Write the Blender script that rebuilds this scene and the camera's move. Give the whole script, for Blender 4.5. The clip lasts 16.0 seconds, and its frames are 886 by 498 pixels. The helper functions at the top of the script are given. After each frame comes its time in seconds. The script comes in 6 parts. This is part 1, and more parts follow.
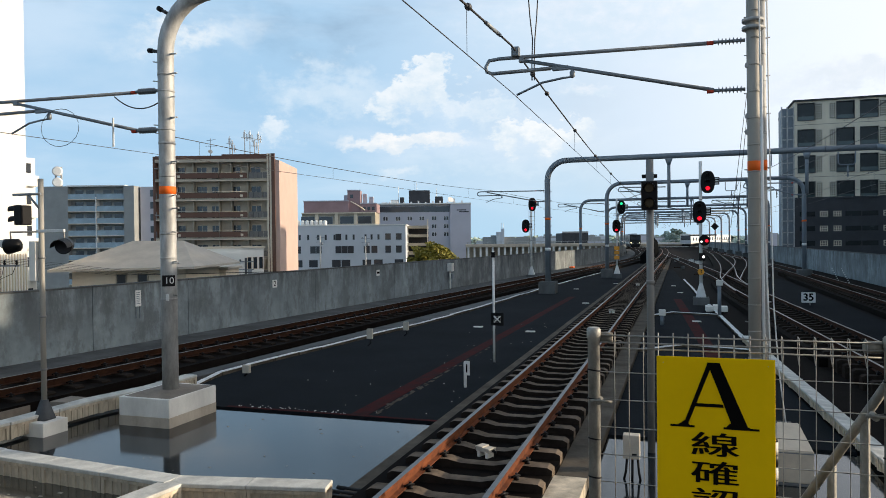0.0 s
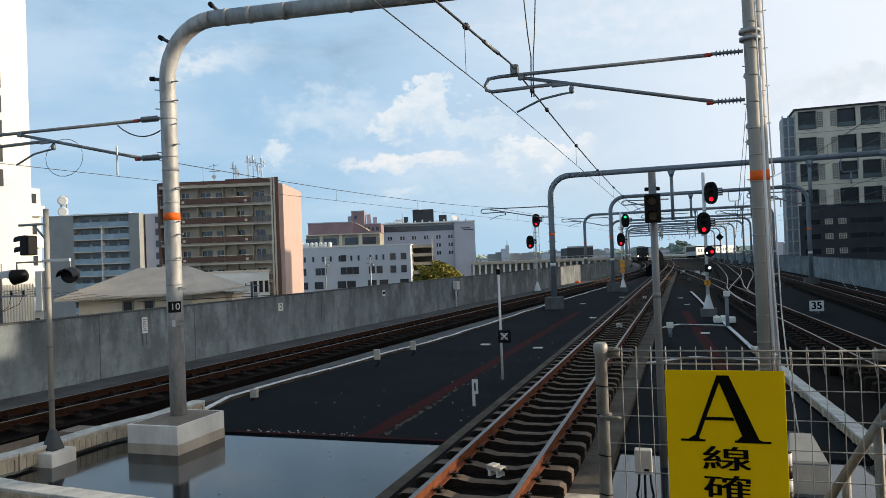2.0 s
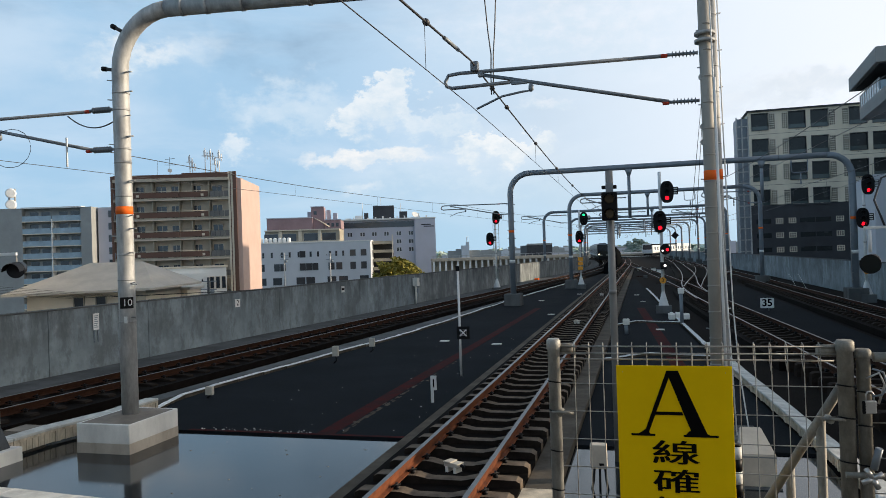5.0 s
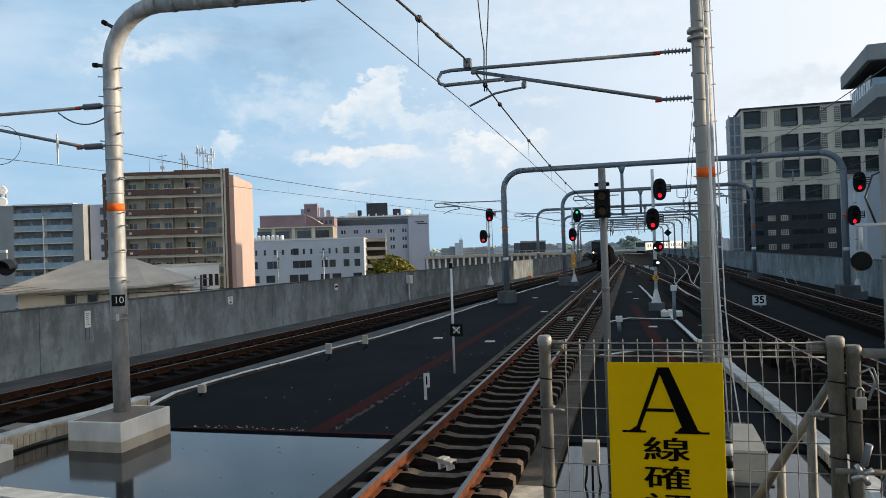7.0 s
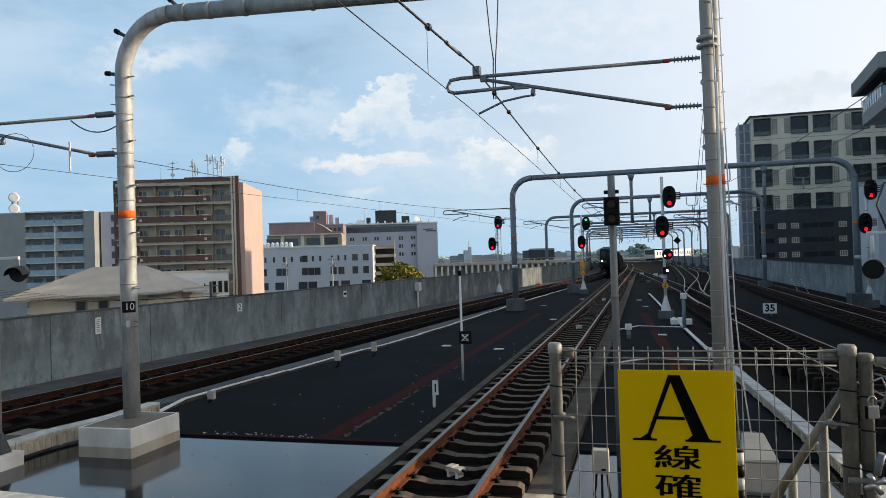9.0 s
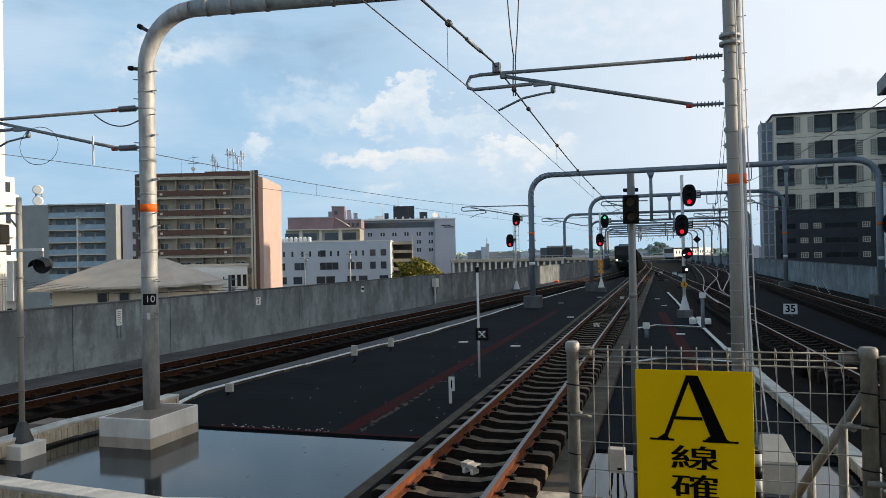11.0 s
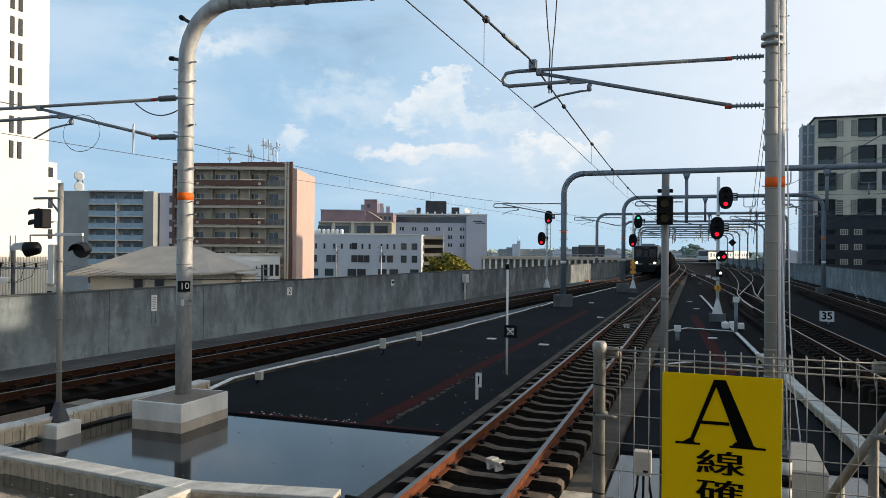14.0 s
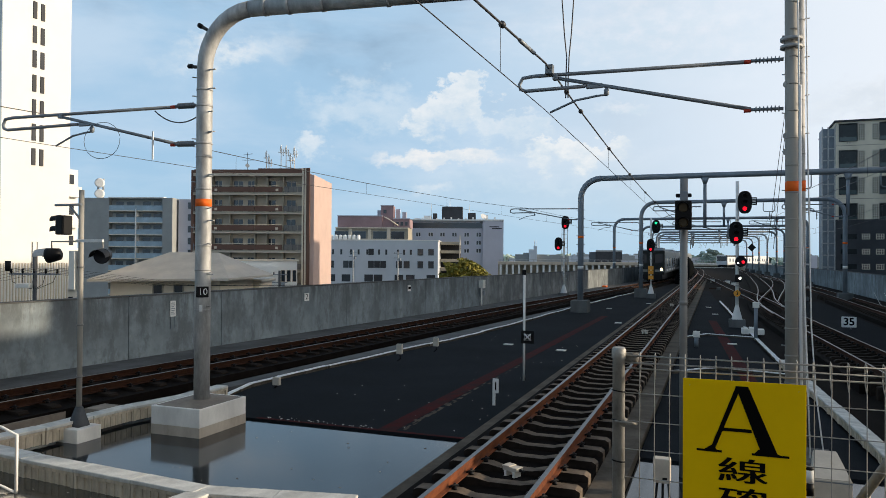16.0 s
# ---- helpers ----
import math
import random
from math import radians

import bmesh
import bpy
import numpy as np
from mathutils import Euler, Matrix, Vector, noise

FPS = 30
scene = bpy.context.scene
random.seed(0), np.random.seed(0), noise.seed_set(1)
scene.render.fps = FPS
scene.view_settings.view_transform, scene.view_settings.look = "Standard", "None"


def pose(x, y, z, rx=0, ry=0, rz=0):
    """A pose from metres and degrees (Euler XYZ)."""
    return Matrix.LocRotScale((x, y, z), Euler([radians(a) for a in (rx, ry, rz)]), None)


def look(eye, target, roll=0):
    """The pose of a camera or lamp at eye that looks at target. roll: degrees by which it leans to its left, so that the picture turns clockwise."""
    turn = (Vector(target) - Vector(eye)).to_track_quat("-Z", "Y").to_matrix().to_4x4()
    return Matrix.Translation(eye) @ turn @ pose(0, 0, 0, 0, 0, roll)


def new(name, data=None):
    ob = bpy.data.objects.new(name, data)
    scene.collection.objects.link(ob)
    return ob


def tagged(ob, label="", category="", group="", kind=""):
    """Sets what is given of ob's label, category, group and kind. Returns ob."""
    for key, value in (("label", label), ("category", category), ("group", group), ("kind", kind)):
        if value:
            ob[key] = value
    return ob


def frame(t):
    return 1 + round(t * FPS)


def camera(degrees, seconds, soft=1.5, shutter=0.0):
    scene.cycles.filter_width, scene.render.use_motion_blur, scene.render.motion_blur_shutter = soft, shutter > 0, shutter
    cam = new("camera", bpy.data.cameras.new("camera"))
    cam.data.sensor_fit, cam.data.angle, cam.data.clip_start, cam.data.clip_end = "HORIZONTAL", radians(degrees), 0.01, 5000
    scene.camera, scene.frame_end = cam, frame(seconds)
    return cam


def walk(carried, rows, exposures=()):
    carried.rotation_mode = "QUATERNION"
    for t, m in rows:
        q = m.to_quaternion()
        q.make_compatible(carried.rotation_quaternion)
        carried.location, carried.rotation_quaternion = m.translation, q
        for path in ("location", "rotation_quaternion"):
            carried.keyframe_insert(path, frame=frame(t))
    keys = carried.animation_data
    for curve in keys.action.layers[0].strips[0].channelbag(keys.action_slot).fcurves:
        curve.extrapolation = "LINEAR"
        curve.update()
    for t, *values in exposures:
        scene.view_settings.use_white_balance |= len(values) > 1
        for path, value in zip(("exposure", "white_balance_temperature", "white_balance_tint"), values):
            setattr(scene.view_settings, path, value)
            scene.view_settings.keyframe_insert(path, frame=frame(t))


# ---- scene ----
cam = camera(62.8, 16.0, soft=0.55)
PATH = [
    (0, (0.0, -0.003, 2.77), (-0.62, 1.898, 2.745), -0.6),
    (0.5, (0.01, 0.003, 2.77), (-0.622, 1.9, 2.758), -0.8),
    (1, (0.009, 0.005, 2.772), (-0.618, 1.904, 2.778), -1.3),
    (1.5, (0.006, 0.0, 2.772), (-0.619, 1.899, 2.794), -1.5),
    (2, (0.005, 0.003, 2.773), (-0.627, 1.901, 2.799), -2.2),
    (2.5, (0.009, -0.002, 2.773), (-0.624, 1.895, 2.808), -2.3),
    (3, (0.012, 0.007, 2.771), (-0.603, 1.91, 2.806), -2.3),
    (3.5, (0.015, 0.012, 2.77), (-0.577, 1.922, 2.802), -2.2),
    (4, (0.018, -0.004, 2.771), (-0.55, 1.914, 2.8), -2.0),
    (4.5, (0.02, 0.012, 2.77), (-0.523, 1.937, 2.79), -1.9),
    (7, (0.028, 0.039, 2.765), (-0.483, 1.973, 2.77), -1.9),
    (7.5, (0.029, 0.023, 2.768), (-0.479, 1.958, 2.784), -1.9),
    (8, (0.029, 0.019, 2.768), (-0.48, 1.952, 2.801), -1.9),
    (8.5, (0.026, 0.019, 2.766), (-0.497, 1.949, 2.797), -1.9),
    (9, (0.024, 0.027, 2.765), (-0.509, 1.954, 2.791), -1.8),
    (11.5, (0.023, 0.014, 2.769), (-0.574, 1.922, 2.784), -1.3),
    (12, (0.023, 0.013, 2.767), (-0.599, 1.914, 2.781), -1.5),
    (12.5, (0.017, 0.002, 2.767), (-0.641, 1.891, 2.771), -0.8),
    (13, (0.021, 0.032, 2.772), (-0.684, 1.904, 2.749), -0.4),
    (13.5, (0.03, 0.002, 2.771), (-0.673, 1.874, 2.756), 0.1),
    (14, (0.032, 0.003, 2.77), (-0.629, 1.89, 2.775), 0.5),
    (14.5, (0.03, 0.012, 2.767), (-0.602, 1.91, 2.78), 0.9),
    (15, (0.03, 0.008, 2.767), (-0.619, 1.9, 2.781), 0.8),
    (15.5, (0.026, 0.021, 2.764), (-0.647, 1.904, 2.78), 0.4),
    (16, (0.025, 0.013, 2.768), (-0.679, 1.885, 2.788), 0.4),
]
walk(cam, [(t, look(eye, goal, roll)) for t, eye, goal, roll in PATH], [(0, -0.03), (0.5, 0.02), (1.2, -0.07), (2.5, -0.14), (4.5, -0.1), (7, -0.11), (9, -0.14), (12.3, -0.12), (13.0, 0.02), (13.8, -0.1), (16, -0.18)])

# ---- world, sun, exposure ----
SUN = Vector((0.94, 0.33, 0.213)).normalized()
scene.view_settings.exposure = 0.0
world = bpy.data.worlds.new("sky")
scene.world = world
world.use_nodes = True
wn, wl = world.node_tree.nodes, world.node_tree.links
bg = wn["Background"]
bg.inputs[1].default_value = 0.1
sky = wn.new("ShaderNodeTexSky")
sky.sky_type, sky.sun_disc = "NISHITA", False
sky.sun_elevation, sky.sun_rotation = radians(14), math.atan2(SUN.x, SUN.y)
sky.air_density, sky.dust_density, sky.ozone_density = 1.0, 0.5, 3.0


def sky_node(kind, **values):
    node = wn.new(kind)
    for key, value in values.items():
        node.inputs[key].default_value = value
    return node


coord = wn.new("ShaderNodeTexCoord")
split = wn.new("ShaderNodeSeparateXYZ")
wl.new(coord.outputs["Generated"], split.inputs[0])


def sky_noise(stretch, offset, **values):
    lift = wn.new("ShaderNodeMapping")
    lift.inputs["Location"].default_value, lift.inputs["Scale"].default_value = offset, (1, 1, stretch)
    wl.new(coord.outputs["Generated"], lift.inputs[0])
    node = sky_node("ShaderNodeTexNoise", **values)
    wl.new(lift.outputs[0], node.inputs["Vector"])
    return node


wisp = sky_noise(3.2, (1.3, 2.2, 0.4), Scale=2.6, Detail=8.0, Roughness=0.55, Distortion=0.4)
veil = sky_noise(2.0, (5.1, 0.7, 0.25), Scale=1.6, Detail=6.0, Roughness=0.6, Distortion=0.8)
puffs = sky_noise(1.3, (3.1, 0.75, 0.3), Scale=15.0, Detail=9.0, Roughness=0.58)
folds = sky_noise(1.6, (0.4, 1.9, 2.2), Scale=42.0, Detail=7.0, Roughness=0.6)


def ramp_between(socket, low, high, top):
    node = wn.new("ShaderNodeMapRange")
    node.interpolation_type = "SMOOTHSTEP"
    node.inputs[1].default_value, node.inputs[2].default_value, node.inputs[4].default_value = low, high, top
    wl.new(socket, node.inputs[0])
    return node.outputs[0]


def sky_mix(fac, a, b):
    node = wn.new("ShaderNodeMix")
    node.data_type = "RGBA"
    wl.new(fac, node.inputs[0])
    wl.new(a, node.inputs[6])
    if isinstance(b, tuple):
        node.inputs[7].default_value = b
    else:
        wl.new(b, node.inputs[7])
    return node.outputs[2]


near_sun = wn.new("ShaderNodeVectorMath")
near_sun.operation = "DOT_PRODUCT"
near_sun.inputs[1].default_value = SUN
wl.new(coord.outputs["Generated"], near_sun.inputs[0])
veiled = sky_mix(ramp_between(veil.outputs[0], 0.03, 0.48, 0.9), sky.outputs[0], (4.5, 7.0, 9.5, 1))
streaked = sky_mix(ramp_between(wisp.outputs[0], 0.45, 0.70, 0.5), veiled, (7.8, 9.0, 10.3, 1))
bright = sky_mix(ramp_between(near_sun.outputs["Value"], -0.2, 0.72, 0.95), streaked, (10.4, 10.8, 11.4, 1))
hazed = sky_mix(ramp_between(split.outputs["Z"], 0.13, 0.0, 0.75), bright, (4.6, 7.1, 9.1, 1))


def sky_math(kind, a, b, c=None):
    node = wn.new("ShaderNodeMath")
    node.operation = kind
    for k, v in enumerate((a, b) if c is None else (a, b, c)):
        if isinstance(v, (int, float)):
            node.inputs[k].default_value = v
        else:
            wl.new(v, node.inputs[k])
    return node.outputs[0]


def sky_dot(socket, direction):
    node = wn.new("ShaderNodeVectorMath")
    node.operation = "DOT_PRODUCT"
    node.inputs[1].default_value = direction
    wl.new(socket, node.inputs[0])
    return node.outputs["Value"]


# the view direction, pushed about by two sizes of billows
push = wn.new("ShaderNodeMix")
push.data_type, push.blend_type = "RGBA", "MIX"
push.inputs[0].default_value = 0.35
wl.new(puffs.outputs["Color"], push.inputs[6])
wl.new(folds.outputs["Color"], push.inputs[7])


def cloud(under, azimuth, height, wide, tall, soft, ragged, amount, lit, shade, flat=-9.0, tilt=0.0):
    """One bank of cloud, in degrees: soft edge, ragged outline, lit upper side, greyer belly."""
    a, e, t = radians(azimuth), radians(height), radians(tilt)
    centre = Vector((math.sin(a) * math.cos(e), math.cos(a) * math.cos(e), math.sin(e)))
    side = Vector((math.cos(a), -math.sin(a), 0))
    rise = side.cross(centre)
    side, rise = side * math.cos(t) + rise * math.sin(t), rise * math.cos(t) - side * math.sin(t)
    moved = wn.new("ShaderNodeVectorMath")
    moved.operation = "MULTIPLY_ADD"
    wl.new(push.outputs[2], moved.inputs[0])
    moved.inputs[1].default_value = [radians(ragged) * 2] * 3
    wl.new(coord.outputs["Generated"], moved.inputs[2])
    mid = radians(ragged)
    off = Vector((mid, mid, mid))
    u = sky_math("MULTIPLY_ADD", sky_dot(moved.outputs[0], side / radians(wide)), 1.0, -off.dot(side) / radians(wide))
    v = sky_math("MULTIPLY_ADD", sky_dot(moved.outputs[0], rise / radians(tall)), 1.0, -off.dot(rise) / radians(tall))
    r = sky_math("SQRT", sky_math("MULTIPLY_ADD", u, u, sky_math("MULTIPLY", v, v)), 0.0)
    mask = sky_math("MULTIPLY", ramp_between(r, 1.0, 1.0 - soft, amount), ramp_between(sky_dot(coord.outputs["Generated"], centre), 0.3, 0.5, 1.0))
    mask = sky_math("MULTIPLY", mask, ramp_between(v, flat - 0.35, flat + 0.35, 1.0))
    glowing = sky_math("MULTIPLY_ADD", folds.outputs[0], 2.2, sky_math("MULTIPLY_ADD", v, 0.45, -0.75))
    tone = wn.new("ShaderNodeMix")
    tone.data_type = "RGBA"
    tone.inputs[6].default_value, tone.inputs[7].default_value = (*shade, 1), (*lit, 1)
    wl.new(ramp_between(glowing, 0.0, 1.0, 1.0), tone.inputs[0])
    return sky_mix(mask, under, tone.outputs[2])


WARM_WHITE, COOL, GREYED = (9.9, 10.2, 10.4), (7.2, 8.6, 9.8), (5.9, 7.7, 9.2)
banked = hazed
for row in ((-6, 16.5, 15, 5.5, 1.0, 6.0, 0.55, (9.6, 9.9, 10.6), COOL),
            (-14, 5.2, 16, 2.6, 1.0, 4.0, 0.5, (7.4, 8.8, 9.8), GREYED),
            (-37.5, 15.0, 6.5, 1.7, 0.95, 5.0, 0.8, WARM_WHITE, COOL, -9.0, 12),
            (-27.0, 11.4, 6.5, 2.8, 0.8, 6.0, 0.6, (8.6, 9.5, 10.3), COOL),
            (-19.8, 10.9, 4.2, 3.3, 0.25, 7.0, 0.9, (9.4, 9.9, 10.3), (7.5, 8.7, 9.7), -0.4),
            (-15.2, 9.4, 3.2, 1.9, 0.4, 6.0, 0.65, (8.9, 9.6, 10.2), COOL, -0.4),
            (-10.2, 7.9, 3.7, 1.6, 0.3, 5.5, 0.95, WARM_WHITE, (7.8, 8.9, 9.8), -0.4),
            (-21.0, 7.6, 6.8, 0.75, 0.5, 2.6, 0.95, (10.2, 10.2, 10.2), (8.0, 8.9, 9.7)),
            (-31.0, 8.6, 1.6, 1.1, 0.6, 4.0, 0.75, (9.2, 9.8, 10.3), COOL),
            (-21.5, 5.0, 2.6, 0.6, 0.8, 2.5, 0.7, (9.2, 9.7, 10.1), COOL),
            (-6.8, 11.3, 2.8, 0.7, 0.8, 3.5, 0.6, (9.7, 10.0, 10.5), COOL),
            (11, 10.6, 8.0, 1.6, 0.8, 4.5, 0.6, (8.8, 9.3, 9.9), (7.6, 8.4, 9.2)),
            (60, 22, 14, 6, 0.8, 3.0, 0.7, WARM_WHITE, COOL), (-85, 20, 16, 6, 0.8, 3.0, 0.7, WARM_WHITE, COOL),
            (130, 18, 18, 6, 0.7, 3.0, 0.7, WARM_WHITE, COOL), (-150, 24, 18, 7, 0.7, 3.0, 0.7, WARM_WHITE, COOL)):
    banked = cloud(banked, *row)
# the clouds thin out into clear blue overhead; a warm glow surrounds the low sun
overhead = sky_mix(ramp_between(split.outputs["Z"], 0.36, 0.75, 0.75), banked, sky.outputs[0])
cloudy = sky_mix(ramp_between(near_sun.outputs["Value"], 0.80, 1.0, 0.9), overhead, (24.0, 21.5, 18.0, 1))
wl.new(cloudy, bg.inputs[0])

sun = new("sun", bpy.data.lights.new("sun", "SUN"))
sun.data.energy, sun.data.angle, sun.data.color = 5.0, radians(0.6), (1.0, 0.83, 0.62)
sun.matrix_world = look(SUN * 100, (0, 0, 0))


# ---- materials ----
def mat(name, color, rough=0.7, metal=0.0, var=0.25, scale=2.0, bump=0.15, fine=60.0, streak=1.0, other=None, spec=None):
    """A surface with broad stains and fine grain; streak stretches the stains along z."""
    m = bpy.data.materials.new(name)
    m.use_nodes = True
    n, l = m.node_tree.nodes, m.node_tree.links
    b = n["Principled BSDF"]
    b.inputs["Metallic"].default_value = metal
    b.inputs["Specular IOR Level"].default_value = (0.5 if rough < 0.6 else 0.2) if spec is None else spec
    tc = n.new("ShaderNodeTexCoord")
    mp = n.new("ShaderNodeMapping")
    mp.inputs["Scale"].default_value = (1, 1, 1 / streak)
    l.new(tc.outputs["Object"], mp.inputs[0])
    big = n.new("ShaderNodeTexNoise")
    big.inputs["Scale"].default_value, big.inputs["Detail"].default_value = scale, 8
    big.inputs["Roughness"].default_value = 0.65
    l.new(mp.outputs[0], big.inputs["Vector"])
    small = n.new("ShaderNodeTexNoise")
    small.inputs["Scale"].default_value, small.inputs["Detail"].default_value = fine, 4
    l.new(tc.outputs["Object"], small.inputs["Vector"])
    info = n.new("ShaderNodeObjectInfo")
    mr = n.new("ShaderNodeMapRange")
    mr.inputs[1].default_value, mr.inputs[2].default_value = 0.3, 0.7
    l.new(big.outputs[0], mr.inputs[0])
    mix = n.new("ShaderNodeMix")
    mix.data_type = "RGBA"
    dark = other or tuple(c * (1 - var) for c in color)
    light = color if other else tuple(min(1, c * (1 + var * 0.6)) for c in color)
    mix.inputs[6].default_value, mix.inputs[7].default_value = (*dark, 1), (*light, 1)
    l.new(mr.outputs[0], mix.inputs[0])
    hsv = n.new("ShaderNodeHueSaturation")
    val = n.new("ShaderNodeMath")
    val.operation = "MULTIPLY_ADD"
    val.inputs[1].default_value, val.inputs[2].default_value = var * 0.5, 1 - var * 0.25
    l.new(small.outputs[0], val.inputs[0])
    val2 = n.new("ShaderNodeMath")
    val2.operation = "MULTIPLY_ADD"
    val2.inputs[1].default_value = var * 0.3
    l.new(info.outputs["Random"], val2.inputs[0])
    l.new(val.outputs[0], val2.inputs[2])
    l.new(val2.outputs[0], hsv.inputs["Value"])
    l.new(mix.outputs[2], hsv.inputs["Color"])
    l.new(hsv.outputs[0], b.inputs["Base Color"])
    rr = n.new("ShaderNodeMapRange")
    rr.inputs[3].default_value, rr.inputs[4].default_value = max(0.02, rough - 0.12), min(1, rough + 0.12)
    l.new(big.outputs[0], rr.inputs[0])
    l.new(rr.outputs[0], b.inputs["Roughness"])
    if bump:
        bp = n.new("ShaderNodeBump")
        bp.inputs["Strength"].default_value, bp.inputs["Distance"].default_value = bump, 0.01
        l.new(small.outputs[0], bp.inputs["Height"])
        l.new(bp.outputs[0], b.inputs["Normal"])
    return m


def glow(name, color, strength):
    m = bpy.data.materials.new(name)
    m.use_nodes = True
    b = m.node_tree.nodes["Principled BSDF"]
    b.inputs["Base Color"].default_value = (*[c * 0.5 for c in color], 1)
    b.inputs["Emission Color"].default_value = (*color, 1)
    b.inputs["Emission Strength"].default_value = strength
    return m


CONCRETE = mat("weathered concrete", (0.115, 0.12, 0.12), 0.85, var=0.5, scale=0.8, bump=0.3, fine=18.0, streak=2.5, spec=0.1)
WALLCON = mat("stained parapet concrete", (0.325, 0.385, 0.41), 0.85, var=0.45, scale=0.7, bump=0.4, fine=7.0, streak=1.3, other=(0.17, 0.20, 0.215))
PALECON = mat("pale painted concrete", (0.83, 0.81, 0.75), 0.75, var=0.25, scale=1.5, streak=2.0)
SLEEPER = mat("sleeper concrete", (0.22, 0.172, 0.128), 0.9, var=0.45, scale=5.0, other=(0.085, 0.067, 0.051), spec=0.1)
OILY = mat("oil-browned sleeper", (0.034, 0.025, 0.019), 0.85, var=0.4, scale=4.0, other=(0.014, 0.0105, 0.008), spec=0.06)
# oily flank colour, taken down near black to hold the shade between sleepers
FLANKSHADE = mat("oily sleeper flank, blackened for shade", (0.028, 0.022, 0.018), 0.9, var=0.5, scale=5.0, spec=0.05)
DARKRUST = mat("dark rusted rail flank", (0.055, 0.024, 0.013), 0.85, var=0.4, scale=5.0, other=(0.024, 0.011, 0.007), spec=0.1)
BED = mat("brown track bed concrete", (0.013, 0.0105, 0.009), 0.9, var=0.5, scale=1.2, other=(0.005, 0.004, 0.0035), spec=0.04)
DECKMAT = mat("dark deck coating", (0.0195, 0.0235, 0.0275), 0.9, var=0.8, scale=0.35, bump=0.35, fine=45, spec=0.03, other=(0.0095, 0.0115, 0.0138))
REDPAINT = mat("worn red paint", (0.075, 0.010, 0.010), 0.85, var=0.5, scale=3.0, other=(0.022, 0.010, 0.010), spec=0.05)
RUST = mat("rusty rail flank", (0.20, 0.062, 0.022), 0.8, var=0.4, scale=5.0, other=(0.06, 0.02, 0.01), bump=0.3)
STEEL = mat("polished rail head", (0.19, 0.187, 0.185), 0.45, 1.0, var=0.35, scale=8.0, bump=0.03)
GALV = mat("galvanised steel", (0.43, 0.435, 0.43), 0.6, 0.3, var=0.45, scale=6.0, bump=0.1, fine=90.0, streak=3.0)
PIPEGREY = mat("grey-blue painted steel", (0.20, 0.235, 0.27), 0.5, 0.2, var=0.2, scale=2.0, bump=0.05, streak=3.0)
BEIGE = mat("beige-grey pole coating", (0.36, 0.345, 0.31), 0.6, 0.1, var=0.2, scale=2.0, bump=0.08, streak=3.0)
WIREMAT = mat("dark cable", (0.06, 0.06, 0.065), 0.5, 0.5, var=0.2, bump=0)
ARMMAT = mat("dull arm steel", (0.22, 0.245, 0.27), 0.5, 0.3, var=0.25, bump=0.03)
BLACK = mat("black enamel", (0.006, 0.006, 0.007), 0.5, var=0.2, bump=0.03, spec=0.2)
DARKGLASS = mat("dark window glass", (0.03, 0.035, 0.045), 0.12, var=0.3, scale=0.4, bump=0, spec=0.8)
ORANGE = mat("orange band paint", (0.88, 0.155, 0.02), 0.6, var=0.2, bump=0.03)
YELLOW = mat("yellow sign board", (0.98, 0.62, 0.002), 0.6, var=0.06, scale=3.0, bump=0.02, spec=0.08)
AMBER = mat("amber number plate", (0.75, 0.33, 0.03), 0.5, var=0.2, bump=0.03)
WHITEPAINT = mat("white paint", (0.78, 0.78, 0.76), 0.55, var=0.12, scale=2.0, bump=0.05)
CAPMORTAR = mat("brown mortar", (0.26, 0.22, 0.18), 0.85, var=0.3, scale=3.0)
DAMP = mat("damp concrete", (0.62, 0.55, 0.455), 0.6, var=0.35, scale=3.0, streak=2.0, other=(0.40, 0.34, 0.27))
TROUGH = mat("pale trough cover", (0.64, 0.63, 0.58), 0.75, var=0.4, scale=2.5, streak=2.0)
TROUGHSIDE = mat("cream trough side", (0.60, 0.52, 0.40), 0.8, var=0.5, scale=4.0, streak=3.0)
INK = mat("black lettering", (0.006, 0.006, 0.006), 0.9, var=0.1, bump=0, spec=0.02)
WATER = mat("standing water", (0.016, 0.021, 0.024), 0.05, var=0.3, scale=1.5, bump=0.01, fine=4.0, spec=0.38)
FENCEGALV = mat("dull weathered fence zinc", (0.27, 0.255, 0.22), 0.6, 0.25, var=0.6, scale=14.0, bump=0.25, fine=140.0, streak=2.0)
ZINCLIGHT = mat("bright flecked zinc", (0.36, 0.35, 0.32), 0.55, 0.3, var=0.5, scale=18.0, bump=0.2, fine=140.0, streak=2.0)
DARKSTEEL = mat("dark base steel", (0.085, 0.09, 0.095), 0.6, 0.2, var=0.3, scale=5.0)
MURKY = mat("murky shallow water", (0.075, 0.066, 0.05), 0.05, var=0.5, scale=1.2, bump=0.006, fine=5.0, spec=0.6)
BOXCREAM = mat("cream box enamel", (0.56, 0.51, 0.43), 0.6, var=0.2, scale=3.0, bump=0.04)
ENDRED = mat("red sleeve", (0.5, 0.06, 0.03), 0.6, bump=0.03)
# near-black: the shade inside openings is put into this colour
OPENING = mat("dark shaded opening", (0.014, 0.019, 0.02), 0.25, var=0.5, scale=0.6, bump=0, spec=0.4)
BROWNB = mat("brown balcony cladding", (0.15, 0.085, 0.065), 0.7, var=0.15, scale=0.5)
TAN = mat("beige balcony wall", (0.52, 0.45, 0.36), 0.8, var=0.2, scale=0.4)
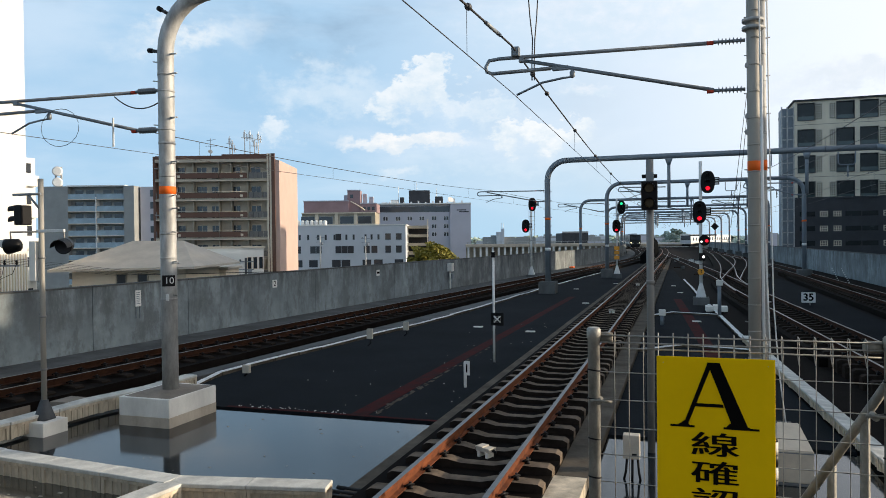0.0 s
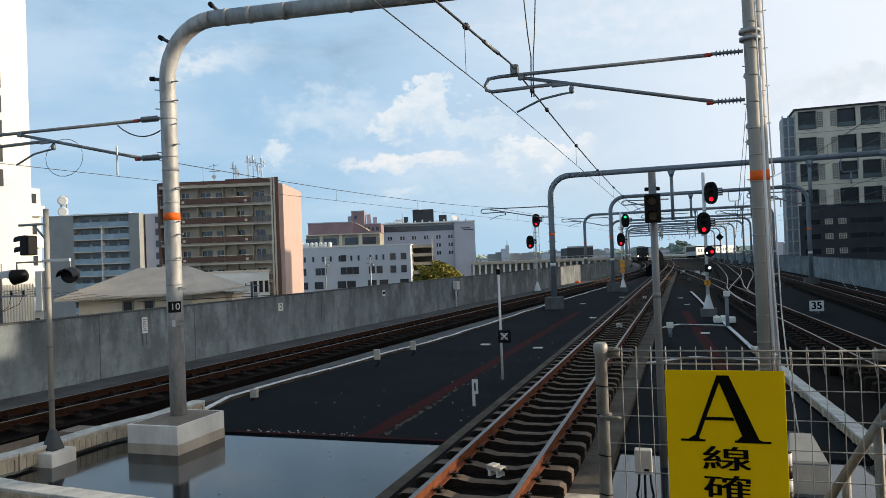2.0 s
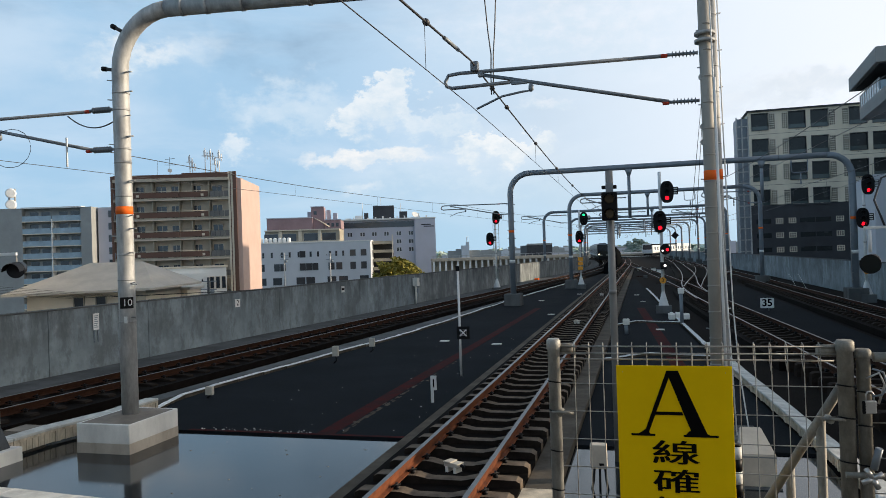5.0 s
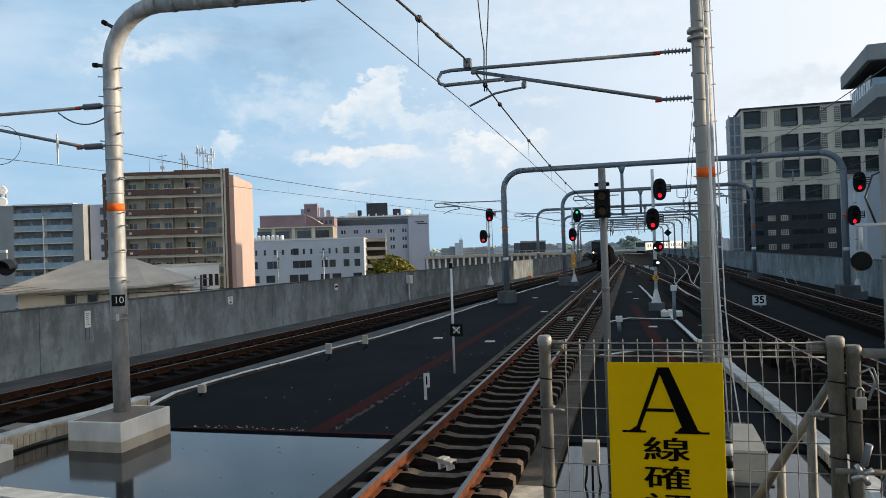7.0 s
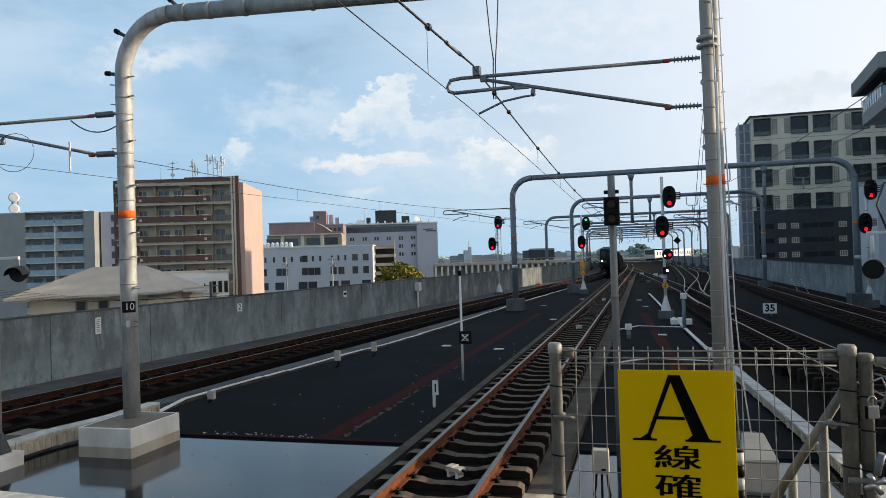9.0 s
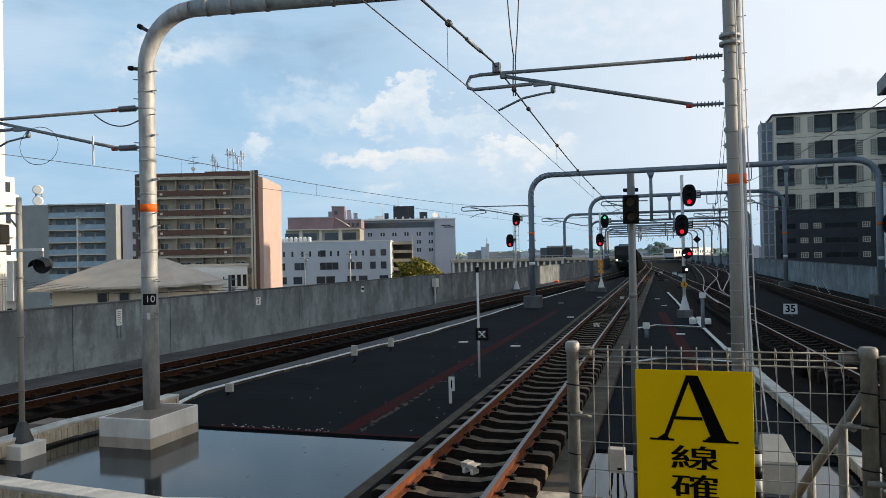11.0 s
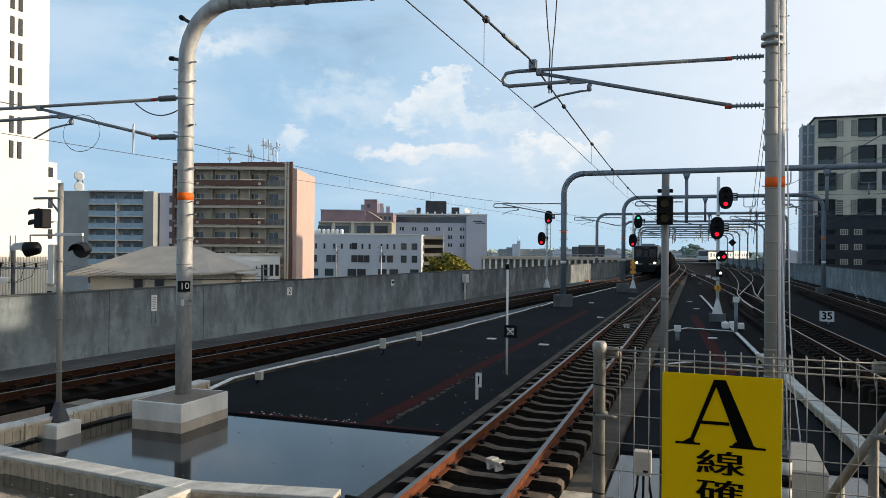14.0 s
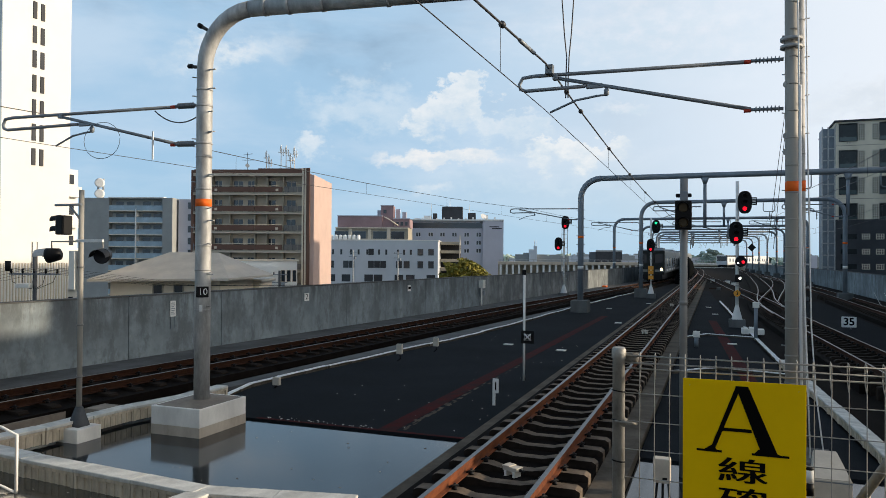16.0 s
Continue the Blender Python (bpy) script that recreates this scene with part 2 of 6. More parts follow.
SALMON = mat("salmon tile wall", (0.55, 0.405, 0.35), 0.75, var=0.1, scale=0.4)
CREAM = mat("cream render", (0.70, 0.62, 0.50), 0.8, var=0.12, scale=0.4)
WHITEWALL = mat("white tower render", (0.80, 0.79, 0.75), 0.75, var=0.06, scale=0.3)
GREYWALL = mat("grey apartment render", (0.31, 0.32, 0.315), 0.8, var=0.15, scale=0.3)
BLUEGLASS = mat("pale blue balcony glass", (0.30, 0.40, 0.47), 0.25, var=0.2, scale=0.6, bump=0)
BLUEWHITE = mat("bluish white render", (0.55, 0.58, 0.62), 0.8, var=0.1, scale=0.15)
SMOKED = mat("smoked brown balcony glass", (0.14, 0.13, 0.12), 0.3, var=0.3, scale=0.6, bump=0, spec=0.5)
TINTED = mat("green tinted balustrade glass", (0.05, 0.075, 0.075), 0.15, var=0.2, scale=0.6, bump=0, spec=0.6)
LILAC = mat("pale lilac render", (0.50, 0.50, 0.56), 0.8, var=0.08, scale=0.15)
MAROON = mat("maroon cladding", (0.33, 0.225, 0.235), 0.7, var=0.2, scale=0.2)
OLIVE = mat("olive grey concrete", (0.36, 0.325, 0.26), 0.8, var=0.25, scale=0.3)
ROOFMAT = mat("grey house roof", (0.50, 0.46, 0.40), 0.7, var=0.15, scale=1.0, bump=0.3, fine=8)
STONE = mat("beige block facade", (0.68, 0.62, 0.50), 0.8, var=0.2, scale=0.3, streak=2.0)
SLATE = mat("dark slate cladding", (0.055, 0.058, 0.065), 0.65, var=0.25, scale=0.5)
GROUND = mat("hazy town ground", (0.12, 0.13, 0.12), 0.9, var=0.5, scale=0.02, bump=0)
LEAF = mat("olive leaves", (0.36, 0.30, 0.06), 0.7, var=0.5, scale=0.9, other=(0.11, 0.125, 0.03), bump=0.2)
POSTGREY = mat("weathered grey post paint", (0.25, 0.245, 0.235), 0.55, 0.2, var=0.25, scale=2.0, bump=0.05, streak=3.0)
KERBMAT = mat("grimy kerb concrete", (0.115, 0.099, 0.079), 0.9, var=0.5, scale=1.5, bump=0.3, fine=18.0, spec=0.05)
WHITELID = mat("whitened trough cover", (0.80, 0.81, 0.80), 0.75, var=0.35, scale=5.0)
# copy of the parapet concrete with darker stains, standing in for shade
WALLSHADE = mat("parapet concrete with shade in its colour", (0.34, 0.37, 0.37), 0.85, var=0.45, scale=0.7, bump=0.4, fine=7.0, streak=1.3, other=(0.11, 0.125, 0.135))


def weather(m, top, dark):
    """Run-off streaks that hang from a wall's upper edge, and blotches of grime, over a surface made by mat()."""
    n, l = m.node_tree.nodes, m.node_tree.links
    base = n["Principled BSDF"].inputs["Base Color"]
    under = base.links[0].from_socket
    tc = n.new("ShaderNodeTexCoord")

    def patches(scale, size, detail, low, high):
        mp = n.new("ShaderNodeMapping")
        mp.inputs["Scale"].default_value = scale
        l.new(tc.outputs["Object"], mp.inputs[0])
        noise = n.new("ShaderNodeTexNoise")
        noise.inputs["Scale"].default_value, noise.inputs["Detail"].default_value, noise.inputs["Roughness"].default_value = size, detail, 0.7
        l.new(mp.outputs[0], noise.inputs["Vector"])
        mr = n.new("ShaderNodeMapRange")
        mr.interpolation_type = "SMOOTHSTEP"
        mr.inputs[1].default_value, mr.inputs[2].default_value = low, high
        l.new(noise.outputs[0], mr.inputs[0])
        return mr.outputs[0]

    def darken(fac, strength, color):
        nonlocal under
        k = n.new("ShaderNodeMath")
        k.operation = "MULTIPLY"
        k.inputs[1].default_value = strength
        l.new(fac, k.inputs[0])
        mix = n.new("ShaderNodeMix")
        mix.data_type = "RGBA"
        mix.inputs[7].default_value = (*color, 1)
        l.new(k.outputs[0], mix.inputs[0])
        l.new(under, mix.inputs[6])
        under = mix.outputs[2]

    xyz = n.new("ShaderNodeSeparateXYZ")
    l.new(tc.outputs["Object"], xyz.inputs[0])
    fall = n.new("ShaderNodeMapRange")
    fall.inputs[1].default_value, fall.inputs[2].default_value, fall.inputs[3].default_value = top - 1.3, top, 0.15
    l.new(xyz.outputs["Z"], fall.inputs[0])
    runs = n.new("ShaderNodeMath")
    runs.operation = "MULTIPLY"
    l.new(patches((1, 1, 0.25), 1.7, 8, 0.40, 0.60), runs.inputs[0])
    l.new(fall.outputs[0], runs.inputs[1])
    darken(patches((1, 1, 0.8), 0.55, 9, 0.46, 0.62), 0.7, tuple(c * 1.6 for c in dark))
    darken(patches((1, 1, 0.5), 1.9, 10, 0.50, 0.62), 0.65, tuple(c * 1.6 for c in dark))
    darken(patches((1, 1, 0.6), 3.0, 6, 0.58, 0.72), 0.35, (0.40, 0.43, 0.43))
    darken(runs.outputs[0], 0.8, dark)
    l.new(under, base)


weather(WALLCON, 1.6, (0.09, 0.10, 0.105))
weather(WALLSHADE, 1.6, (0.08, 0.09, 0.095))
# pale grey-green: distance haze is mixed into the leaf colour
HAZELEAF = mat("far leaves paled by painted haze", (0.46, 0.55, 0.48), 0.9, var=0.5, scale=0.08, bump=0)
BARK = mat("bark", (0.10, 0.07, 0.05), 0.9)
TRAINDARK = mat("dark train front", (0.016, 0.019, 0.018), 0.55, var=0.1, bump=0, spec=0.2)
TRAINBODY = mat("dull olive-silver train body", (0.20, 0.20, 0.18), 0.45, 0.3, var=0.1, bump=0)
TRAINWHITE = mat("white train body", (0.72, 0.72, 0.70), 0.45, var=0.1, bump=0)
TARP = mat("black tarpaulin", (0.008, 0.009, 0.01), 0.95, var=0.3, scale=1.0, spec=0.0)
BRASS = mat("lock metal", (0.55, 0.54, 0.52), 0.35, 0.9, bump=0.02)
RED_ON = glow("lit red lamp", (1.0, 0.006, 0.02), 2.2)
GREEN_ON = glow("lit green lamp", (0.02, 0.9, 0.35), 1.6)
WHITE_ON = glow("lit white lamp", (1.0, 0.97, 0.9), 3.0)
HEAD_ON = glow("lit headlight", (1.0, 0.78, 0.45), 5.0)
LENS_OFF = mat("unlit amber lens", (0.06, 0.042, 0.014), 0.3, bump=0)


# ---- mesh helpers ----
def box(bm, x0, x1, y0, y1, z0, z1, mi=0):
    v = [bm.verts.new(p) for p in ((x0, y0, z0), (x1, y0, z0), (x1, y1, z0), (x0, y1, z0), (x0, y0, z1), (x1, y0, z1), (x1, y1, z1), (x0, y1, z1))]
    for q in ((3, 2, 1, 0), (4, 5, 6, 7), (0, 1, 5, 4), (1, 2, 6, 5), (2, 3, 7, 6), (3, 0, 4, 7)):
        bm.faces.new([v[i] for i in q]).material_index = mi
    return v


def bevelled(x0, x1, y0, y1, z0, z1, w=0.015, seg=2):
    bm = bmesh.new()
    box(bm, x0, x1, y0, y1, z0, z1)
    bmesh.ops.bevel(bm, geom=bm.edges[:], offset=w, segments=seg, affect="EDGES", profile=0.6)
    return bm


def boxes(*rows):
    bm = bmesh.new()
    for r in rows:
        box(bm, *r)
    return bm


def sweep(bm, pts, ring, closed=True, caps=True, mi=None, smooth=False, up=Vector((0, 0, 1))):
    """Carry a ring of (side, height) along a line; sides stay level unless the line is upright."""
    pts = [Vector(p) for p in pts]
    rows, n, side_old = [], len(ring), None
    for i, p in enumerate(pts):
        d = (pts[min(i + 1, len(pts) - 1)] - pts[max(i - 1, 0)]).normalized()
        s = side_old or d.cross(up)
        if s.length < 0.05:
            s = Vector((1, 0, 0))
        s = (s - d * s.dot(d)).normalized()
        side_old, t = s, s.cross(d)
        rows.append([bm.verts.new(p + s * a + t * b) for a, b in ring])
    for r0, r1 in zip(rows, rows[1:]):
        for k in range(n if closed else n - 1):
            f = bm.faces.new((r0[k], r0[(k + 1) % n], r1[(k + 1) % n], r1[k]))
            f.smooth = smooth
            if mi:
                f.material_index = mi[k]
    if caps and closed:
        bm.faces.new(rows[0][::-1])
        bm.faces.new(rows[-1])


def tube(bm, pts, r, n=10):
    sweep(bm, pts, [(r * math.cos(2 * math.pi * k / n), r * math.sin(2 * math.pi * k / n)) for k in range(n)], smooth=True)


def tubes(r, *lines, n=10):
    bm = bmesh.new()
    for pts in lines:
        tube(bm, pts, r, n)
    return bm


def lathe(bm, at, axis, profile, n=14):
    """Turn (radius, along) pairs round an axis through a place."""
    axis = Vector(axis).normalized()
    s = axis.orthogonal().normalized()
    t = axis.cross(s)
    rows = []
    for r, a in profile:
        r = max(r, 0.0005)
        rows.append([bm.verts.new(Vector(at) + axis * a + (s * math.cos(2 * math.pi * k / n) + t * math.sin(2 * math.pi * k / n)) * r) for k in range(n)])
    for r0, r1 in zip(rows, rows[1:]):
        for k in range(n):
            bm.faces.new((r0[k], r0[(k + 1) % n], r1[(k + 1) % n], r1[k])).smooth = True
    bm.faces.new(rows[0][::-1])
    bm.faces.new(rows[-1])


def turned(at, axis, profile, n=14):
    bm = bmesh.new()
    lathe(bm, at, axis, profile, n)
    return bm


def oval(w, h, y0, y1, n=24, power=2.6):
    """An upright oval plate in x and z with a thickness in y."""
    bm = bmesh.new()
    ring = []
    for k in range(n):
        c, s = math.cos(2 * math.pi * k / n), math.sin(2 * math.pi * k / n)
        ring.append((math.copysign(abs(c) ** (2 / power), c) * w / 2, math.copysign(abs(s) ** (2 / power), s) * h / 2))
    a = [bm.verts.new((x, y0, z)) for x, z in ring]
    b = [bm.verts.new((x, y1, z)) for x, z in ring]
    bm.faces.new(a)
    bm.faces.new(b[::-1])
    for k in range(n):
        bm.faces.new((a[k], b[k], b[(k + 1) % n], a[(k + 1) % n]))
    return bm


def mesh_of(name, bm, materials):
    bmesh.ops.recalc_face_normals(bm, faces=bm.faces[:])
    me = bpy.data.meshes.new(name)
    bm.to_mesh(me)
    bm.free()
    for m in materials if isinstance(materials, (list, tuple)) else [materials]:
        me.materials.append(m)
    return me


def part(name, bm, material, parent=None, label="", kind=""):
    ob = new(name, mesh_of(name, bm, material))
    ob.parent = parent
    return tagged(ob, label, kind=kind)


def thing(name, label, category, at=(0, 0, 0), turn=0.0, group="", kind=""):
    ob = new(name)
    ob.empty_display_size = 0.2
    ob.matrix_basis = pose(*at, 0, 0, turn)
    return tagged(ob, label, category, group, kind)


def setting(name, bm, material, label, category):
    return tagged(part(name, bm, material), label, category, kind="structure")


def lettering(text, size, material, parent, at, turn=(90, 0, 0), depth=0.002, wide=1.0, name="lettering", bold=0.0):
    cu = bpy.data.curves.new(name, "FONT")
    cu.body, cu.size, cu.extrude, cu.offset = text, size, depth, bold
    cu.align_x, cu.align_y = "CENTER", "CENTER"
    cu.materials.append(material)
    src = new(name, cu)
    me = bpy.data.meshes.new_from_object(src.evaluated_get(bpy.context.evaluated_depsgraph_get()))
    bpy.data.objects.remove(src)
    ob = new(name, me)
    ob.parent = parent
    ob.matrix_basis = pose(*at, *turn) @ Matrix.Diagonal((wide, 1, 1, 1))
    return ob


def spline(points, y):
    """A smooth x at y through (y, x) pairs."""
    i = 0
    while i < len(points) - 2 and points[i + 1][0] < y:
        i += 1
    (y0, x0), (y1, x1) = points[i], points[i + 1]
    ya, xa = points[max(i - 1, 0)]
    yb, xb = points[min(i + 2, len(points) - 1)]
    m0, m1 = (x1 - xa) / (y1 - ya), (xb - x0) / (yb - y0)
    h = y1 - y0
    t = (y - y0) / h
    return x0 * (2 * t**3 - 3 * t * t + 1) + m0 * h * (t**3 - 2 * t * t + t) + x1 * (3 * t * t - 2 * t**3) + m1 * h * (t**3 - t * t)


# ---- plan: z = 0 is the rail head, y runs along the straight track ----
DECK, LOW = -0.42, -0.48
LINE_A = [(-12, -2.57), (60, -2.57), (140, -2.57), (200, -4.4), (320, -14)]
LINE_B = [(-12, -14.7), (0, -13.75), (40, -10.53), (70, -8.1), (88, -6.75), (105, -6.0), (125, -5.9), (145, -6.7), (165, -8.1), (192, -10.4), (230, -14.0), (320, -24)]
LINE_C = [(-12, 6.0), (0, 5.5), (22, 4.37), (36, 3.6), (46, 3.2), (54, 3.25), (66, 3.9), (80, 4.5), (100, 5.0), (130, 5.6), (180, 5.6), (240, 3.5), (320, -2)]
LINE_BRANCH = [(40, 3.3), (52, 2.9), (63, 2.25), (85, 0.85), (105, -0.5), (122, -1.6), (140, -2.45)]
LINE_CROSS = [(52, 3.25), (62, 4.2), (74, 5.4), (88, 6.5), (104, 7.3), (122, 7.3)]
LINE_D = [(-12, 8.75), (40, 8.75), (70, 8.7), (100, 8.0), (130, 7.0), (150, 6.0)]
RIGHT_WALL = [(-12, 12.4), (40, 12.3), (90, 12.0), (130, 11.0), (180, 8.6), (240, 6.0), (320, 0)]


def left_wall_x(y):
    return spline(LINE_B, y) - 3.1


def steps(a, b, d):
    n = max(1, round((b - a) / d))
    return [a + (b - a) * i / n for i in range(n + 1)]


def strip(left, right, ys, z0, z1):
    """A slab between two lines x = left(y) and x = right(y)."""
    bm = bmesh.new()
    rows = [[bm.verts.new(p) for p in ((left(y), y, z0), (right(y), y, z0), (right(y), y, z1), (left(y), y, z1))] for y in ys]
    for a, b in zip(rows, rows[1:]):
        for k in range(4):
            bm.faces.new((a[k], a[(k + 1) % 4], b[(k + 1) % 4], b[k]))
    bm.faces.new(rows[0])
    bm.faces.new(rows[-1][::-1])
    return bm


TROUGH_B = [(9, -10.5), (10.9, -10.45), (12.4, -10.5), (15.0, -10.65), (20.3, -10.05), (28.0, -9.15), (50.4, -8.05), (67.8, -6.8), (95, -4.9)]
TROUGH_C = [(6, 2.95), (12.2, 2.6), (17.8, 2.24), (23.8, 1.9), (38, 1.15), (57, 0.3), (80, -0.6)]


# ---- the large structure ----
def build_structure():
    setting("ground", strip(lambda y: -3000, lambda y: 3000, [-1500, 4000], -10.5, -10.0), GROUND, "hazy grey-green town ground below the viaduct", "ground")
    setting("floor", strip(lambda y: left_wall_x(y) - 0.3, lambda y: spline(RIGHT_WALL, y) + 0.3, steps(-12, 320, 4), -1.6, LOW), BED,
            "brown-stained concrete viaduct deck under the tracks", "viaduct deck")
    setting("pavement_1", strip(lambda y: spline(TROUGH_B, y) + 0.15, lambda y: -3.97, steps(12.02, 92, 4), LOW, DECK), DECKMAT, "near-black coated deck strip between two tracks", "deck surface")
    setting("pavement_2", strip(lambda y: -1.12, lambda y: spline(TROUGH_C, y) - 0.15, steps(12.0, 76, 4), LOW, DECK), DECKMAT, "near-black coated deck strip beside the track", "deck surface")
    setting("pavement_3", strip(lambda y: spline(LINE_C, y) + 1.5, lambda y: 7.2, steps(10, 60, 4), LOW, DECK), DECKMAT, "dark coated deck strip between tracks", "deck surface")
    setting("water_1", boxes((-11.6, -3.98, 3.0, 11.96, LOW, -0.455)), WATER, "still rainwater pooled on the deck, mirroring the sky", "puddle")
    setting("water_2", boxes((-1.12, 2.5, 5.0, 11.94, LOW, -0.455)), WATER, "still rainwater pooled behind the fence", "puddle")
    bm = bmesh.new()
    shore = [(-12.0, 4.0), (-4.0, 4.0), (-4.0, 7.72), (-5.9, 7.38), (-9.1, 7.66), (-12.0, 8.05)]
    low, top = [[bm.verts.new((x, y, z)) for x, y in shore] for z in (LOW + 0.02, -0.385)]
    bm.faces.new(top)
    bm.faces.new(low[::-1])
    for k in range(len(shore)):
        bm.faces.new((low[k], low[(k + 1) % len(shore)], top[(k + 1) % len(shore)], top[k]))
    setting("water_3", bm, MURKY, "murky brown rainwater dammed up by the cable trough", "puddle")
    setting("kerb_4", strip(lambda y: -12.05, lambda y: -11.7, [3, 10.8], LOW, -0.27), CAPMORTAR, "low brown concrete kerb behind the trough", "kerb")
    setting("kerb_5", boxes((-11.4, -10.95, 10.75, 11.25, LOW, -0.22)), CAPMORTAR, "brown mortar block behind the lamp post", "kerb")
    # near kerb end split off in a paler colour that imitates sunlight on it
    setting("kerb_3", strip(lambda y: -1.56, lambda y: -1.14, steps(3, 9.3, 2), LOW, -0.28), TROUGHSIDE, "pale sunlit concrete kerb end beside the track", "kerb")
    for n, (a, b, near) in enumerate(((-3.97, -3.72, 3), (-1.56, -1.14, 9.31))):
        setting(f"kerb_{n + 1}", strip(lambda y: a, lambda y: b, steps(near, 120, 6), LOW, -0.32), KERBMAT, "low grimy concrete kerb along the track", "kerb")
    setting("ledge", strip(lambda y: left_wall_x(y) - 0.05, lambda y: spline(LINE_B, y) - 1.5, steps(-12, 200, 4), LOW, -0.22), CONCRETE, "narrow concrete ledge at the parapet's foot", "ledge")
    setting("walkway", strip(lambda y: spline(LINE_B, y) + 1.4, lambda y: spline(TROUGH_B, y) - 0.15, steps(13.5, 70, 4), LOW, -0.36), CONCRETE, "grey concrete strip beside the track", "walkway")
    for n, line in enumerate((LINE_B, LINE_C, LINE_D)):
        setting(f"track_bed_{n + 1}", strip(lambda y: spline(line, y) - 1.2, lambda y: spline(line, y) + 1.2, steps(3 if n == 0 else 20, 130 if n < 2 else 60, 4), LOW, -0.225 if n == 0 else -0.25), BED, "dark oily brown track bed between sleepers", "track bed")
    setting("track_bed_4", strip(lambda y: -3.72, lambda y: -1.57, [3, 112], LOW, -0.265), BED, "black oily track bed between sleepers", "track bed")
    for n, row in enumerate(((-5.78, -5.44, 12.13, 40), (-8.4, -4.05, 12.03, 12.13))):
        setting(f"line_{n + 1}", boxes((*row, DECK - 0.01, DECK + 0.004)), REDPAINT, "worn dark red painted line on the deck", "painted line")
    setting("line_3", strip(lambda y: 0.95 - (y - 15) * 0.052, lambda y: 1.33 - (y - 15) * 0.052, [12.2, 39.5], DECK - 0.01, DECK + 0.004), REDPAINT, "worn dark red painted line on the deck", "painted line")
    setting("platform", boxes((-1.0, 9.0, -12, 2.9, LOW, 1.1)), CONCRETE, "grey concrete platform end", "platform")
    # plain unseen blocks beside the viaduct, beyond the view, added to cast its shade
    setting("wall_east_1", boxes((15.5, 16.5, 16.5, 20.2, -10, 7.9)), GREYWALL, "unseen plain grey wall added to shade the tracks", "wall")
    setting("wall_east_6", boxes((15.5, 16.5, 20.2, 25.0, -10, 7.9)), GREYWALL, "unseen plain grey wall added to shade the tracks", "wall")
    setting("wall_east_2", boxes((15.5, 16.5, 25.0, 40, -10, 9.6)), GREYWALL, "unseen plain grey wall added to shade the tracks", "wall")
    setting("wall_east_3", boxes((15.5, 16.5, 40, 49.4, -10, 12.8)), GREYWALL, "unseen plain grey wall added to shade the tracks", "wall")
    setting("wall_east_4", boxes((35.5, 37, 62, 87, -10, 20)), GREYWALL, "unseen plain grey block added to shade the far tracks", "wall")
    setting("wall_east_5", boxes((35.5, 37, 96, 107, -10, 20)), GREYWALL, "unseen plain grey block added to shade the far tracks", "wall")
    # tall unseen wall, added to hold back sky light on south faces
    setting("wall_south", boxes((-22, 16, -13, -12.2, -10, 12)), GREYWALL, "unseen plain grey wall added to block light from behind", "wall")

    # parapets in cast lengths
    def parapet(name, line, joints, z1, thick, label, material=WALLCON):
        root = thing(name, label, "parapet wall", kind="structure")
        for a, b in zip(joints, joints[1:]):
            bm = strip(lambda y: line(y) - thick, line, steps(a + 0.012, b - 0.012, 3), LOW, z1)
            part("panel", bm, material, root)
            part("coping", strip(lambda y: line(y) - thick - 0.02, lambda y: line(y) + 0.02, steps(a + 0.012, b - 0.012, 3), z1, z1 + 0.04), CONCRETE, root)
        return root

    parapet("wall_west", left_wall_x, [-12, -4, 3, 8, 12, 16.16, 19.9, 27.45, 34.9, 42.86], 1.55, 0.28, "water-streaked grey concrete parapet in cast panels")
    parapet("wall_west_far", lambda y: left_wall_x(y) - (0.35 if y < 80 else 0.2), [42.9, 46.5, 56, 66, 76, 86, 98, 112, 130, 150, 175, 200], 1.5, 0.28, "concrete parapet set slightly back, coloured darker for shade", WALLSHADE)
    parapet("wall_east", lambda y: spline(RIGHT_WALL, y) + 0.28, [20, 32, 44, 56, 68, 80, 92, 104, 120, 140, 165, 190, 230], 1.5, 0.28, "shaded grey concrete parapet along the far track")


RAIL = [(-0.0325, 0), (-0.0325, -0.04), (-0.009, -0.05), (-0.009, -0.125), (-0.063, -0.14), (-0.063, -0.153),
        (0.063, -0.153), (0.063, -0.14), (0.009, -0.125), (0.009, -0.05), (0.0325, -0.04), (0.0325, 0)]


def sleeper_mesh(material):
    bm = bmesh.new()
    rows = []
    for x, top, w in ((-1.0, -0.20, 0.10), (-0.94, -0.165, 0.11), (-0.40, -0.160, 0.11), (-0.22, -0.20, 0.095), (0.22, -0.20, 0.095), (0.40, -0.160, 0.11), (0.94, -0.165, 0.11), (1.0, -0.20, 0.10)):
        rows.append([bm.verts.new(p) for p in ((x, -w - 0.03, LOW), (x, w + 0.03, LOW), (x, w, top), (x, -w, top))])
    for a, b in zip(rows, rows[1:]):
        for k in range(4):
            # top faces keep the sleeper colour; flanks take the painted shade
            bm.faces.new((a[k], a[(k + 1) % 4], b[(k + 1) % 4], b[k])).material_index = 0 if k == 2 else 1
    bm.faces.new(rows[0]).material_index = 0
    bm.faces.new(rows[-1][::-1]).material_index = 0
    return mesh_of("sleeper", bm, [material, FLANKSHADE])


